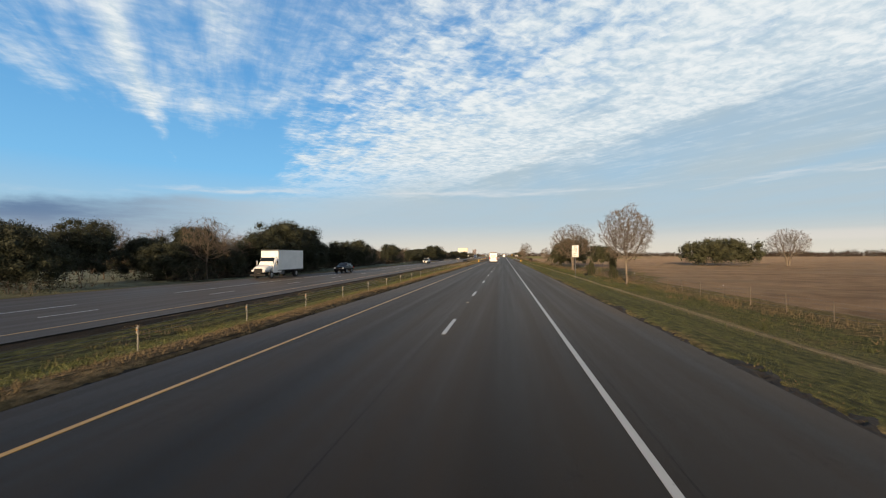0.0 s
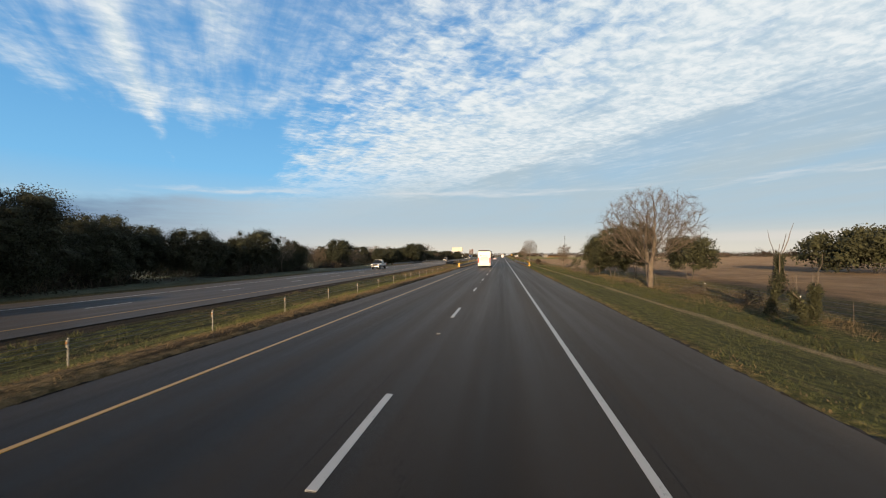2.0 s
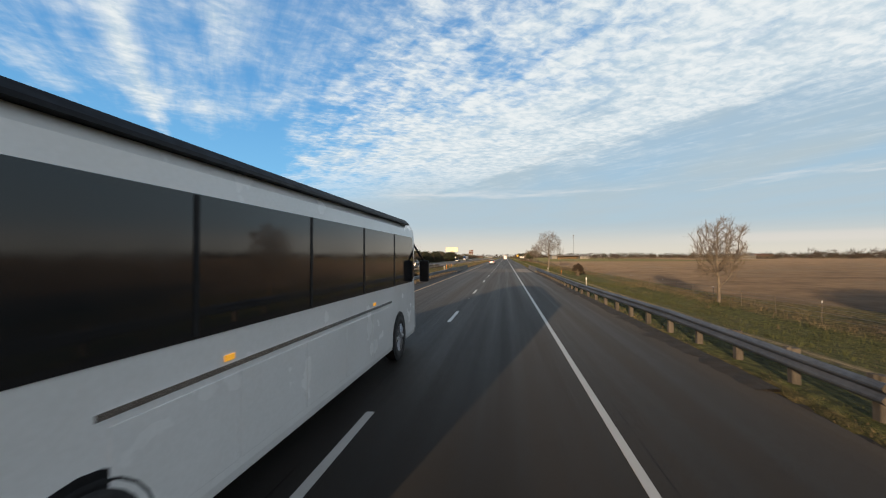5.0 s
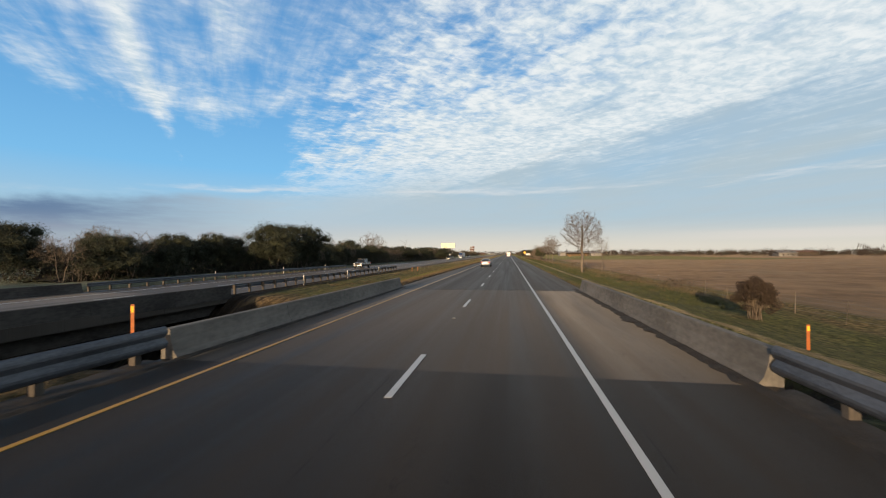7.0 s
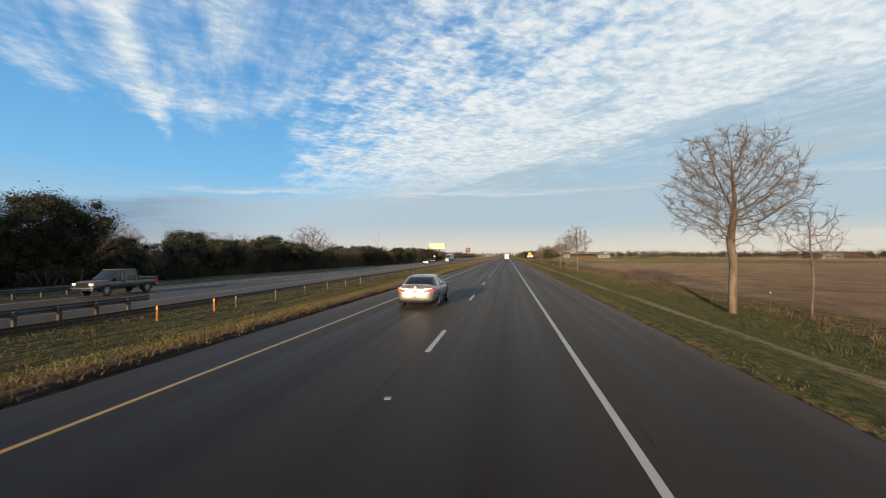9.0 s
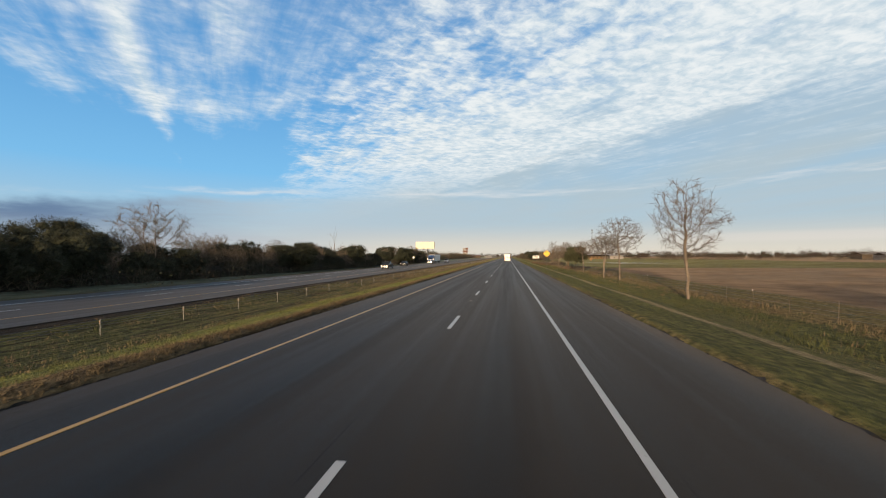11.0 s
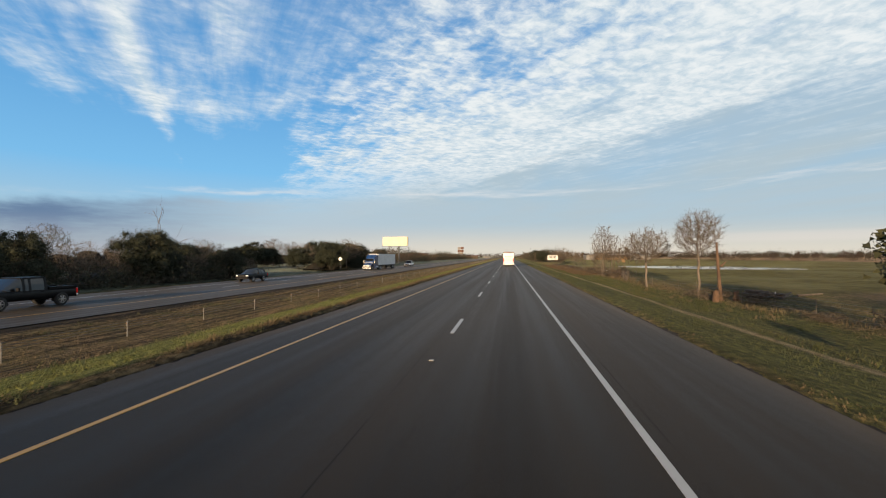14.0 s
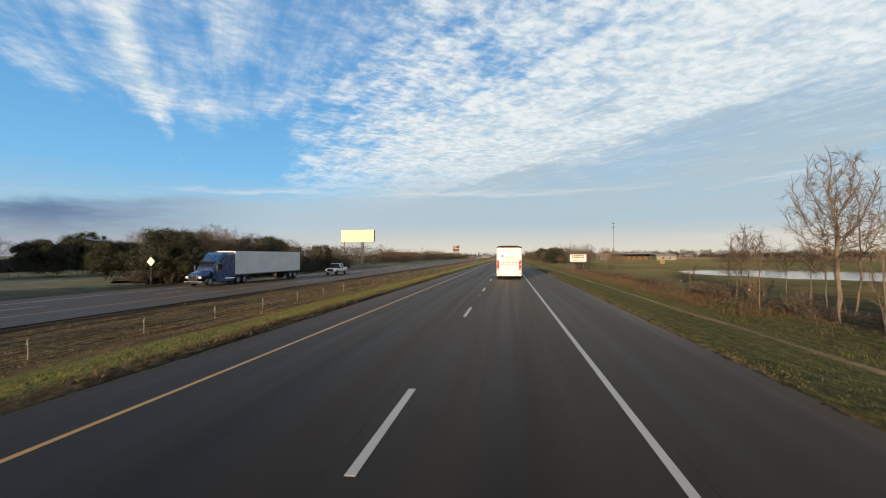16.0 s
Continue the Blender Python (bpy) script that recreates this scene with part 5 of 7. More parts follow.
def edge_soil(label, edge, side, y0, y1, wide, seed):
    """A ragged lip of soil and clods where the grass meets the paving, near-black to take in the lip's shade."""
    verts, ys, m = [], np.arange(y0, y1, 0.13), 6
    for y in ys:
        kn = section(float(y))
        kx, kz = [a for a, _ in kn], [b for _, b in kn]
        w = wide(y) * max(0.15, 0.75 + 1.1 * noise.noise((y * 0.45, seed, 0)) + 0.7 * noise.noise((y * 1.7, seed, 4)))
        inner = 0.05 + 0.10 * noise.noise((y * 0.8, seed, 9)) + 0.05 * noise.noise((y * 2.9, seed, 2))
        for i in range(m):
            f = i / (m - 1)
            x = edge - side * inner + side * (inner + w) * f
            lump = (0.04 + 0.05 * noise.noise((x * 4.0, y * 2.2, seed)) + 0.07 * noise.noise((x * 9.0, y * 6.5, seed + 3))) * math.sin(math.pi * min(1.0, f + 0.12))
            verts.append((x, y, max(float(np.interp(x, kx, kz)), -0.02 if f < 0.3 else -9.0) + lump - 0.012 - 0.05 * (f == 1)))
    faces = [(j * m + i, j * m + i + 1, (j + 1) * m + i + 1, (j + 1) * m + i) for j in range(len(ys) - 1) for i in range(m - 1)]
    tagged(new("soil_edge", mesh_of("soil_edge", verts, faces, SOIL_SHADE)), label, "soil", kind="stuff")


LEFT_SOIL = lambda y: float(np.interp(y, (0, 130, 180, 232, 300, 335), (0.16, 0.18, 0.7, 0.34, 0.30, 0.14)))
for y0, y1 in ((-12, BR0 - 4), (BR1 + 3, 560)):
    edge_soil("crumbled soil with its lip's shade painted in along the median's paved edge", -7.82, -1, y0, y1, LEFT_SOIL, 11.0)
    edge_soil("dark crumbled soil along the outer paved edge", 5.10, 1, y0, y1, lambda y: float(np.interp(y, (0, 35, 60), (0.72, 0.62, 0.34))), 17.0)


def tufts(name, label, lo, hi, y0, y1, per, blades, tall, spread, mat, seed, patchy=0.0):
    """Separate clumps of standing blades, thicker in some places than in others."""
    r = np.random.RandomState(seed)
    n = int((y1 - y0) * per)
    y = r.uniform(y0, y1, n)
    l = np.array([lo(v) for v in y]) if callable(lo) else np.full(n, lo)
    h = np.array([hi(v) for v in y]) if callable(hi) else np.full(n, hi)
    x = l + (h - l) * r.uniform(0, 1, n)
    thick = np.array([noise.noise((a * 0.35, b * 0.16, seed)) for a, b in zip(x, y)])
    keep = (thick > patchy + r.uniform(-0.25, 0.25, n) - 0.2) & (np.abs(x - worn_track(y)) > 1.0) & ~((y > BR0 - 3) & (y < BR1 + 3))
    x, y, thick = x[keep], y[keep], thick[keep]
    n = len(x)
    z = np.zeros(n)
    for row in np.unique(np.floor(y / 2).astype(int)):
        pick = np.floor(y / 2).astype(int) == row
        kn = section(row * 2.0 + 1.0)
        z[pick] = np.interp(x[pick], [a for a, _ in kn], [b for _, b in kn]) - 0.03
    size = tall * r.uniform(0.45, 1.25, n) * (1 + 0.7 * np.clip(thick, -0.3, 0.7))
    b = np.repeat(np.stack([x, y, z], axis=1), blades, axis=0)
    size = np.repeat(size, blades)
    k = len(b)
    b[:, :2] += r.normal(0, spread, (k, 2))
    w = r.uniform(0, 6.28, k)
    wid = size * 0.05 + 0.005
    hgt = size * r.uniform(0.5, 1.15, k)
    tip = b + np.stack([r.normal(0, 0.5, k) * hgt, r.normal(0, 0.5, k) * hgt, hgt], axis=1)
    off = np.stack([np.cos(w) * wid, np.sin(w) * wid, np.zeros(k)], axis=1)
    tagged(new(name, tri_mesh(name, np.stack([b - off, b + off, tip], axis=1).reshape(-1, 3), k, mat)), label, "grass", kind="stuff")


TAN_TO = lambda y: float(np.interp(y, (0, 120, 200, 230, 300, 330), (-9.5, -9.5, -9.2, -10.6, -10.2, -8.45)))
tufts("dry_grass", "clumps of dead straw-coloured grass along the median edge", TAN_TO, -8.1, -8, 480, 11, 12, 0.17, 0.09, STRAW, 31)
tufts("dry_grass", "thick tan grass hanging over the crumbled edge", TAN_TO, -8.05, 229, 345, 42, 10, 0.14, 0.08, STRAW, 38, -0.4)
tufts("grass", "rough green clumps in the median", -12.6, lambda y: TAN_TO(y) + 0.4, -8, 480, 9, 12, 0.13, 0.10, BLADE, 32, 0.05)
tufts("dry_grass", "dead brown clumps in the median ditch", lambda y: oncoming(y)[0] + 0.5, -12.4, -8, 520, 10, 12, 0.14, 0.14, STRAW, 33, 0.05)
tufts("weeds", "dark green weeds in the median ditch", lambda y: oncoming(y)[0] + 0.9, -11.6, -8, 500, 8, 12, 0.20, 0.12, BLADE, 34, 0.08)
tufts("grass", "short clumps of grass on the outer verge", 5.6, 9.5, -8, 500, 6, 10, 0.09, 0.12, BLADE, 35, 0.05)
tufts("weeds", "rank green weeds below the fence", 10.6, 17.4, -8, 520, 16, 12, 0.24, 0.13, BLADE, 36, 0.03)
tufts("dry_grass", "dead weeds among the green below the fence", 14.5, 19.5, -8, 520, 3, 10, 0.30, 0.12, STRAW, 37, 0.10)


tufts("dry_grass", "tall reddish dead weeds along the fence near the pond", 13.6, 18.6, 488, 575, 26, 10, 0.42, 0.14, REDWEED, 39, -0.1)


# ---------------------------------------------------------------- bridge rails, guard rails, cables
def w_beam(points, name="rail"):
    """A corrugated rail along (x, y, z) points; z is the rail's middle."""
    prof = [(0.0, 0.155), (0.045, 0.135), (0.080, 0.095), (0.080, 0.065), (0.030, 0.025), (0.0, 0.0), (0.030, -0.025), (0.080, -0.065), (0.080, -0.095), (0.045, -0.135), (0.0, -0.155)]
    return points, prof


def guard_rail(label, xs, y0, y1, face, zf, gap=1.905, tail=0.0):
    """face: +1 where the corrugation looks to +x. xs: a function of y."""
    prof = w_beam(None)[1]
    rail = thing("guard_rail", label, "guard rail")
    ys = list(np.arange(y0, y1, 3.81)) + [y1]
    b = bmesh.new()
    back = None
    for y in ys:
        x, z = xs(y), zf(y) + 0.53 - (tail * smooth(y0 + 8, y0, y))
        k = 1.08 + 0.57 * smooth(197, 205, y) * (y < 210)
        z += 0.05 * (1.65 - k)
        ring = [b.verts.new((x + face * p, y, z + q * k)) for p, q in prof]
        ring += [b.verts.new((x + face * (p - 0.006), y, z + q * k)) for p, q in prof[::-1]]
        if back:
            n = len(ring)
            for i in range(n):
                b.faces.new((back[i], back[(i + 1) % n], ring[(i + 1) % n], ring[i]))
        back = ring
    part("rail", b, RAILSTEEL, rail)
    post = None
    for y in np.arange(y0 + 0.3, y1, gap):
        x, z = xs(y) - face * 0.16, zf(y)
        if post is None:
            bm = block(-0.08, 0.08, -0.08, 0.08, -1.1, 0.66, 0.012)
            block(face * 0.08, face * 0.16, -0.06, 0.06, 0.38, 0.68, bm=bm)
            post = part("post", bm, RAILPOST, rail)
            post.location = (x, y, z)
        else:
            o = new("post", post.data)
            o.parent, o.location = rail, (x, y, z)
    return rail


guard_rail("grey corrugated guard rail on wooden posts, median side", lambda y: -7.62 - 0.5 * smooth(150, 138, y), 138.0, 209.4, 1, lambda y: 0.0, tail=0.12)
guard_rail("grey corrugated guard rail on wooden posts, verge side", lambda y: 5.02 + 0.75 * smooth(175, 150, y), 150.5, 209.4, -1, lambda y: 0.0, tail=0.12)
guard_rail("grey guard rail on posts beside the opposite carriageway", lambda y: oncoming(y)[0] - 0.25, 229.5, 281.0, -1, lambda y: oncoming(y)[1])
guard_rail("grey guard rail at the far side of the opposite carriageway", lambda y: far_edge(y) + 0.4, 229.5, 287.0, 1, lambda y: oncoming(y)[1])
guard_rail("grey guard rail before the opposite bridge", lambda y: far_edge(y) + 0.4, 178.0, 209.3, 1, lambda y: oncoming(y)[1])


def parapet(label, x, face, y0, y1, z, tall=0.72, mat=CONCRETE):
    pts = [(0, -0.25), (face * 0.42, -0.25), (face * 0.42, 0.06), (face * 0.34, 0.16), (face * 0.26, 0.42), (face * 0.22, tall - 0.02), (face * 0.20, tall), (0.02 * face, tall), (0, tall - 0.02)]
    p = thing("parapet", label, "concrete barrier")
    cuts = np.linspace(y0, y1, 5)
    for a, b in zip(cuts, cuts[1:]):
        bm = extrude_profile([(x + q, z + h) for q, h in pts], a + 0.008, b - 0.008)
        part("barrier_section", bm, mat, p)
    return p


parapet("stained pale concrete bridge parapet", -7.82, 1, BR0, BR1 + 1.2, 0.0, 0.70)
parapet("stained pale concrete bridge parapet with a dirt-lined foot", 5.22, -1, BR0, BR1 + 0.6, 0.0, 0.70)
zb = oncoming(219)[1]
parapet("grey concrete parapet of the opposite bridge", oncoming(219)[0] - 0.0, -1, BR0 - 1.5, BR1, zb, mat=CONCRETE_SHADE)
parapet("grey concrete parapet at the far side of the opposite bridge", far_edge(219) + 0.05, 1, BR0 - 1.5, BR1, zb, mat=CONCRETE_SHADE)
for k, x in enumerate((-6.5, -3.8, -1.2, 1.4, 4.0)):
    tagged(new("bridge_beam", mesh_of("bridge_beam", [(x + a, yy, z) for yy in (BR0 - 0.6, BR1 + 0.6) for a, z in ((-0.3, -0.56), (0.3, -0.56), (0.3, -1.4), (-0.3, -1.4))], [(0, 1, 5, 4), (1, 2, 6, 5), (2, 3, 7, 6), (3, 0, 4, 7), (3, 2, 1, 0), (4, 5, 6, 7)], CONCRETE_SHADE)), "concrete beam below the bridge deck", "bridge beam", "bridge beams", "structure")
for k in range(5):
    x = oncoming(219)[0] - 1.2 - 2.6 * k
    tagged(new("bridge_beam", mesh_of("bridge_beam", [(x + a, yy, z) for yy in (BR0 - 0.6, BR1 + 0.6) for a, z in ((-0.3, zb - 0.56), (0.3, zb - 0.56), (0.3, zb - 1.4), (-0.3, zb - 1.4))], [(0, 1, 5, 4), (1, 2, 6, 5), (2, 3, 7, 6), (3, 0, 4, 7), (3, 2, 1, 0), (4, 5, 6, 7)], CONCRETE_SHADE)), "concrete beam below the opposite bridge", "bridge beam", "bridge beams", "structure")
# dirt that has gathered along the feet of the parapets
def dirt_line(x, side, y0, y1, wide, seed):
    verts, faces = [], []
    ys = np.arange(y0, y1, 0.25)
    for y in ys:
        w = wide * (0.55 + 0.9 * abs(noise.noise((y * 0.55, seed, 0))) + 0.35 * noise.noise((y * 2.1, seed, 4)))
        h = 0.035 + 0.05 * abs(noise.noise((y * 1.3, seed, 8)))
        verts += [(x, y, h), (x + side * w * 0.5, y, h * 0.8), (x + side * w, y, 0.001), (x + side * w, y, -0.02), (x, y, -0.02)]
    for i in range(len(ys) - 1):
        for k in range(5):
            a, b = 5 * i + k, 5 * i + (k + 1) % 5
            faces.append((a, b, b + 5, a + 5))
    tagged(new("debris", mesh_of("debris", verts, faces, DIRT)), "dark dirt and leaves gathered along the barrier's foot", "debris", kind="stuff")


dirt_line(4.81, -1, BR0 - 9, BR1 + 2, 0.42, 3.0)
dirt_line(-7.41, 1, BR0 - 9, BR1 + 2, 0.22, 7.0)
dirt_line(-7.95, 1, 140, BR0 - 0.1, 0.75, 9.0)
dirt_line(5.25, -1, 152, BR0 - 0.1, 0.70, 12.0)


def cable_barrier(label, xs, ys):
    c = thing("cable_barrier", label, "cable barrier")
    first = None
    for y in ys:
        x = xs(y)
        z = land(x, y)
        if first is None:
            bm = rod((0, 0, -0.4), (0, 0, 0.76), 0.019, 0.017, 8)
            block(-0.028, 0.028, -0.034, -0.02, 0.52, 0.72, bm=bm)
            first = part("post", bm, PLASTICWHITE, c)
            first.location = (x, y, z)
            cap = part("reflector", block(-0.025, 0.025, -0.045, -0.038, 0.61, 0.66), REFLECTOR, first)
        else:
            o = new("post", first.data)
            o.parent, o.location = c, (x, y, z)
            k = new("reflector", cap.data)
            k.parent = o
    for h in (0.48, 0.60, 0.72):
        pts = [Vector((xs(y), y, land(xs(y), y) + h)) for y in ys]
        part("cable", tubes("cable", [(pts, [0.010] * len(pts), 2)], STEEL), None, c)
    return c


cable_barrier("thin white posts carrying steel cables along the median", lambda y: -10.3, list(np.arange(-14.86, 102, 5.06)) + list(np.arange(104.0, 131, 4.95)))
cable_barrier("white posts and steel cables beside the median ditch", lambda y: float(np.interp(y, (280, 300, 375, 450, 700), (-17.6, -17.8, -18.0, -17.3, -17.0))), np.arange(283.5, 700.0, 4.83))


def delineator(x, y, label="white delineator post beside the road", mat=PLASTICWHITE, tall=1.05, group="delineators"):
    d = thing("delineator", label, "marker post", group, at=pose(x, y, land(x, y)))
    bm = block(-0.05, 0.05, -0.012, 0.012, -0.3, tall, 0.008)
    part("post", bm, mat, d)
    # the amber reflector is given a glow of its own
    part("reflector", block(-0.04, 0.04, -0.018, -0.012, tall - 0.2, tall - 0.05), AMBER if mat is ORANGE else LENS, d)
    return d


for x, y in ((-8.6, 203.6), (6.0, 201.3), (6.3, 176.0), (-8.7, 165), (-8.6, 182)):
    delineator(x, y)
for y in (240, 252, 266):
    delineator(oncoming(y)[0] + 0.4, y)
for y in (246, 262, 278):
    delineator(far_edge(y) - 0.5, y)
for x, y in ((-9.2, 210.1), (9.6, 215.8), (-17.9, 277.5), (-17.7, 281.5)):
    delineator(x, y, "orange marker post at the bridge end", ORANGE, 1.17 - land(x, y) if y == 210.1 else 0.8, "orange markers")


def striped_board(x, y, tilt):
    """A yellow object marker with slanting black stripes."""
    s = thing("object_marker", "yellow object marker board with slanting black stripes", "road sign", at=pose(x, y, land(x, y)))
    part("post", block(-0.03, 0.03, 0.0, 0.05, -0.3, 0.45), STEEL, s)
    board = part("board", block(-0.17, 0.17, -0.02, 0.0, 0.2, 0.95, 0.004), SIGNYELLOW, s)
    for i in range(4):
        z = 0.28 + 0.19 * i
        bm = bmesh.new()
        q = [(-0.165, z - 0.06 * tilt), (0.165, z + 0.06 * tilt), (0.165, z + 0.06 * tilt + 0.075), (-0.165, z - 0.06 * tilt + 0.075)]
        f = [bm.verts.new((a, -0.023, min(0.94, max(0.21, b)))) for a, b in q]
        h = [bm.verts.new((a, -0.0205, min(0.94, max(0.21, b)))) for a, b in q]
        bm.faces.new(f)
        bm.faces.new(h[::-1])
        for j in range(4):
            bm.faces.new((f[j], f[(j + 1) % 4], h[(j + 1) % 4], h[j]))
        part("stripe", bm, INK, board)


striped_board(-8.15, 136.4, 1)
striped_board(5.95, 149.6, -1)

# raised road studs between the lane dashes
stud = None
for i in range(0, 22):
    y = 0.58 + 12.19 * (2 * i + 1) + 8.7
    if stud is None:
        stud = thing("road_stud", "small white raised road stud", "road stud", "road studs", at=pose(-1.84, y, 0.004))
        part("body", block(-0.06, 0.06, -0.06, 0.06, 0, 0.022, 0.012), PLASTICWHITE, stud)
    else:
        copy_thing(stud, pose(-1.84, y, 0.004))


# ---------------------------------------------------------------- fence, braces, dead wood
fence = thing("fence", "wire fence on thin weathered posts along the field", "fence")
rf = random.Random(4)
fxs = lambda y: 18.1 + 0.25 * math.sin(y * 0.021)
shapes = []
for k in range(3):
    bm = rod((0, 0, -0.4), (0.04 * (k - 1), 0.03 * k, 1.15 + 0.08 * k), 0.028 + 0.008 * k, 0.024, 7)
    shapes.append(bm)
metal = part("post", rod((0, 0, -0.4), (0, 0, 1.2), 0.018, 0.018, 5), DARKBARK, fence)
tip = part("tip", rod((0, 0, 1.12), (0, 0, 1.22), 0.024, 0.024, 6), SIGNWHITE, metal, "white post tip")
metal.location = (fxs(22), 22, land(fxs(22), 22))
wood = [part("post", b, POSTWOOD, fence) for b in shapes]
for i, w in enumerate(wood):
    w.location = (fxs(26 + 4 * i), 26 + 4 * i, land(fxs(26 + 4 * i), 26 + 4 * i))
for i, y in enumerate(np.arange(38, 580, 4.0)):
    src = rf.choice(wood) if rf.random() < 0.14 else metal
    o = new("post", src.data)
    o.parent, o.location, o.rotation_euler = fence, (fxs(y), y, land(fxs(y), y)), (rf.gauss(0, 0.04), rf.gauss(0, 0.04), rf.random() * 6)
    if src is metal and i % 3 == 0:
        new("tip", tip.data).parent = o
for h in (0.3, 0.58, 0.86, 1.1):
    pts = [Vector((fxs(y) - 0.05, y, land(fxs(y), y) + h)) for y in np.arange(22, 580, 8.0)]
    part("wire", tubes("wire", [(pts, [0.006] * len(pts), 2)], STEEL), None, fence)


def brace(x, y, turn, label, wood, rails=1):
    s = thing("fence_brace", label, "fence", at=pose(x, y, land(x, y), 0, 0, turn))
    for k in range(2):
        part("post", rod((0, 2.4 * k, -0.5), (0.03, 2.4 * k, 1.35), 0.085, 0.075, 9), wood, s)
    for k in range(rails):
        part("rail", rod((0.02, -0.15, 1.05 - 0.35 * k), (0.02, 2.55, 1.0 - 0.32 * k), 0.055, 0.05, 8), wood, s)


brace(17.6, 144.6, 8, "dark wooden fence brace of two posts and a rail", TIMBER)
brace(18.3, 470.3, 0, "weathered wooden fence brace of posts and a rail", POSTWOOD)
brace(19.0, 477.2, 20, "brown wooden gate posts with rails by the pond", REDWOOD, 3)
for i in range(6):
    y = 466.5 + 1.0 * i
    o = thing("fence_post", "short weathered wooden post", "fence post", "posts by the pasture", at=pose(17.2 + 0.2 * i, y, land(17.2, y)))
    part("post", rod((0, 0, -0.4), (0.05 * (i % 3 - 1), 0.02, 0.85 + 0.12 * (i % 2)), 0.045, 0.035, 7), POSTWOOD, o)

dead = thing("dead_tree", "broken upright dead trunk with a splintered top", "tree trunk", at=pose(17.6, 440.0, land(17.6, 440)))
rings = []
rk = random.Random(6)
for i in range(13):
    z = -0.3 + 5.0 * i / 12
    r = 0.16 * (1.6 if i < 1 else (1.3 if i < 2 else 1.0)) * (1 - 0.45 * i / 12)
    rings.append([(math.cos(a) * r * rk.uniform(0.85, 1.15) - 0.10 * i / 12 * 3, math.sin(a) * r * rk.uniform(0.85, 1.15), z + (rk.uniform(-0.05, 0.35) if i == 12 else 0)) for a in np.arange(0, 6.28, 0.63)])
part("trunk", loft(rings), REDWOOD, dead, smooth=True)
part("stub", rod((0.0, 0, 2.9), (0.45, 0.1, 3.3), 0.09, 0.05, 7), REDWOOD, dead)
for x, y, h, r in ((16.7, 438.9, 0.8, 0.22), (18.5, 439.4, 0.7, 0.20)):
    st = thing("tree_stump", "splintered brown tree stump", "stump", at=pose(x, y, land(x, y)))
    part("stump", loft([[(math.cos(a) * r * k * rk.uniform(0.85, 1.15), math.sin(a) * r * k * rk.uniform(0.85, 1.15), z + (rk.uniform(0, 0.3) if z > 0.5 else 0)) for a in np.arange(0, 6.28, 0.7)] for z, k in ((-0.2, 1.3), (0.2, 1.05), (h, 0.9))]), REDWOOD, st)
for i in range(26):
    x, y = 20.9 + abs(rk.gauss(0, 1.3)), 441.5 + rk.gauss(0, 0.8)
    a, ln, lift = rk.uniform(0, 6.28), rk.uniform(0.8, 2.2), rk.uniform(0.05, 0.12) + 0.16 * (i % 4) * max(0.0, 1 - (x - 20.9) / 3.0)
    lg = thing("log", "fallen broken limb on a heap of dead wood", "log", "heap of dead wood", at=pose(x, y, land(x, y) + lift))
    part("wood", rod((-math.cos(a) * ln / 2, -math.sin(a) * ln / 2, rk.uniform(-0.08, 0.1)), (math.cos(a) * ln / 2, math.sin(a) * ln / 2, rk.uniform(-0.08, 0.35)), rk.uniform(0.05, 0.14), rk.uniform(0.03, 0.07), 7), REDWOOD if i % 4 == 0 else DARKBARK, lg)


# ---------------------------------------------------------------- signs
def plate(w, h, r=0.05):
    """A sign plate with rounded corners in the xz plane, facing -y."""
    pts = []
    for cx, cz, a0 in ((w / 2 - r, h / 2 - r, 0), (-w / 2 + r, h / 2 - r, 90), (-w / 2 + r, -h / 2 + r, 180), (w / 2 - r, -h / 2 + r, 270)):
        pts += [(cx + r * math.cos(radians(a0 + k)), cz + r * math.sin(radians(a0 + k))) for k in (0, 30, 60, 90)]
    return extrude_profile(pts, -0.004, 0.004)


gz = land(9.1, 55)
sg = thing("regulatory_sign", "white lane-use sign with black words on a steel post", "road sign", at=pose(9.1, 55.0, gz, 0, 0, 15))
part("post", rod((0, 0.05, -0.5), (0, 0.05, 3.72 - gz), 0.038, sides=10), STEEL, sg)
pl = part("plate", plate(0.91, 1.50), SIGNWHITE, sg)
pl.location = (0, 0, 2.98 - gz)
for dx_, dz_, w_, h_ in ((0, 0.705, 0.83, 0.02), (0, -0.705, 0.83, 0.02), (-0.42, 0, 0.02, 1.39), (0.42, 0, 0.02, 1.39)):
    part("border", block(dx_ - w_ / 2, dx_ + w_ / 2, -0.007, -0.0045, dz_ - h_ / 2, dz_ + h_ / 2), INK, pl)
for i, wd in enumerate(("LEFT", "LANE", "FOR", "PASSING", "ONLY")):
    lettering(wd, 0.24 if wd != "PASSING" else 0.175, INK, pl, pose(0, -0.007, 0.535 - 0.268 * i, 90, 0, 0))

gz = land(7.45, 396)
sg = thing("warning_sign", "yellow diamond warning sign with black words on a thin post", "road sign", at=pose(7.45, 396.2, gz))
part("post", rod((0, 0.05, -0.5), (0, 0.05, 3.3 - gz), 0.032, sides=10), STEEL, sg)
pl = part("plate", plate(0.93, 0.93, 0.06), SIGNYELLOW, sg)
pl.matrix_local = pose(0, 0, 2.92 - gz, 0, 45, 0)
for i, (wd, sz) in enumerate((("BRIDGE", 0.15), ("MAY ICE IN", 0.16), ("COLD", 0.16), ("WEATHER", 0.15))):
    lettering(wd, sz, INK, pl, pose(0, 0, 0, 0, -45, 0) @ pose(0, -0.007, 0.27 - 0.18 * i, 90, 0, 0))
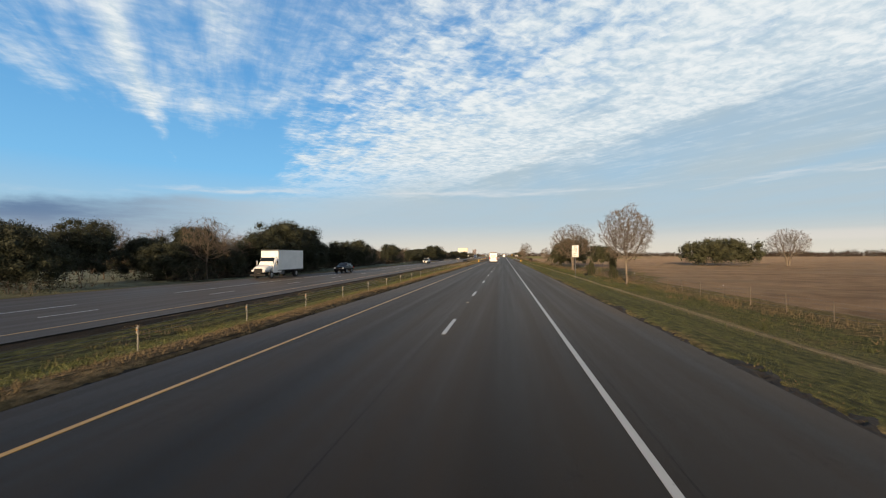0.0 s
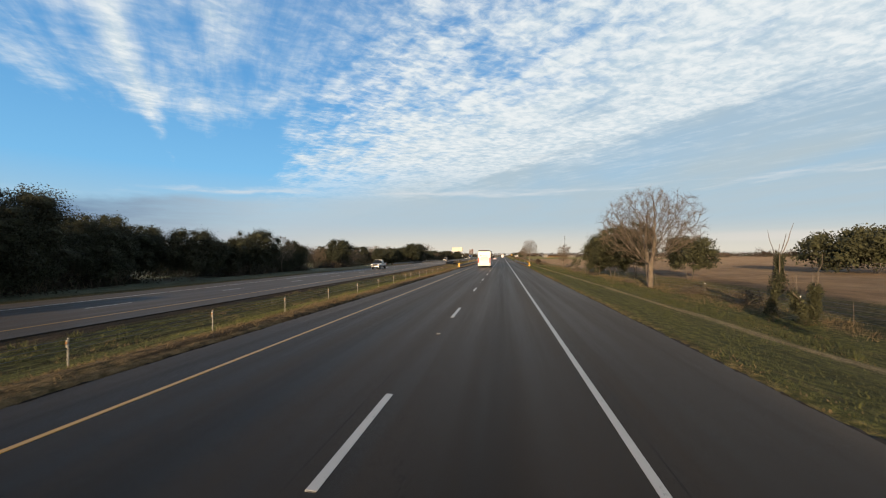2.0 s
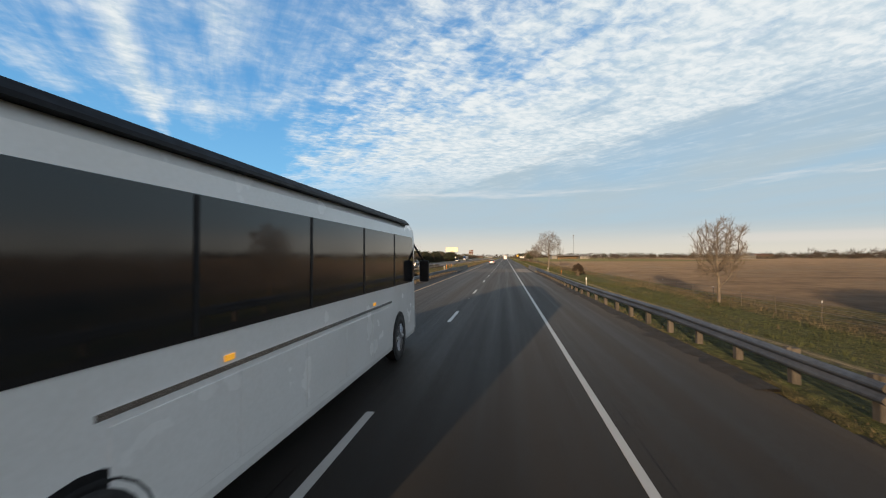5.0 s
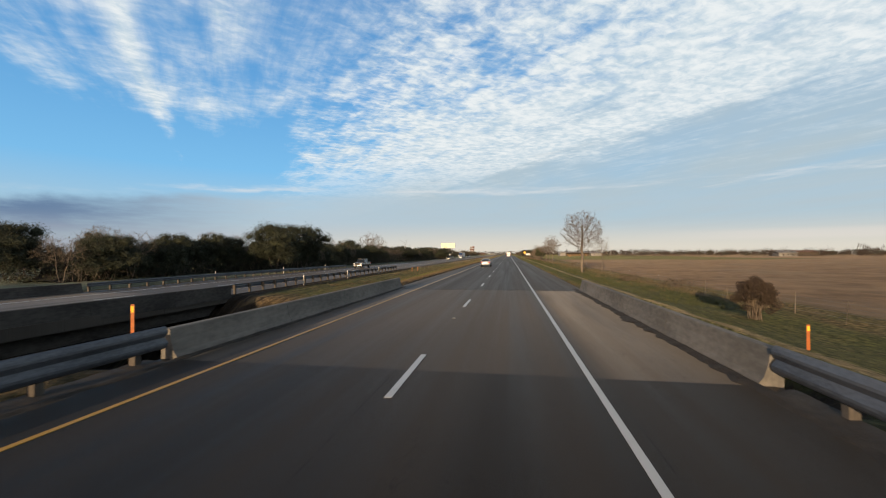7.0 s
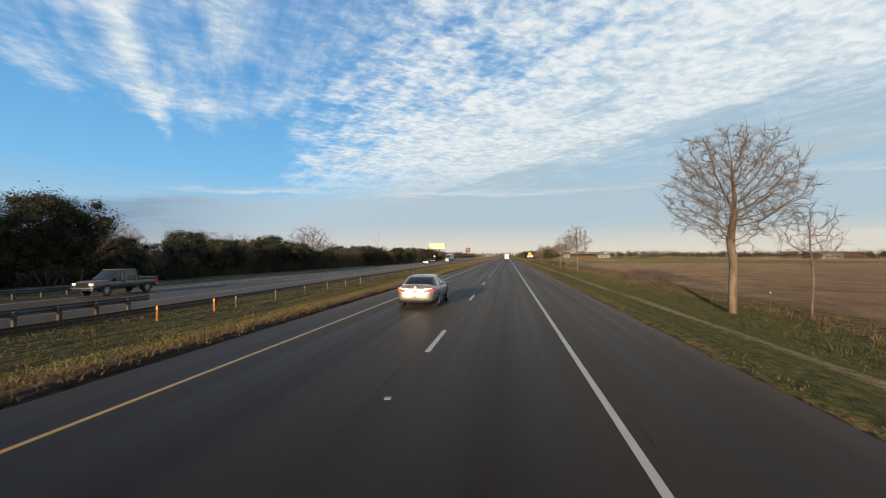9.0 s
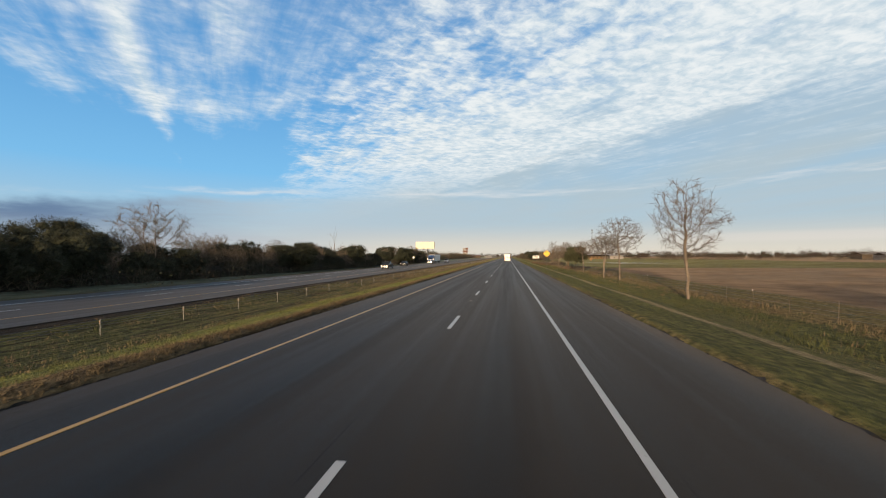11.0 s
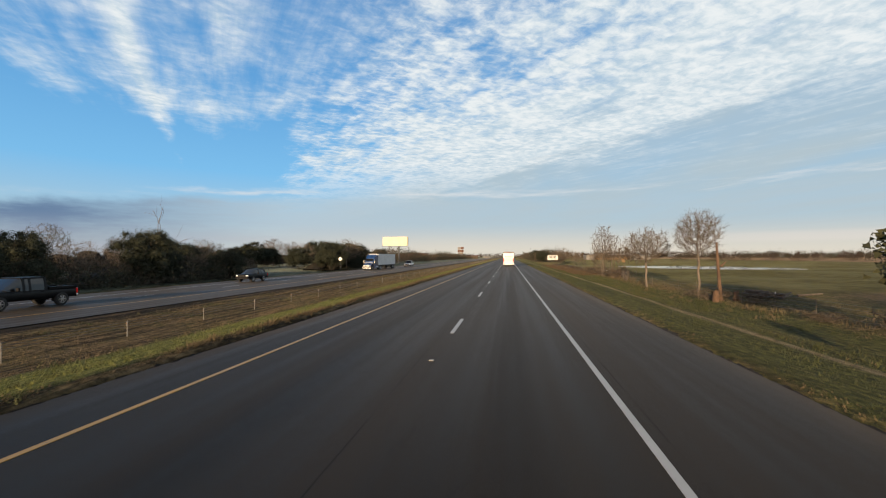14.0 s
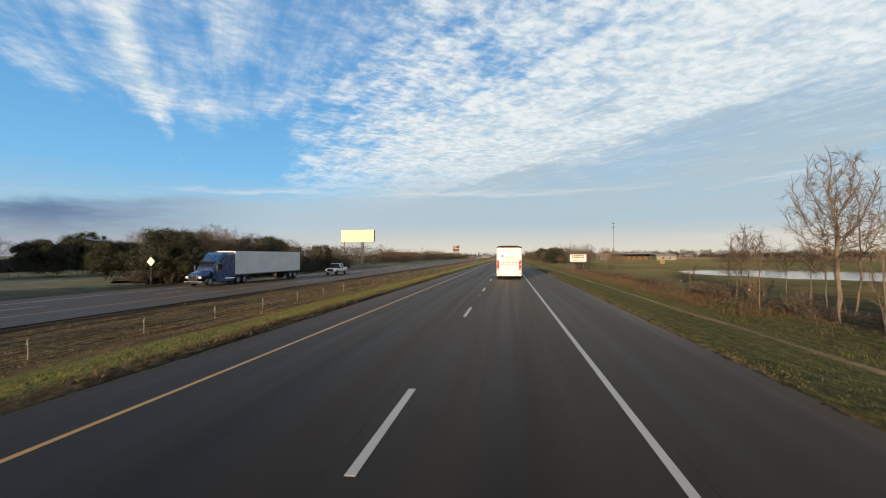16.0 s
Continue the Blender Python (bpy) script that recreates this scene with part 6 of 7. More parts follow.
for k in range(4):
    rim = bmesh.new()
    bmesh.ops.create_cube(rim, size=1.0, matrix=Matrix.Rotation(radians(90 * k), 4, "Y") @ Matrix.LocRotScale((0, -0.0055, 0.435), None, (0.856, 0.003, 0.014)))
    part("border", rim, INK, pl)

gz = land(-43.9, 505)
sg = thing("warning_sign", "pale diamond sign on a post beyond the opposite carriageway", "road sign", at=pose(-43.0, 503.5, gz))
part("post", rod((0, 0.05, -0.5), (0, 0.05, 2.4 - gz), 0.035, sides=8), STEEL, sg)
pl = part("plate", plate(0.80, 0.80, 0.05), SIGNWHITE, sg)
pl.matrix_local = pose(0, 0, 1.75 - gz, 0, 45, 0)
part("symbol", block(-0.03, 0.03, -0.007, -0.0045, -0.25, 0.25), INK, pl).matrix_local = pose(0, 0, 0, 0, -45, 0)

x0, y0 = 16.4, 562.0
gz = land(x0, y0)
sg = thing("notice_board", "white roadside notice board with rows of dark lettering", "sign", at=pose(x0, y0, gz))
for k in (-1.3, 1.3):
    part("post", block(k - 0.07, k + 0.07, 0.0, 0.14, -0.5, 3.1 - gz + 0.2), POSTWOOD, sg)
bd = part("board", block(-1.85, 1.85, -0.05, 0.0, 1.05 - gz, 2.75 - gz, 0.01), SIGNWHITE, sg)
for i, (n, h, z) in enumerate(((6, 0.34, 2.45), (6, 0.30, 2.02), (9, 0.14, 1.65), (8, 0.12, 1.35))):
    for j in range(n):
        w = 2.9 / n
        xx = -1.45 + w * j
        part("lettering_bar", block(xx, xx + w * 0.72, -0.056, -0.051, z - gz - h / 2, z - gz + h / 2), INK, bd)

gz = land(-61.6, 623)
bb = thing("billboard", "large cream billboard on a single steel pole", "billboard", at=pose(-61.6, 622.5, gz, 0, 0, -6))
part("pole", rod((2.0, 0.6, -0.8), (2.0, 0.6, 9.0 - gz), 0.55, 0.5, 14), STEEL, bb)
part("panel", block(-7.3, 7.3, -0.12, 0.12, 8.1 - gz, 13.1 - gz, 0.03), POSTER, bb, "bright cream sheet with faint print")
part("frame", block(-7.4, 7.4, 0.12, 0.9, 8.3 - gz, 12.9 - gz, 0.05), STEEL, bb)
part("catwalk", block(-7.3, 7.3, -0.9, -0.1, 7.7 - gz, 7.78 - gz), STEEL, bb)
for k in range(5):
    part("rail_post", block(-7.0 + 3.5 * k, -6.94 + 3.5 * k, -0.9, -0.84, 7.78 - gz, 8.6 - gz), STEEL, bb)
for k in range(6):
    part("strut", block(-6.6 + 2.6 * k, -6.5 + 2.6 * k, -0.9, 0.12, 7.6 - gz, 7.7 - gz), STEEL, bb)

# ---------------------------------------------------------------- pond, far buildings, mast
ring = [(66 + 26.5 * math.cos(a) * (1 + 0.06 * math.sin(3 * a)), 556 + 32 * math.sin(a) * (1 + 0.05 * math.sin(2 * a + 1)), -1.45) for a in np.arange(0, 6.28, 0.1)]
tagged(new("pond", mesh_of("pond", ring, [tuple(range(len(ring)))], WATER)), "still pale pond in the pasture", "pond", kind="structure")


def shed(x, y, w, d, h, roof, wall, label, open_front=False, turn=0.0, rise=1.4, bays=0):
    s = thing("shed", label, "building", at=pose(x, y, land(x, y), 0, 0, turn))
    if open_front:
        part("back_wall", block(-w / 2, w / 2, d - 0.2, d, -0.6, h), wall, s)
        for k in (-1, 1):
            part("side_wall", block(k * w / 2 - (0.2 if k > 0 else 4.0), k * w / 2 + (4.0 if k < 0 else 0.2), 0.0, d - 0.2, -0.6, h), TIN, s)
        for k in range(bays):
            xx = -w / 2 + w * (k + 1) / (bays + 1)
            part("post", block(xx - 0.12, xx + 0.12, 0.05, 0.3, -0.5, h), TIMBER, s)
    else:
        part("wall", block(-w / 2, w / 2, 0, d, -0.6, h), wall, s)
        for k in range(bays):
            xx = -w / 2 + w * (k + 1) / (bays + 1)
            fr = part("window", block(xx - 0.6, xx + 0.6, -0.04, 0.02, 1.0, 2.2), TIN, s)
            part("pane", block(xx - 0.5, xx + 0.5, -0.05, -0.04, 1.1, 2.1), GLASS, fr)
    pr = [(-0.6, h), (d / 2, h + rise), (d + 0.6, h), (d + 0.6, h + 0.12), (d / 2, h + rise + 0.14), (-0.6, h + 0.12)]
    part("roof", extrude_profile(pr, -w / 2 - 0.5, w / 2 + 0.5, "x"), roof, s)
    return s


shed(95, 803, 40, 10, 4.6, TIN, TIMBER, "long open-fronted hay shed with a pale roof", True, 8, 1.0, 7)
for i in range(15):
    x, y = 79 + 2.1 * i, 803.5 + 0.3 * i
    hb = thing("hay_bale", "round straw-coloured hay bale stored in a shed", "hay bale", "bales in the shed", at=pose(x, y + 2.0, land(x, y) + 0.75))
    part("bale", rod((-0.6, 0, 0), (0.6, 0, 0), 0.78, sides=16), HAY, hb)
    if i % 2:
        hb = thing("hay_bale", "round hay bale stacked on others in a shed", "hay bale", "bales in the shed", at=pose(x + 1.0, y + 2.0, land(x, y) + 2.05))
        part("bale", rod((-0.6, 0, 0), (0.6, 0, 0), 0.78, sides=16), HAY, hb)
hb = thing("hay_bale", "rust-brown round bale alone in the pasture", "hay bale", at=pose(62, 640, land(62, 640) + 0.85, 0, 0, 70))
part("bale", rod((-0.7, 0, 0), (0.7, 0, 0), 0.95, sides=18), HAY, hb)

mast = thing("lattice_mast", "tall thin lattice radio mast", "mast", at=pose(146, 1070, 0))
for k in range(3):
    a = k * 2.094
    part("leg", rod((0.9 * math.cos(a), 0.9 * math.sin(a), -1), (0.35 * math.cos(a), 0.35 * math.sin(a), 49), 0.10, 0.07, 5), STEEL, mast)
for i in range(22):
    z = 1 + 2.15 * i
    r = 0.9 - 0.55 * z / 49
    for k in range(3):
        a, c = k * 2.094, (k + 1) * 2.094
        part("lattice_bar", rod((r * math.cos(a), r * math.sin(a), z), (r * math.cos(c), r * math.sin(c), z + 2.1), 0.05, sides=4), STEEL, mast)
for z in (42, 47):
    part("antenna_ring", block(-1.6, 1.6, -0.2, 0.2, z, z + 1.4), STEEL, mast)

shed(305, 705, 34, 12, 4.0, TIN, TIMBER, "low farmhouse with a pale roof across the field", bays=4, rise=2.0)
shed(262, 640, 16, 10, 3.4, TIN, TIN, "small white farm building by distant trees", bays=3, rise=1.6)
shed(285, 652, 20, 10, 3.8, RUST, TIMBER, "brown farm shed by distant trees", bays=2, rise=1.8)
shed(120, 800, 14, 8, 3.2, TIN, TIN, "small pale farm shed", bays=2)
shed(-122, 905, 42, 16, 6.5, RUST, RUST, "long rust-red warehouse beside the road ahead", bays=6, rise=1.2)
shed(-84, 960, 22, 14, 4.5, TIN, TIMBER, "pale low commercial building beside the road ahead", bays=5, rise=0.8)
shed(-62, 1085, 24, 12, 4.0, RUST, TIMBER, "low brick-and-tin store beside the road ahead", bays=5)
shed(-36, 1120, 10, 8, 3.0, TIN, TIN, "small white building beside the road ahead", bays=3)
py = thing("pylon_sign", "tall roadside pylon sign with red and white panels", "sign", at=pose(-74, 1050, -1.0))
for k in (-2.6, 2.6):
    part("leg", block(k - 0.35, k + 0.35, -0.4, 0.4, -0.5, 14), STEEL, py)
for i, (a, b, z0, z1, m) in enumerate(((-5, -0.4, 14, 17.5, TIN), (0.0, 4.6, 14.5, 18, RUST), (-5, 4.5, 10, 13.4, RUST), (-4, 4, 6.5, 9.4, TIN))):
    part("panel", block(a, b, -0.4, 0.4, z0, z1, 0.05), m, py)


def utility_pole(x, y, tall):
    p = thing("utility_pole", "weathered wooden utility pole with a crossarm", "utility pole", "poles beside the road ahead", at=pose(x, y, land(x, y)))
    part("pole", rod((0, 0, -0.6), (0, 0, tall), 0.16, 0.11, 8), POSTWOOD, p)
    part("crossarm", block(-1.2, 1.2, -0.07, 0.07, tall - 0.9, tall - 0.75), POSTWOOD, p)


for x, y, h in ((-62, 655, 10), (-63, 760, 10), (-64, 865, 10), (-58, 600, 9.5)):
    utility_pole(x, y, h)


# ---------------------------------------------------------------- vehicles
def wheel(parent, x, y, r, w, side, rim=ALLOY, spokes=7, name="wheel"):
    """A wheel with its tyre; side: +1 where its outer face looks to +x."""
    wh = part(name, rod((x - side * w * 0.45, y, r), (x + side * w * 0.36, y, r), r * 0.55, sides=20), BLACK, parent)
    b = bmesh.new()
    prof = [(r * 0.62, -w / 2), (r * 0.93, -w / 2), (r, -w * 0.36), (r, w * 0.36), (r * 0.93, w / 2), (r * 0.62, w / 2)]
    n = 28
    rings = [[b.verts.new((x + o, y + q * math.cos(6.2832 * i / n), r + q * math.sin(6.2832 * i / n))) for q, o in prof] for i in range(n)]
    for i in range(n):
        for j in range(len(prof)):
            k = (j + 1) % len(prof)
            b.faces.new((rings[i][j], rings[i][k], rings[(i + 1) % n][k], rings[(i + 1) % n][j]))
    part("tyre", b, RUBBER, wh, smooth=True)
    b = bmesh.new()
    xo = x + side * w * 0.42
    for i in range(spokes):
        a = 6.2832 * i / spokes
        rod((xo, y, r), (xo, y + r * 0.63 * math.cos(a), r + r * 0.63 * math.sin(a)), r * 0.11, r * 0.075, 6, b)
    rod((xo - 0.02, y, r), (xo + side * 0.03, y, r), r * 0.17, sides=12, bm=b)
    n = 24
    ringp = []
    for i in range(n):
        a = 6.2832 * i / n
        ringp.append([b.verts.new((xo + o, y + q * math.cos(a), r + q * math.sin(a))) for q, o in ((r * 0.57, 0.02), (r * 0.64, 0.02), (r * 0.64, -0.02), (r * 0.57, -0.02))])
    for i in range(n):
        for j in range(4):
            b.faces.new((ringp[i][j], ringp[i][(j + 1) % 4], ringp[(i + 1) % n][(j + 1) % 4], ringp[(i + 1) % n][j]))
    part("rim", b, rim, wh)
    return wh


def soft(ob, levels=2):
    s = ob.modifiers.new("soft", "SUBSURF")
    s.levels = s.render_levels = levels
    ob.data.polygons.foreach_set("use_smooth", [True] * len(ob.data.polygons))
    return ob


def hull(stations, round_=0.12):
    """A car's skin: stations of (y, half width, sill height, shoulder height, top height)."""
    rings = []
    for y, w, z0, zs, zt in stations:
        rings.append([(0, y, z0), (w * 0.55, y, z0), (w * 0.93, y, z0 + 0.02), (w, y, z0 + (zs - z0) * 0.35), (w, y, z0 + (zs - z0) * 0.72), (w * 0.955, y, zs), (w * 0.72, y, zt), (0, y, zt + 0.012),
                      (-w * 0.72, y, zt), (-w * 0.955, y, zs), (-w, y, z0 + (zs - z0) * 0.72), (-w, y, z0 + (zs - z0) * 0.35), (-w * 0.93, y, z0 + 0.02), (-w * 0.55, y, z0)])
    return loft(rings)


def cabin(stations):
    """Glasshouse and roof: stations of (y, half width at the belt, belt height, half width at the roof, roof height)."""
    rings = []
    for y, wb, zb_, wr, zr in stations:
        rings.append([(0, y, zb_ - 0.05), (wb, y, zb_ - 0.05), (wb, y, zb_), ((wb + wr) / 2 + 0.015, y, (zb_ + zr) / 2), (wr, y, zr - 0.03), (wr * 0.75, y, zr), (0, y, zr + 0.015),
                      (-wr * 0.75, y, zr), (-wr, y, zr - 0.03), (-(wb + wr) / 2 - 0.015, y, (zb_ + zr) / 2), (-wb, y, zb_), (-wb, y, zb_ - 0.05)])
    return loft(rings)


def arch(parent, x, y, r, side, mat=BLACK):
    """A black band for the shaded gap of a wheel arch, standing a little proud of the flank."""
    b = bmesh.new()
    n = 14
    a0, a1 = radians(-12), radians(192)
    rows = []
    for i in range(n + 1):
        a = a0 + (a1 - a0) * i / n
        rows.append([b.verts.new((x + side * o, y + q * math.cos(a), r * 0.93 + q * math.sin(a))) for q, o in ((r * 0.98, 0.004), (r * 1.14, 0.012), (r * 1.14, -0.30), (r * 0.98, -0.30))])
    for p, q in zip(rows, rows[1:]):
        for j in range(4):
            b.faces.new((p[j], p[(j + 1) % 4], q[(j + 1) % 4], q[j]))
    part("wheel_arch", b, mat, parent, smooth=True)


def bar(parent, name, mat, x0, x1, y0, y1, z0, z1, bevel=0.0, label=""):
    return part(name, block(x0, x1, y0, y1, z0, z1, bevel), mat, parent, label)


def bus(label, at):
    """Origin at the middle of the rear, at road level; the bus points to +y."""
    v = thing("coach_bus", label, "bus", "white coaches", at=at)
    W, L, Z0, Z1 = 1.30, 13.7, 0.34, 3.46
    ring = [(-W + 0.02, Z0), (W - 0.02, Z0), (W, Z0 + 0.10), (W, 2.9), (W - 0.03, 3.18), (W - 0.14, 3.36), (W - 0.45, 3.45), (0, Z1), (-W + 0.45, 3.45), (-W + 0.14, 3.36), (-W + 0.03, 3.18), (-W, 2.9), (-W, Z0 + 0.10)]
    rings = []
    for y, sx, cut in ((0.0, 0.955, 0.0), (0.05, 0.985, 0.0), (0.16, 1.0, 0.0), (L - 0.5, 1.0, 0.0), (L - 0.12, 0.97, 0.0), (L, 0.90, 0.0)):
        rings.append([(x * sx, y - 0.05 * max(0, (1.2 - z)) * (y < 0.2) + 0.075 * max(0, z - 1.2) * (y < 0.2) * 0.5 - (0.22 * max(0, z - 1.4) if y > L - 0.2 else 0), z) for x, z in ring])
    body = part("body", loft(rings), WHITE, v)
    # roof cap with its row of red lamps
    cap = [[(x * 1.012, y, z) for x, z in ((-W, 3.29), (-W + 0.02, 3.33), (-W + 0.12, 3.42), (-W + 0.45, 3.50), (0, 3.52), (W - 0.45, 3.50), (W - 0.12, 3.42), (W - 0.02, 3.33), (W, 3.29), (W - 0.3, 3.29), (-W + 0.3, 3.29))] for y in (0.035, 0.5, 9.0, 12.6)]
    part("roof_cap", loft(cap), BLACK, v, "dark roof edge")
    for x in (-0.98, -0.25, 0.0, 0.25, 0.98):
        bar(v, "marker_lamp", RED, x - 0.07, x + 0.07, -0.01, 0.06, 3.32, 3.37, 0.008)
    # flanks: dark glass bands, split by slim posts, and luggage doors
    for s in (-1, 1):
        band = part("window_band", extrude_profile([(0.95, 1.78), (12.9, 1.78), (13.2, 1.95), (12.9, 2.98), (0.42, 2.98), (0.62, 2.3)], s * 1.296, s * 1.312, "x"), GLASS, v, "dark tinted side windows")
        for k in range(1, 6):
            bar(band, "pillar", BLACK, min(s * 1.311, s * 1.318), max(s * 1.311, s * 1.318), 0.8 + 2.05 * k, 0.86 + 2.05 * k, 1.8, 2.97)
        for k in range(5):
            y = 4.2 + 1.35 * k
            bar(v, "luggage_door", WHITE, min(s * 1.296, s * 1.306), max(s * 1.296, s * 1.306), y, y + 1.31, 0.52, 1.36, 0.006)
        bar(v, "skirt_trim", CHROME, min(s * 1.297, s * 1.308), max(s * 1.297, s * 1.308), 4.1, 10.9, 1.42, 1.47)
        for y in (2.35, 5.3, 9.6):
            bar(v, "side_marker", AMBER, min(s * 1.300, s * 1.316), max(s * 1.300, s * 1.316), y, y + 0.14, 1.50, 1.56, 0.006)
        for z in (0.95, 1.15):
            bar(v, "side_vent", BLACK, min(s * 1.297, s * 1.308), max(s * 1.297, s * 1.308), 0.75, 0.95, z - 0.16, z - 0.03)
        for y in (2.75, 4.0 - 0.05 + 0.05, 11.6):
            r = 0.52
            arch(v, s * 1.296, y, r, s)
            # flat black disc on the flank for the shade within the wheel well
            part("wheel_well_shade", rod((s * 1.285, y, r + 0.03), (s * 1.304, y, r + 0.03), r * 1.13, sides=24), BLACK, v)
            wheel(v, s * 1.172, y, r, 0.29, s, ALLOY, 10)
        m = part("mirror", block(s * 1.55 - 0.13, s * 1.55 + 0.13, 13.35, 13.5, 1.75, 2.35, 0.04), BLACK, v)
        part("mirror_arm", rod((s * 1.22, 13.2, 2.9), (s * 1.55, 13.42, 2.3), 0.03, sides=8), BLACK, m)
    part("windscreen", loft([[(-1.12, 13.62, 1.2), (1.12, 13.62, 1.2), (1.05, 13.30, 2.95), (-1.05, 13.30, 2.95)], [(-1.12, 13.70, 1.2), (1.12, 13.70, 1.2), (1.05, 13.36, 2.95), (-1.05, 13.36, 2.95)]]), GLASS, v)
    # the rear
    bar(v, "rear_bumper", WHITE, -1.25, 1.25, -0.13, 0.02, 0.36, 0.80, 0.03)
    # solid black bar in place of the shaded gap under the bumper
    bar(v, "exhaust_gap_shade", BLACK, -0.95, 0.85, -0.10, 0.5, 0.24, 0.37, 0.02)
    for x in (-0.7, -0.55):
        part("exhaust_pipe", rod((x, -0.12, 0.29), (x, 0.4, 0.31), 0.05, sides=10), STEEL, v)
    door = bar(v, "engine_door", WHITE, -0.93, 0.93, -0.075, 0.0, 0.86, 1.98, 0.02)
    bar(door, "door_step", GREYINK, -0.55, 0.5, -0.082, -0.07, 1.20, 1.212)
    bar(door, "upper_lip", BLACK, -0.72, 0.72, -0.06, 0.0, 2.02, 2.05)
    for s in (-1, 1):
        lamp = part("tail_lamp", extrude_profile([(s * 1.00, 0.98), (s * 1.00, 1.78), (s * 1.08, 1.98), (s * 1.24, 2.02), (s * 1.245, 1.0), (s * 1.12, 0.9)], -0.045, 0.05), RED, v)
        for z, m in ((1.10, LENS), (1.32, RED), (1.55, LENS if s > 0 else RED), (1.76, RED)):
            part("lamp_lens", rod((s * 1.13, -0.06, z), (s * 1.13, -0.04, z), 0.075, sides=14), m, lamp)
        # no lamp behind these reflectors, their glow is in the material
        bar(v, "bumper_reflector", RED, s * 1.1 - 0.13, s * 1.1 + 0.13, -0.145, -0.12, 0.60, 0.65, 0.006)
        # black block on the bumper, painted as a shaded recess
        bar(v, "tow_recess_shade", BLACK, s * 0.95 - 0.07, s * 0.95 + 0.07, -0.135, -0.12, 0.42, 0.50)
    grille = bar(v, "louvre", GOLDVINYL, -0.42, 0.92, -0.012, 0.02, 2.30, 2.37, 0.005, "slim bronze louvre")
    bar(v, "upper_slot", BLACK, -0.42, 0.55, 0.005, 0.05, 3.16, 3.185)
    # emblem as plain shapes, and bars where the lettering stands
    em = part("emblem", rod((-0.68, -0.005, 2.42), (-0.68, 0.03, 2.42), 0.13, sides=6), GREYINK, v)
    bar(em, "emblem_band", GREYINK, -0.84, -0.52, -0.009, 0.01, 2.41, 2.45)
    for j in range(12):
        if j not in (3, 7):
            bar(v, "lettering_bar", GREYINK, -0.76 + 0.133 * j, -0.76 + 0.133 * j + 0.10, -0.080, -0.0745, 1.70, 1.82)
    for j in range(21):
        if j != 3 and j != 17:
            bar(v, "lettering_bar", GREYINK, -0.88 + 0.086 * j, -0.88 + 0.086 * j + 0.06, -0.080, -0.0745, 1.47, 1.56)
    pl_ = bar(v, "number_plate", SIGNWHITE, -0.18, 0.14, -0.09, -0.07, 0.98, 1.14, 0.004)
    for j in range(5):
        bar(pl_, "plate_bar", GREYINK, -0.15 + 0.055 * j, -0.15 + 0.055 * j + 0.035, -0.094, -0.0895, 1.03, 1.10)
    return v


coach = bus("white coach bus with red rear lamps in the median lane", pose(-3.55, 141.7, 0.0))
tagged(copy_thing(coach, pose(0.0, 503.0, 0.0)), "white coach bus with red rear lamps beside the white edge line")


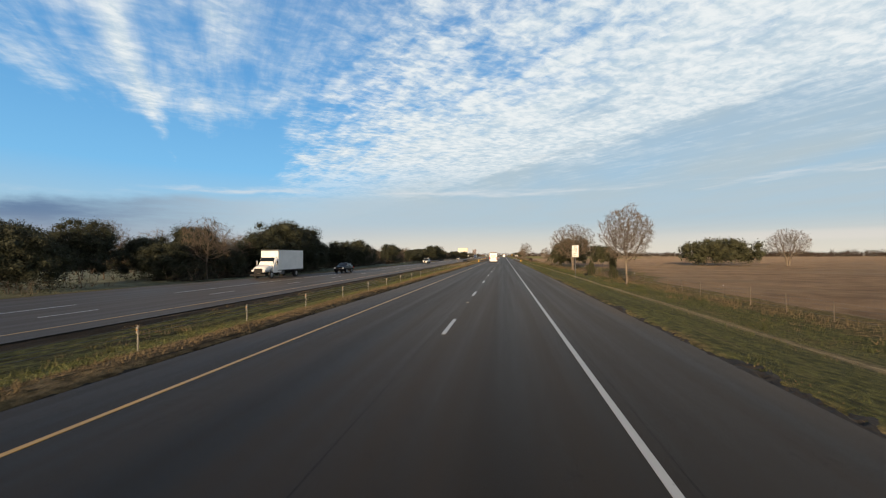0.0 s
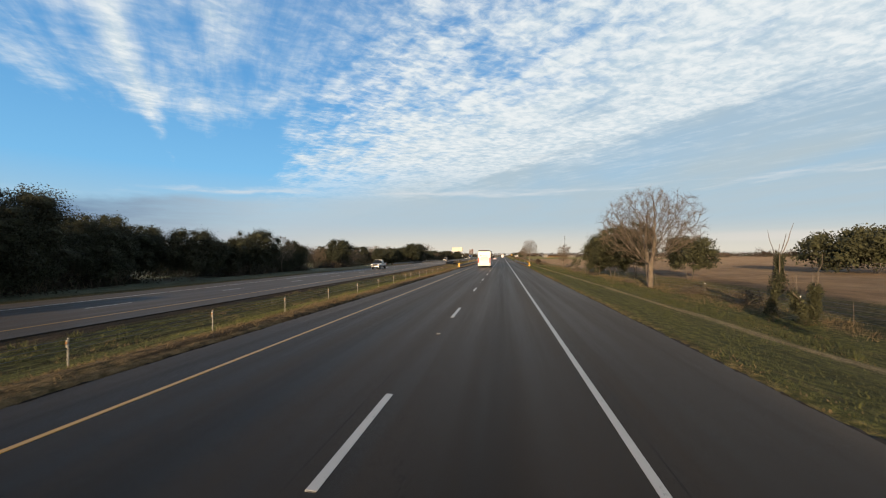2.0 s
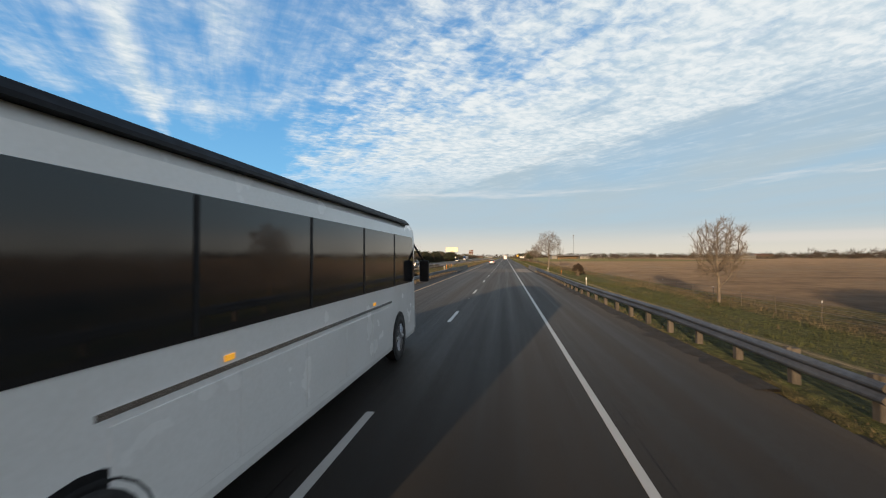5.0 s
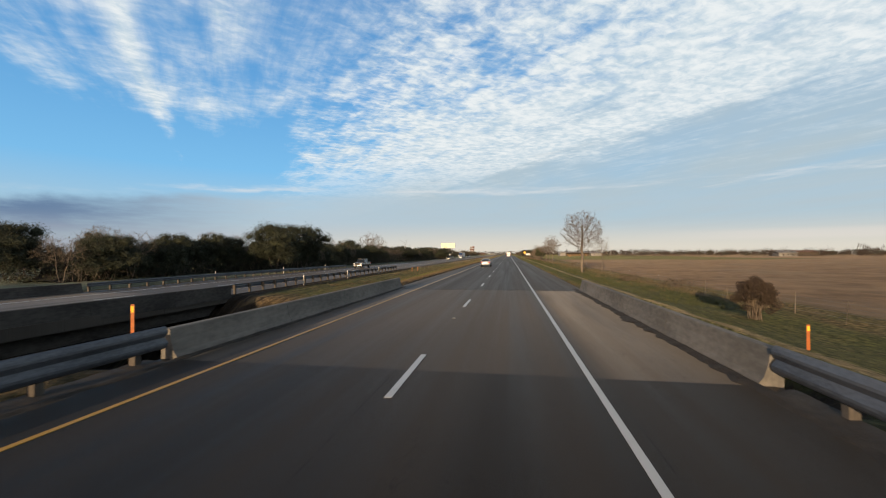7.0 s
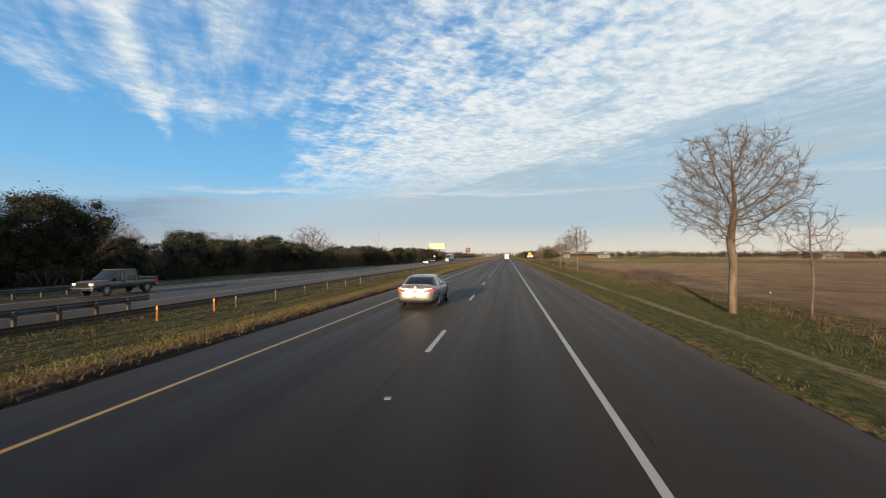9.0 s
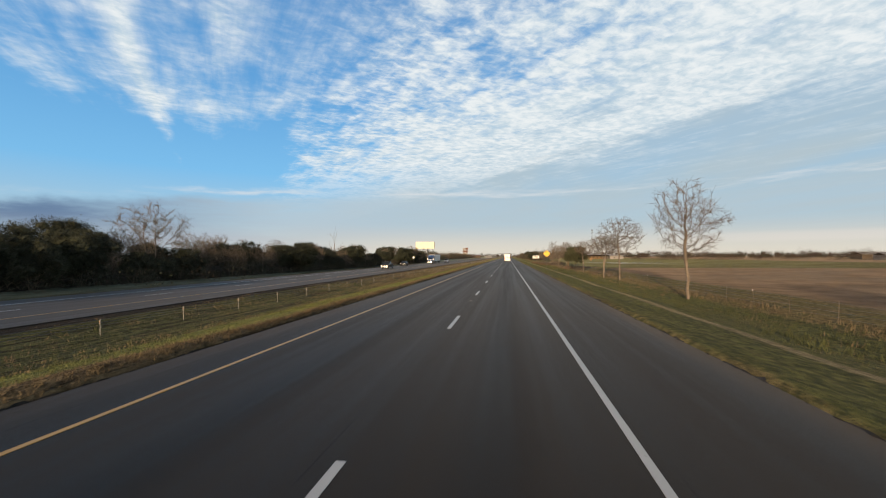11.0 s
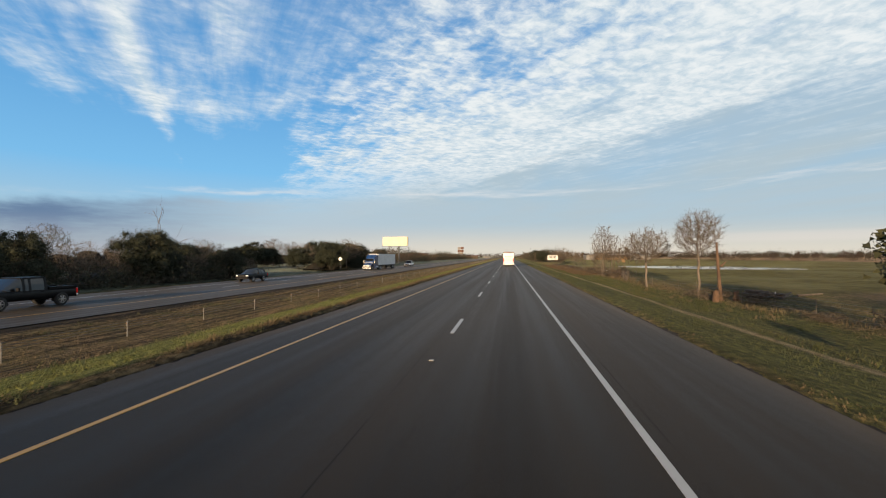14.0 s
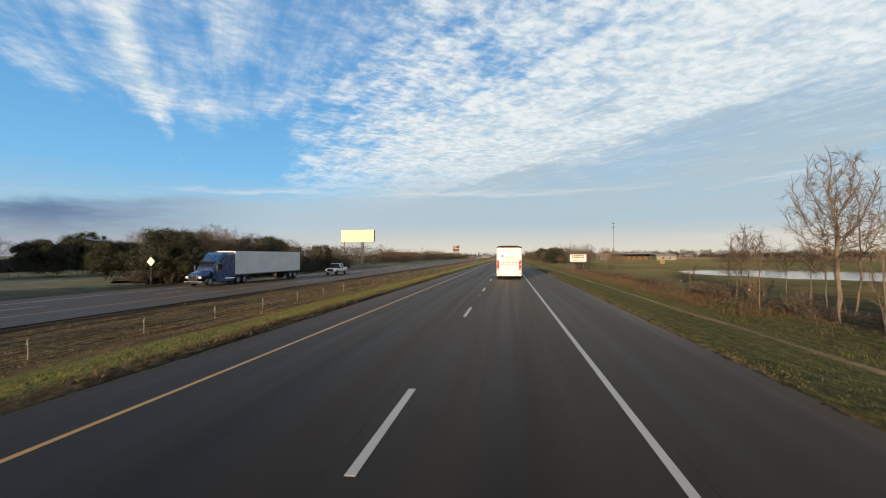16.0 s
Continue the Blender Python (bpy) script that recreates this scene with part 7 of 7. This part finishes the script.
def sedan(label, at, paint):
    """Origin at the middle of the rear, at road level; the car points to +y."""
    v = thing("sedan", label, "car", at=at)
    body = part("body", hull([(0.00, 0.70, 0.42, 0.78, 0.86), (0.07, 0.80, 0.32, 0.92, 1.00), (0.30, 0.89, 0.26, 0.97, 1.09), (0.75, 0.925, 0.24, 0.97, 1.10), (1.15, 0.93, 0.24, 0.965, 1.02), (2.2, 0.93, 0.23, 0.95, 0.98), (3.2, 0.93, 0.23, 0.94, 0.97),
                             (3.75, 0.92, 0.24, 0.91, 0.98), (4.35, 0.90, 0.25, 0.83, 0.90), (4.75, 0.83, 0.27, 0.72, 0.79), (4.95, 0.68, 0.33, 0.64, 0.69), (5.0, 0.50, 0.38, 0.58, 0.61)]), paint, v)
    soft(body, 2)
    glass = part("glasshouse", cabin([(0.72, 0.70, 1.06, 0.62, 1.09), (1.0, 0.80, 1.0, 0.63, 1.24), (1.45, 0.845, 0.97, 0.63, 1.41), (2.0, 0.86, 0.96, 0.63, 1.475), (2.6, 0.86, 0.95, 0.63, 1.47), (3.1, 0.85, 0.95, 0.62, 1.36), (3.55, 0.82, 0.95, 0.62, 1.15), (3.9, 0.76, 0.94, 0.66, 0.98)]), GLASS, v)
    soft(glass, 2)
    roof = part("roof", loft([[(x, y, z + t) for x, z, t in ((-w, zr - 0.06, 0), (-w * 0.93, zr - 0.005, 0), (-w * 0.5, zr + 0.02, 0), (0, zr + 0.028, 0), (w * 0.5, zr + 0.02, 0), (w * 0.93, zr - 0.005, 0), (w, zr - 0.06, 0), (w * 0.9, zr - 0.09, 0), (-w * 0.9, zr - 0.09, 0))] for y, w, zr in ((1.38, 0.655, 1.375), (1.6, 0.66, 1.425), (2.05, 0.66, 1.475), (2.6, 0.66, 1.468), (2.95, 0.645, 1.405))]), paint, v)
    soft(roof, 1)
    for s in (-1, 1):
        # roof posts: rear, middle and front
        part("rear_post", loft([[(s * 0.90, 1.05, 0.96), (s * 0.90, 1.50, 0.96), (s * 0.80, 1.50, 0.94), (s * 0.80, 1.05, 0.94)], [(s * 0.80, 1.28, 1.18), (s * 0.80, 1.58, 1.18), (s * 0.70, 1.58, 1.16), (s * 0.70, 1.28, 1.16)], [(s * 0.665, 1.45, 1.40), (s * 0.665, 1.75, 1.42), (s * 0.60, 1.75, 1.40), (s * 0.60, 1.45, 1.38)]]), paint, v)
        part("front_post", loft([[(s * 0.815, 3.70, 0.97), (s * 0.815, 3.88, 0.97), (s * 0.74, 3.88, 0.95), (s * 0.74, 3.70, 0.95)], [(s * 0.655, 2.85, 1.41), (s * 0.655, 2.98, 1.40), (s * 0.60, 2.98, 1.38), (s * 0.60, 2.85, 1.38)]]), paint, v)
        part("window_trim", loft([[(s * (0.905 - 0.0 * k) + o, y, z + q) for o, q in ((0, 0), (0.012 * s, 0), (0.012 * s, 0.025), (0, 0.025))] for k, (y, z) in enumerate(((1.2, 0.965), (2.2, 0.965), (3.6, 0.955)))]), CHROME, v)
        for y in (2.55, 1.52):
            bar(v, "door_handle", CHROME, min(s * 0.925, s * 0.955), max(s * 0.925, s * 0.955), y, y + 0.2, 0.80, 0.83, 0.008)
        for y in (1.30, 2.38, 3.42):
            bar(v, "door_seam", BLACK, min(s * 0.918, s * 0.9315), max(s * 0.918, s * 0.9315), y, y + 0.012, 0.34, 0.90)
        bar(v, "rocker_panel", BLACK, min(s * 0.87, s * 0.925), max(s * 0.87, s * 0.925), 1.5, 3.5, 0.19, 0.27, 0.015)
        m = part("mirror", block(s * 1.03 - 0.09, s * 1.03 + 0.09, 3.30, 3.44, 0.94, 1.07, 0.035), paint, v)
        lamp = part("tail_lamp", loft([[(s * 0.34, 0.005, 0.80), (s * 0.82, 0.02, 0.80), (s * 0.80, 0.02, 0.95), (s * 0.34, 0.015, 0.90)], [(s * 0.34, 0.12, 0.80), (s * 0.935, 0.42, 0.84), (s * 0.90, 0.44, 0.97), (s * 0.34, 0.12, 0.92)]]), RED, v)
        bar(lamp, "lamp_lens", RED, s * 0.58 - 0.18, s * 0.58 + 0.18, -0.002, 0.02, 0.77, 0.80, 0.005)
        part("headlamp", loft([[(s * 0.50, 4.93, 0.60), (s * 0.74, 4.86, 0.60), (s * 0.74, 4.86, 0.72), (s * 0.50, 4.93, 0.68)], [(s * 0.55, 4.70, 0.66), (s * 0.87, 4.45, 0.70), (s * 0.87, 4.42, 0.80), (s * 0.55, 4.68, 0.76)]]), LENS, v)
        for y in (1.08, 3.98):
            arch(v, s * 0.915, y, 0.345, s)
            wheel(v, s * 0.83, y, 0.345, 0.22, s, ALLOY, 7)
    part("fuel_flap", rod((0.922, 0.72, 0.80), (0.936, 0.72, 0.80), 0.085, sides=18), paint, v)
    bar(v, "boot_lip", paint, -0.62, 0.62, 0.06, 0.22, 1.085, 1.115, 0.012)
    bar(v, "boot_strip", paint, -0.34, 0.34, -0.012, 0.05, 0.885, 0.925, 0.01)
    part("emblem", rod((0, -0.03, 0.955), (0, 0.03, 0.955), 0.055, sides=16), CHROME, v)
    pl_ = bar(v, "number_plate", SIGNWHITE, -0.16, 0.16, -0.018, 0.05, 0.70, 0.86, 0.004)
    for j in range(6):
        bar(pl_, "plate_bar", GREYINK, -0.13 + 0.045 * j, -0.13 + 0.045 * j + 0.03, -0.022, -0.017, 0.745, 0.815)
    bar(v, "rear_apron", BLACK, -0.66, 0.66, 0.0, 0.2, 0.27, 0.36, 0.02)
    bar(v, "grille", BLACK, -0.4, 0.4, 4.93, 5.01, 0.40, 0.58, 0.02)
    part("aerial", rod((0, 1.62, 1.44), (0, 1.50, 1.50), 0.02, 0.012, 8), BLACK, v)
    return v


sedan("silver sedan with lit red rear lamps in the median lane", pose(-4.0, 277.0, 0.0), SILVER)


def pickup(label, at, paint, wagon=False, kind="pickup_truck"):
    """Origin at the middle of the rear; an upright-nosed pickup, or a boxy wagon on the same frame."""
    v = thing(kind, label, "car" if wagon else "pickup truck", at=at)
    L = 4.5 if wagon else 5.8
    nose = L
    body = part("body", hull([(0.0, 0.86, 0.55, 0.98, 1.02), (0.06, 0.93, 0.48, 1.04, 1.08), (0.4, 0.97, 0.46, 1.06, 1.10), (1.6, 0.98, 0.46, 1.06, 1.10), (nose - 1.6, 0.98, 0.46, 1.06, 1.12), (nose - 0.9, 0.97, 0.46, 1.04, 1.14), (nose - 0.15, 0.94, 0.48, 0.98, 1.09), (nose, 0.86, 0.52, 0.92, 1.00)]), paint, v)
    soft(body, 1)
    if wagon:
        glass = part("glasshouse", cabin([(0.04, 0.86, 1.05, 0.78, 1.13), (0.62, 0.90, 1.05, 0.70, 1.58), (1.5, 0.91, 1.05, 0.72, 1.68), (nose - 2.1, 0.91, 1.05, 0.71, 1.64), (nose - 1.1, 0.88, 1.06, 0.80, 1.12)]), GLASS, v)
        rf_ = part("roof", loft([[(-w, y, z - 0.07), (-w * 0.9, y, z), (0, y, z + 0.03), (w * 0.9, y, z), (w, y, z - 0.07)] for y, w, z in ((0.45, 0.68, 1.53), (0.7, 0.73, 1.63), (1.5, 0.75, 1.71), (nose - 2.15, 0.74, 1.67))]), paint, v)
        for s in (-1, 1):
            bar(rf_, "roof_rail", BLACK, s * 0.68 - 0.025, s * 0.68 + 0.025, 0.8, nose - 2.4, 1.67, 1.73, 0.01)
            for y in (0.45, 1.3, nose - 2.6):
                part("roof_post", loft([[(s * 0.925, y, 1.05), (s * 0.925, y + 0.16, 1.05), (s * 0.85, y + 0.16, 1.05), (s * 0.85, y, 1.05)], [(s * 0.76, y + 0.15, 1.6), (s * 0.76, y + 0.27, 1.6), (s * 0.69, y + 0.27, 1.6), (s * 0.69, y + 0.15, 1.6)]]), paint, v)
    else:
        glass = part("glasshouse", cabin([(1.95, 0.90, 1.06, 0.74, 1.20), (2.05, 0.90, 1.06, 0.74, 1.76), (3.0, 0.91, 1.06, 0.74, 1.80), (nose - 2.25, 0.91, 1.06, 0.73, 1.77), (nose - 1.45, 0.88, 1.08, 0.78, 1.15)]), GLASS, v)
        part("roof", block(-0.76, 0.76, 2.0, nose - 2.25, 1.74, 1.84, 0.04), paint, v)
        bed = part("cargo_bed", block(-0.78, 0.78, 0.12, 1.85, 1.10, 1.115), BLACK, v)
        for s in (-1, 1):
            bar(bed, "bed_rail", paint, s * 0.87 - 0.09, s * 0.87 + 0.09, 0.05, 1.92, 1.04, 1.22, 0.03)
            for y in (2.0, 2.95, nose - 2.5):
                part("roof_post", loft([[(s * 0.925, y, 1.05), (s * 0.925, y + 0.16, 1.05), (s * 0.85, y + 0.16, 1.05), (s * 0.85, y, 1.05)], [(s * 0.775, y, 1.77), (s * 0.775, y + 0.12, 1.77), (s * 0.70, y + 0.12, 1.77), (s * 0.70, y, 1.77)]]), paint, v)
        bar(bed, "tailgate", paint, -0.82, 0.82, 0.0, 0.07, 0.72, 1.20, 0.02)
    for s in (-1, 1):
        bar(v, "headlamp", HEADLIGHT, s * 0.72 - 0.16, s * 0.72 + 0.16, nose - 0.12, nose + 0.015, 0.80, 0.95, 0.02)
        bar(v, "tail_lamp", RED, s * 0.88 - 0.06, s * 0.88 + 0.06, -0.02, 0.06, 0.72, 1.04, 0.01)
        part("mirror", block(s * 1.10 - 0.10, s * 1.10 + 0.10, nose - 2.0, nose - 1.86, 1.08, 1.28, 0.03), BLACK, v)
        for y in (1.10, nose - 1.05):
            arch(v, s * 0.965, y, 0.40, s)
            wheel(v, s * 0.88, y, 0.40, 0.26, s, ALLOY, 6)
        for y in (2.2, 3.2):
            bar(v, "door_handle", BLACK, min(s * 0.975, s * 1.0), max(s * 0.975, s * 1.0), y, y + 0.18, 0.96, 1.0)
    g_ = bar(v, "grille", BLACK, -0.55, 0.55, nose - 0.06, nose + 0.02, 0.66, 0.98, 0.02)
    bar(g_, "grille_bar", CHROME, -0.55, 0.55, nose + 0.02, nose + 0.03, 0.80, 0.85)
    bar(v, "front_bumper", CHROME if not wagon else BLACK, -0.9, 0.9, nose - 0.08, nose + 0.08, 0.44, 0.64, 0.03)
    bar(v, "rear_bumper", CHROME if not wagon else BLACK, -0.9, 0.9, -0.08, 0.06, 0.48, 0.66, 0.03)
    return v


def facing(xo, y):
    """A pose on the opposite carriageway for a vehicle that comes towards the camera; y is its front."""
    e, z = inner_line(y), oncoming(y)[1]
    return Matrix.Translation((e + xo, y, z + 0.002)) @ Matrix.Rotation(math.pi, 4, "Z")


def placed(make, label, xo, front, length, *args):
    tall = 1.12 if make is pickup and len(args) == 1 else 1.0
    return make(label, facing(xo, front + length) @ Matrix.Diagonal((1.04 if tall > 1 else 1.0, 1.0, tall, 1.0)), *args)


placed(pickup, "silver pickup truck with lit headlamps on the opposite carriageway", -6.6, 147.0, 5.8, SILVER)
placed(pickup, "grey-brown pickup truck on the opposite carriageway", -6.8, 285.2, 5.8, BRONZE)
placed(pickup, "dark pickup truck with bright headlamps, opposite carriageway", -4.4, 422.0, 5.8, CHARCOAL)
placed(pickup, "white pickup truck with a dark grille far along the opposite carriageway", -3.6, 530.0, 5.8, WHITE)
placed(pickup, "charcoal sport utility wagon on the opposite carriageway", -6.9, 452.0, 4.5, CHARCOAL, True, "wagon")
placed(pickup, "small black sport utility car on the opposite carriageway", -7.9, 67.0, 4.5, CHARCOAL, True, "wagon")


def truck_cab(v, paint, L, sleeper):
    """A bonneted cab whose nose is at y = L."""
    hood = part("hood", loft([[(-w, y, z0), (w, y, z0), (w * 1.02, y, z1 - 0.25), (w * 0.8, y, z1), (-w * 0.8, y, z1), (-w * 1.02, y, z1 - 0.25)] for y, w, z0, z1 in ((L - 1.9, 1.05, 0.75, 1.95), (L - 1.2, 1.02, 0.7, 1.80), (L - 0.4, 0.92, 0.62, 1.62), (L, 0.78, 0.6, 1.35))]), paint, v)
    soft(hood, 1)
    cb = part("cab", loft([[(-w, y, 0.75), (w, y, 0.75), (w, y, z1 - 0.35), (w * 0.85, y, z1), (-w * 0.85, y, z1), (-w, y, z1 - 0.35)] for y, w, z1 in ((L - 3.6, 1.2, 2.9), (L - 2.5, 1.18, 2.9), (L - 1.85, 1.08, 2.05))]), paint, v)
    part("windscreen", loft([[(-1.0, L - 1.95, 1.98), (1.0, L - 1.95, 1.98), (0.93, L - 2.42, 2.72), (-0.93, L - 2.42, 2.72)], [(-1.0, L - 1.84, 2.0), (1.0, L - 1.84, 2.0), (0.93, L - 2.32, 2.75), (-0.93, L - 2.32, 2.75)]]), GLASS, v)
    for s in (-1, 1):
        part("side_window", extrude_profile([(L - 2.35, 1.85), (L - 3.3, 1.85), (L - 3.3, 2.5), (L - 2.65, 2.5)], s * 1.185, s * 1.21, "x"), GLASS, v)
        bar(v, "headlamp", HEADLIGHT if sleeper else LENS, s * 0.80 - 0.14, s * 0.80 + 0.14, L - 0.22, L - 0.06, 0.95, 1.18, 0.03)
        part("mirror", block(s * 1.42 - 0.08, s * 1.42 + 0.08, L - 2.1, L - 1.95, 1.7, 2.35, 0.03), CHROME, v)
    g_ = bar(v, "grille", CHROME if sleeper else BLACK, -0.56, 0.56, L - 0.08, L + 0.03, 0.72, 1.34, 0.03)
    for k in range(5):
        bar(g_, "grille_bar", BLACK, -0.45, 0.45, L + 0.03, L + 0.036, 0.80 + 0.1 * k, 0.845 + 0.1 * k)
    bar(v, "front_bumper", CHROME if sleeper else BLACK, -1.08, 1.08, L - 0.25, L + 0.06, 0.36, 0.66, 0.05)
    if sleeper:
        part("sleeper", loft([[(-w, y, 0.8), (w, y, 0.8), (w, y, z1 - 0.3), (w * 0.85, y, z1), (-w * 0.85, y, z1), (-w, y, z1 - 0.3)] for y, w, z1 in ((L - 5.6, 1.25, 3.95), (L - 3.9, 1.25, 3.92), (L - 3.2, 1.2, 3.6), (L - 2.55, 1.05, 2.92))]), paint, v)
        bar(v, "sun_visor", BLACK, -1.0, 1.0, L - 2.35, L - 2.1, 2.72, 2.86, 0.02)


def semi(label, at):
    v = thing("semi_truck", label, "truck", at=at)
    L = 21.6
    truck_cab(v, BLUE, L, True)
    bar(v, "chassis", BLACK, -0.45, 0.45, 13.6, L - 1.0, 0.55, 0.85)
    tr = bar(v, "trailer_body", TRAILER, -1.29, 1.29, 0.0, 16.1, 1.18, 4.08, 0.03)
    for s in (-1, 1):
        for k in range(12):
            bar(tr, "side_rib", TRAILER, min(s * 1.29, s * 1.302), max(s * 1.29, s * 1.302), 0.7 + 1.3 * k, 0.73 + 1.3 * k, 1.25, 4.0)
        bar(tr, "lower_rail", STEEL, min(s * 1.27, s * 1.31), max(s * 1.27, s * 1.31), 0.0, 16.1, 1.08, 1.2)
        part("fuel_tank", rod((s * 0.95, 16.2, 0.75), (s * 0.95, 17.9, 0.75), 0.32, sides=16), CHROME, v)
        for y in (1.6, 2.9, 14.2, 15.5):
            wheel(v, s * 1.02, y, 0.51, 0.5, s, ALLOY, 8)
        wheel(v, s * 1.0, L - 1.3, 0.51, 0.3, s, ALLOY, 8)
        part("landing_leg", block(s * 0.8 - 0.06, s * 0.8 + 0.06, 12.4, 12.55, 0.25, 1.15), STEEL, v)
        part("side_fairing", block(s * 1.2 - 0.02, s * 1.2 + 0.02, L - 5.4, L - 2.2, 0.42, 0.8, 0.01), BLUE, v)
    bar(v, "trailer_frame", BLACK, -0.5, 0.5, 0.3, 15.8, 0.95, 1.18)
    bar(v, "rear_guard", STEEL, -1.1, 1.1, 0.02, 0.12, 0.5, 0.62)
    return v


def box_truck(label, at):
    v = thing("box_truck", label, "truck", at=at)
    L = 9.6
    truck_cab(v, WHITE, L, False)
    bar(v, "chassis", BLACK, -0.45, 0.45, 0.3, L - 1.0, 0.6, 0.9)
    bx = bar(v, "cargo_box", TRAILER, -1.26, 1.26, 0.0, 6.9, 1.05, 3.75, 0.03)
    for s in (-1, 1):
        bar(bx, "lower_rail", STEEL, min(s * 1.24, s * 1.28), max(s * 1.24, s * 1.28), 0, 6.9, 1.0, 1.1)
        for y in (1.9, L - 1.35):
            wheel(v, s * 1.0, y, 0.48, 0.42 if y < 3 else 0.28, s, ALLOY, 8)
        bar(v, "side_tank", STEEL, s * 0.85 - 0.25, s * 0.85 + 0.25, 5.0, 6.2, 0.5, 0.95, 0.05)
    bar(bx, "top_rail", STEEL, -1.28, 1.28, 6.86, 6.93, 3.62, 3.78, 0.01)
    return v


placed(semi, "blue semi truck with white box trailer on the opposite carriageway", -6.6, 500.6, 21.6)
placed(box_truck, "white box truck on the opposite carriageway", -11.6, 49.0, 9.6)
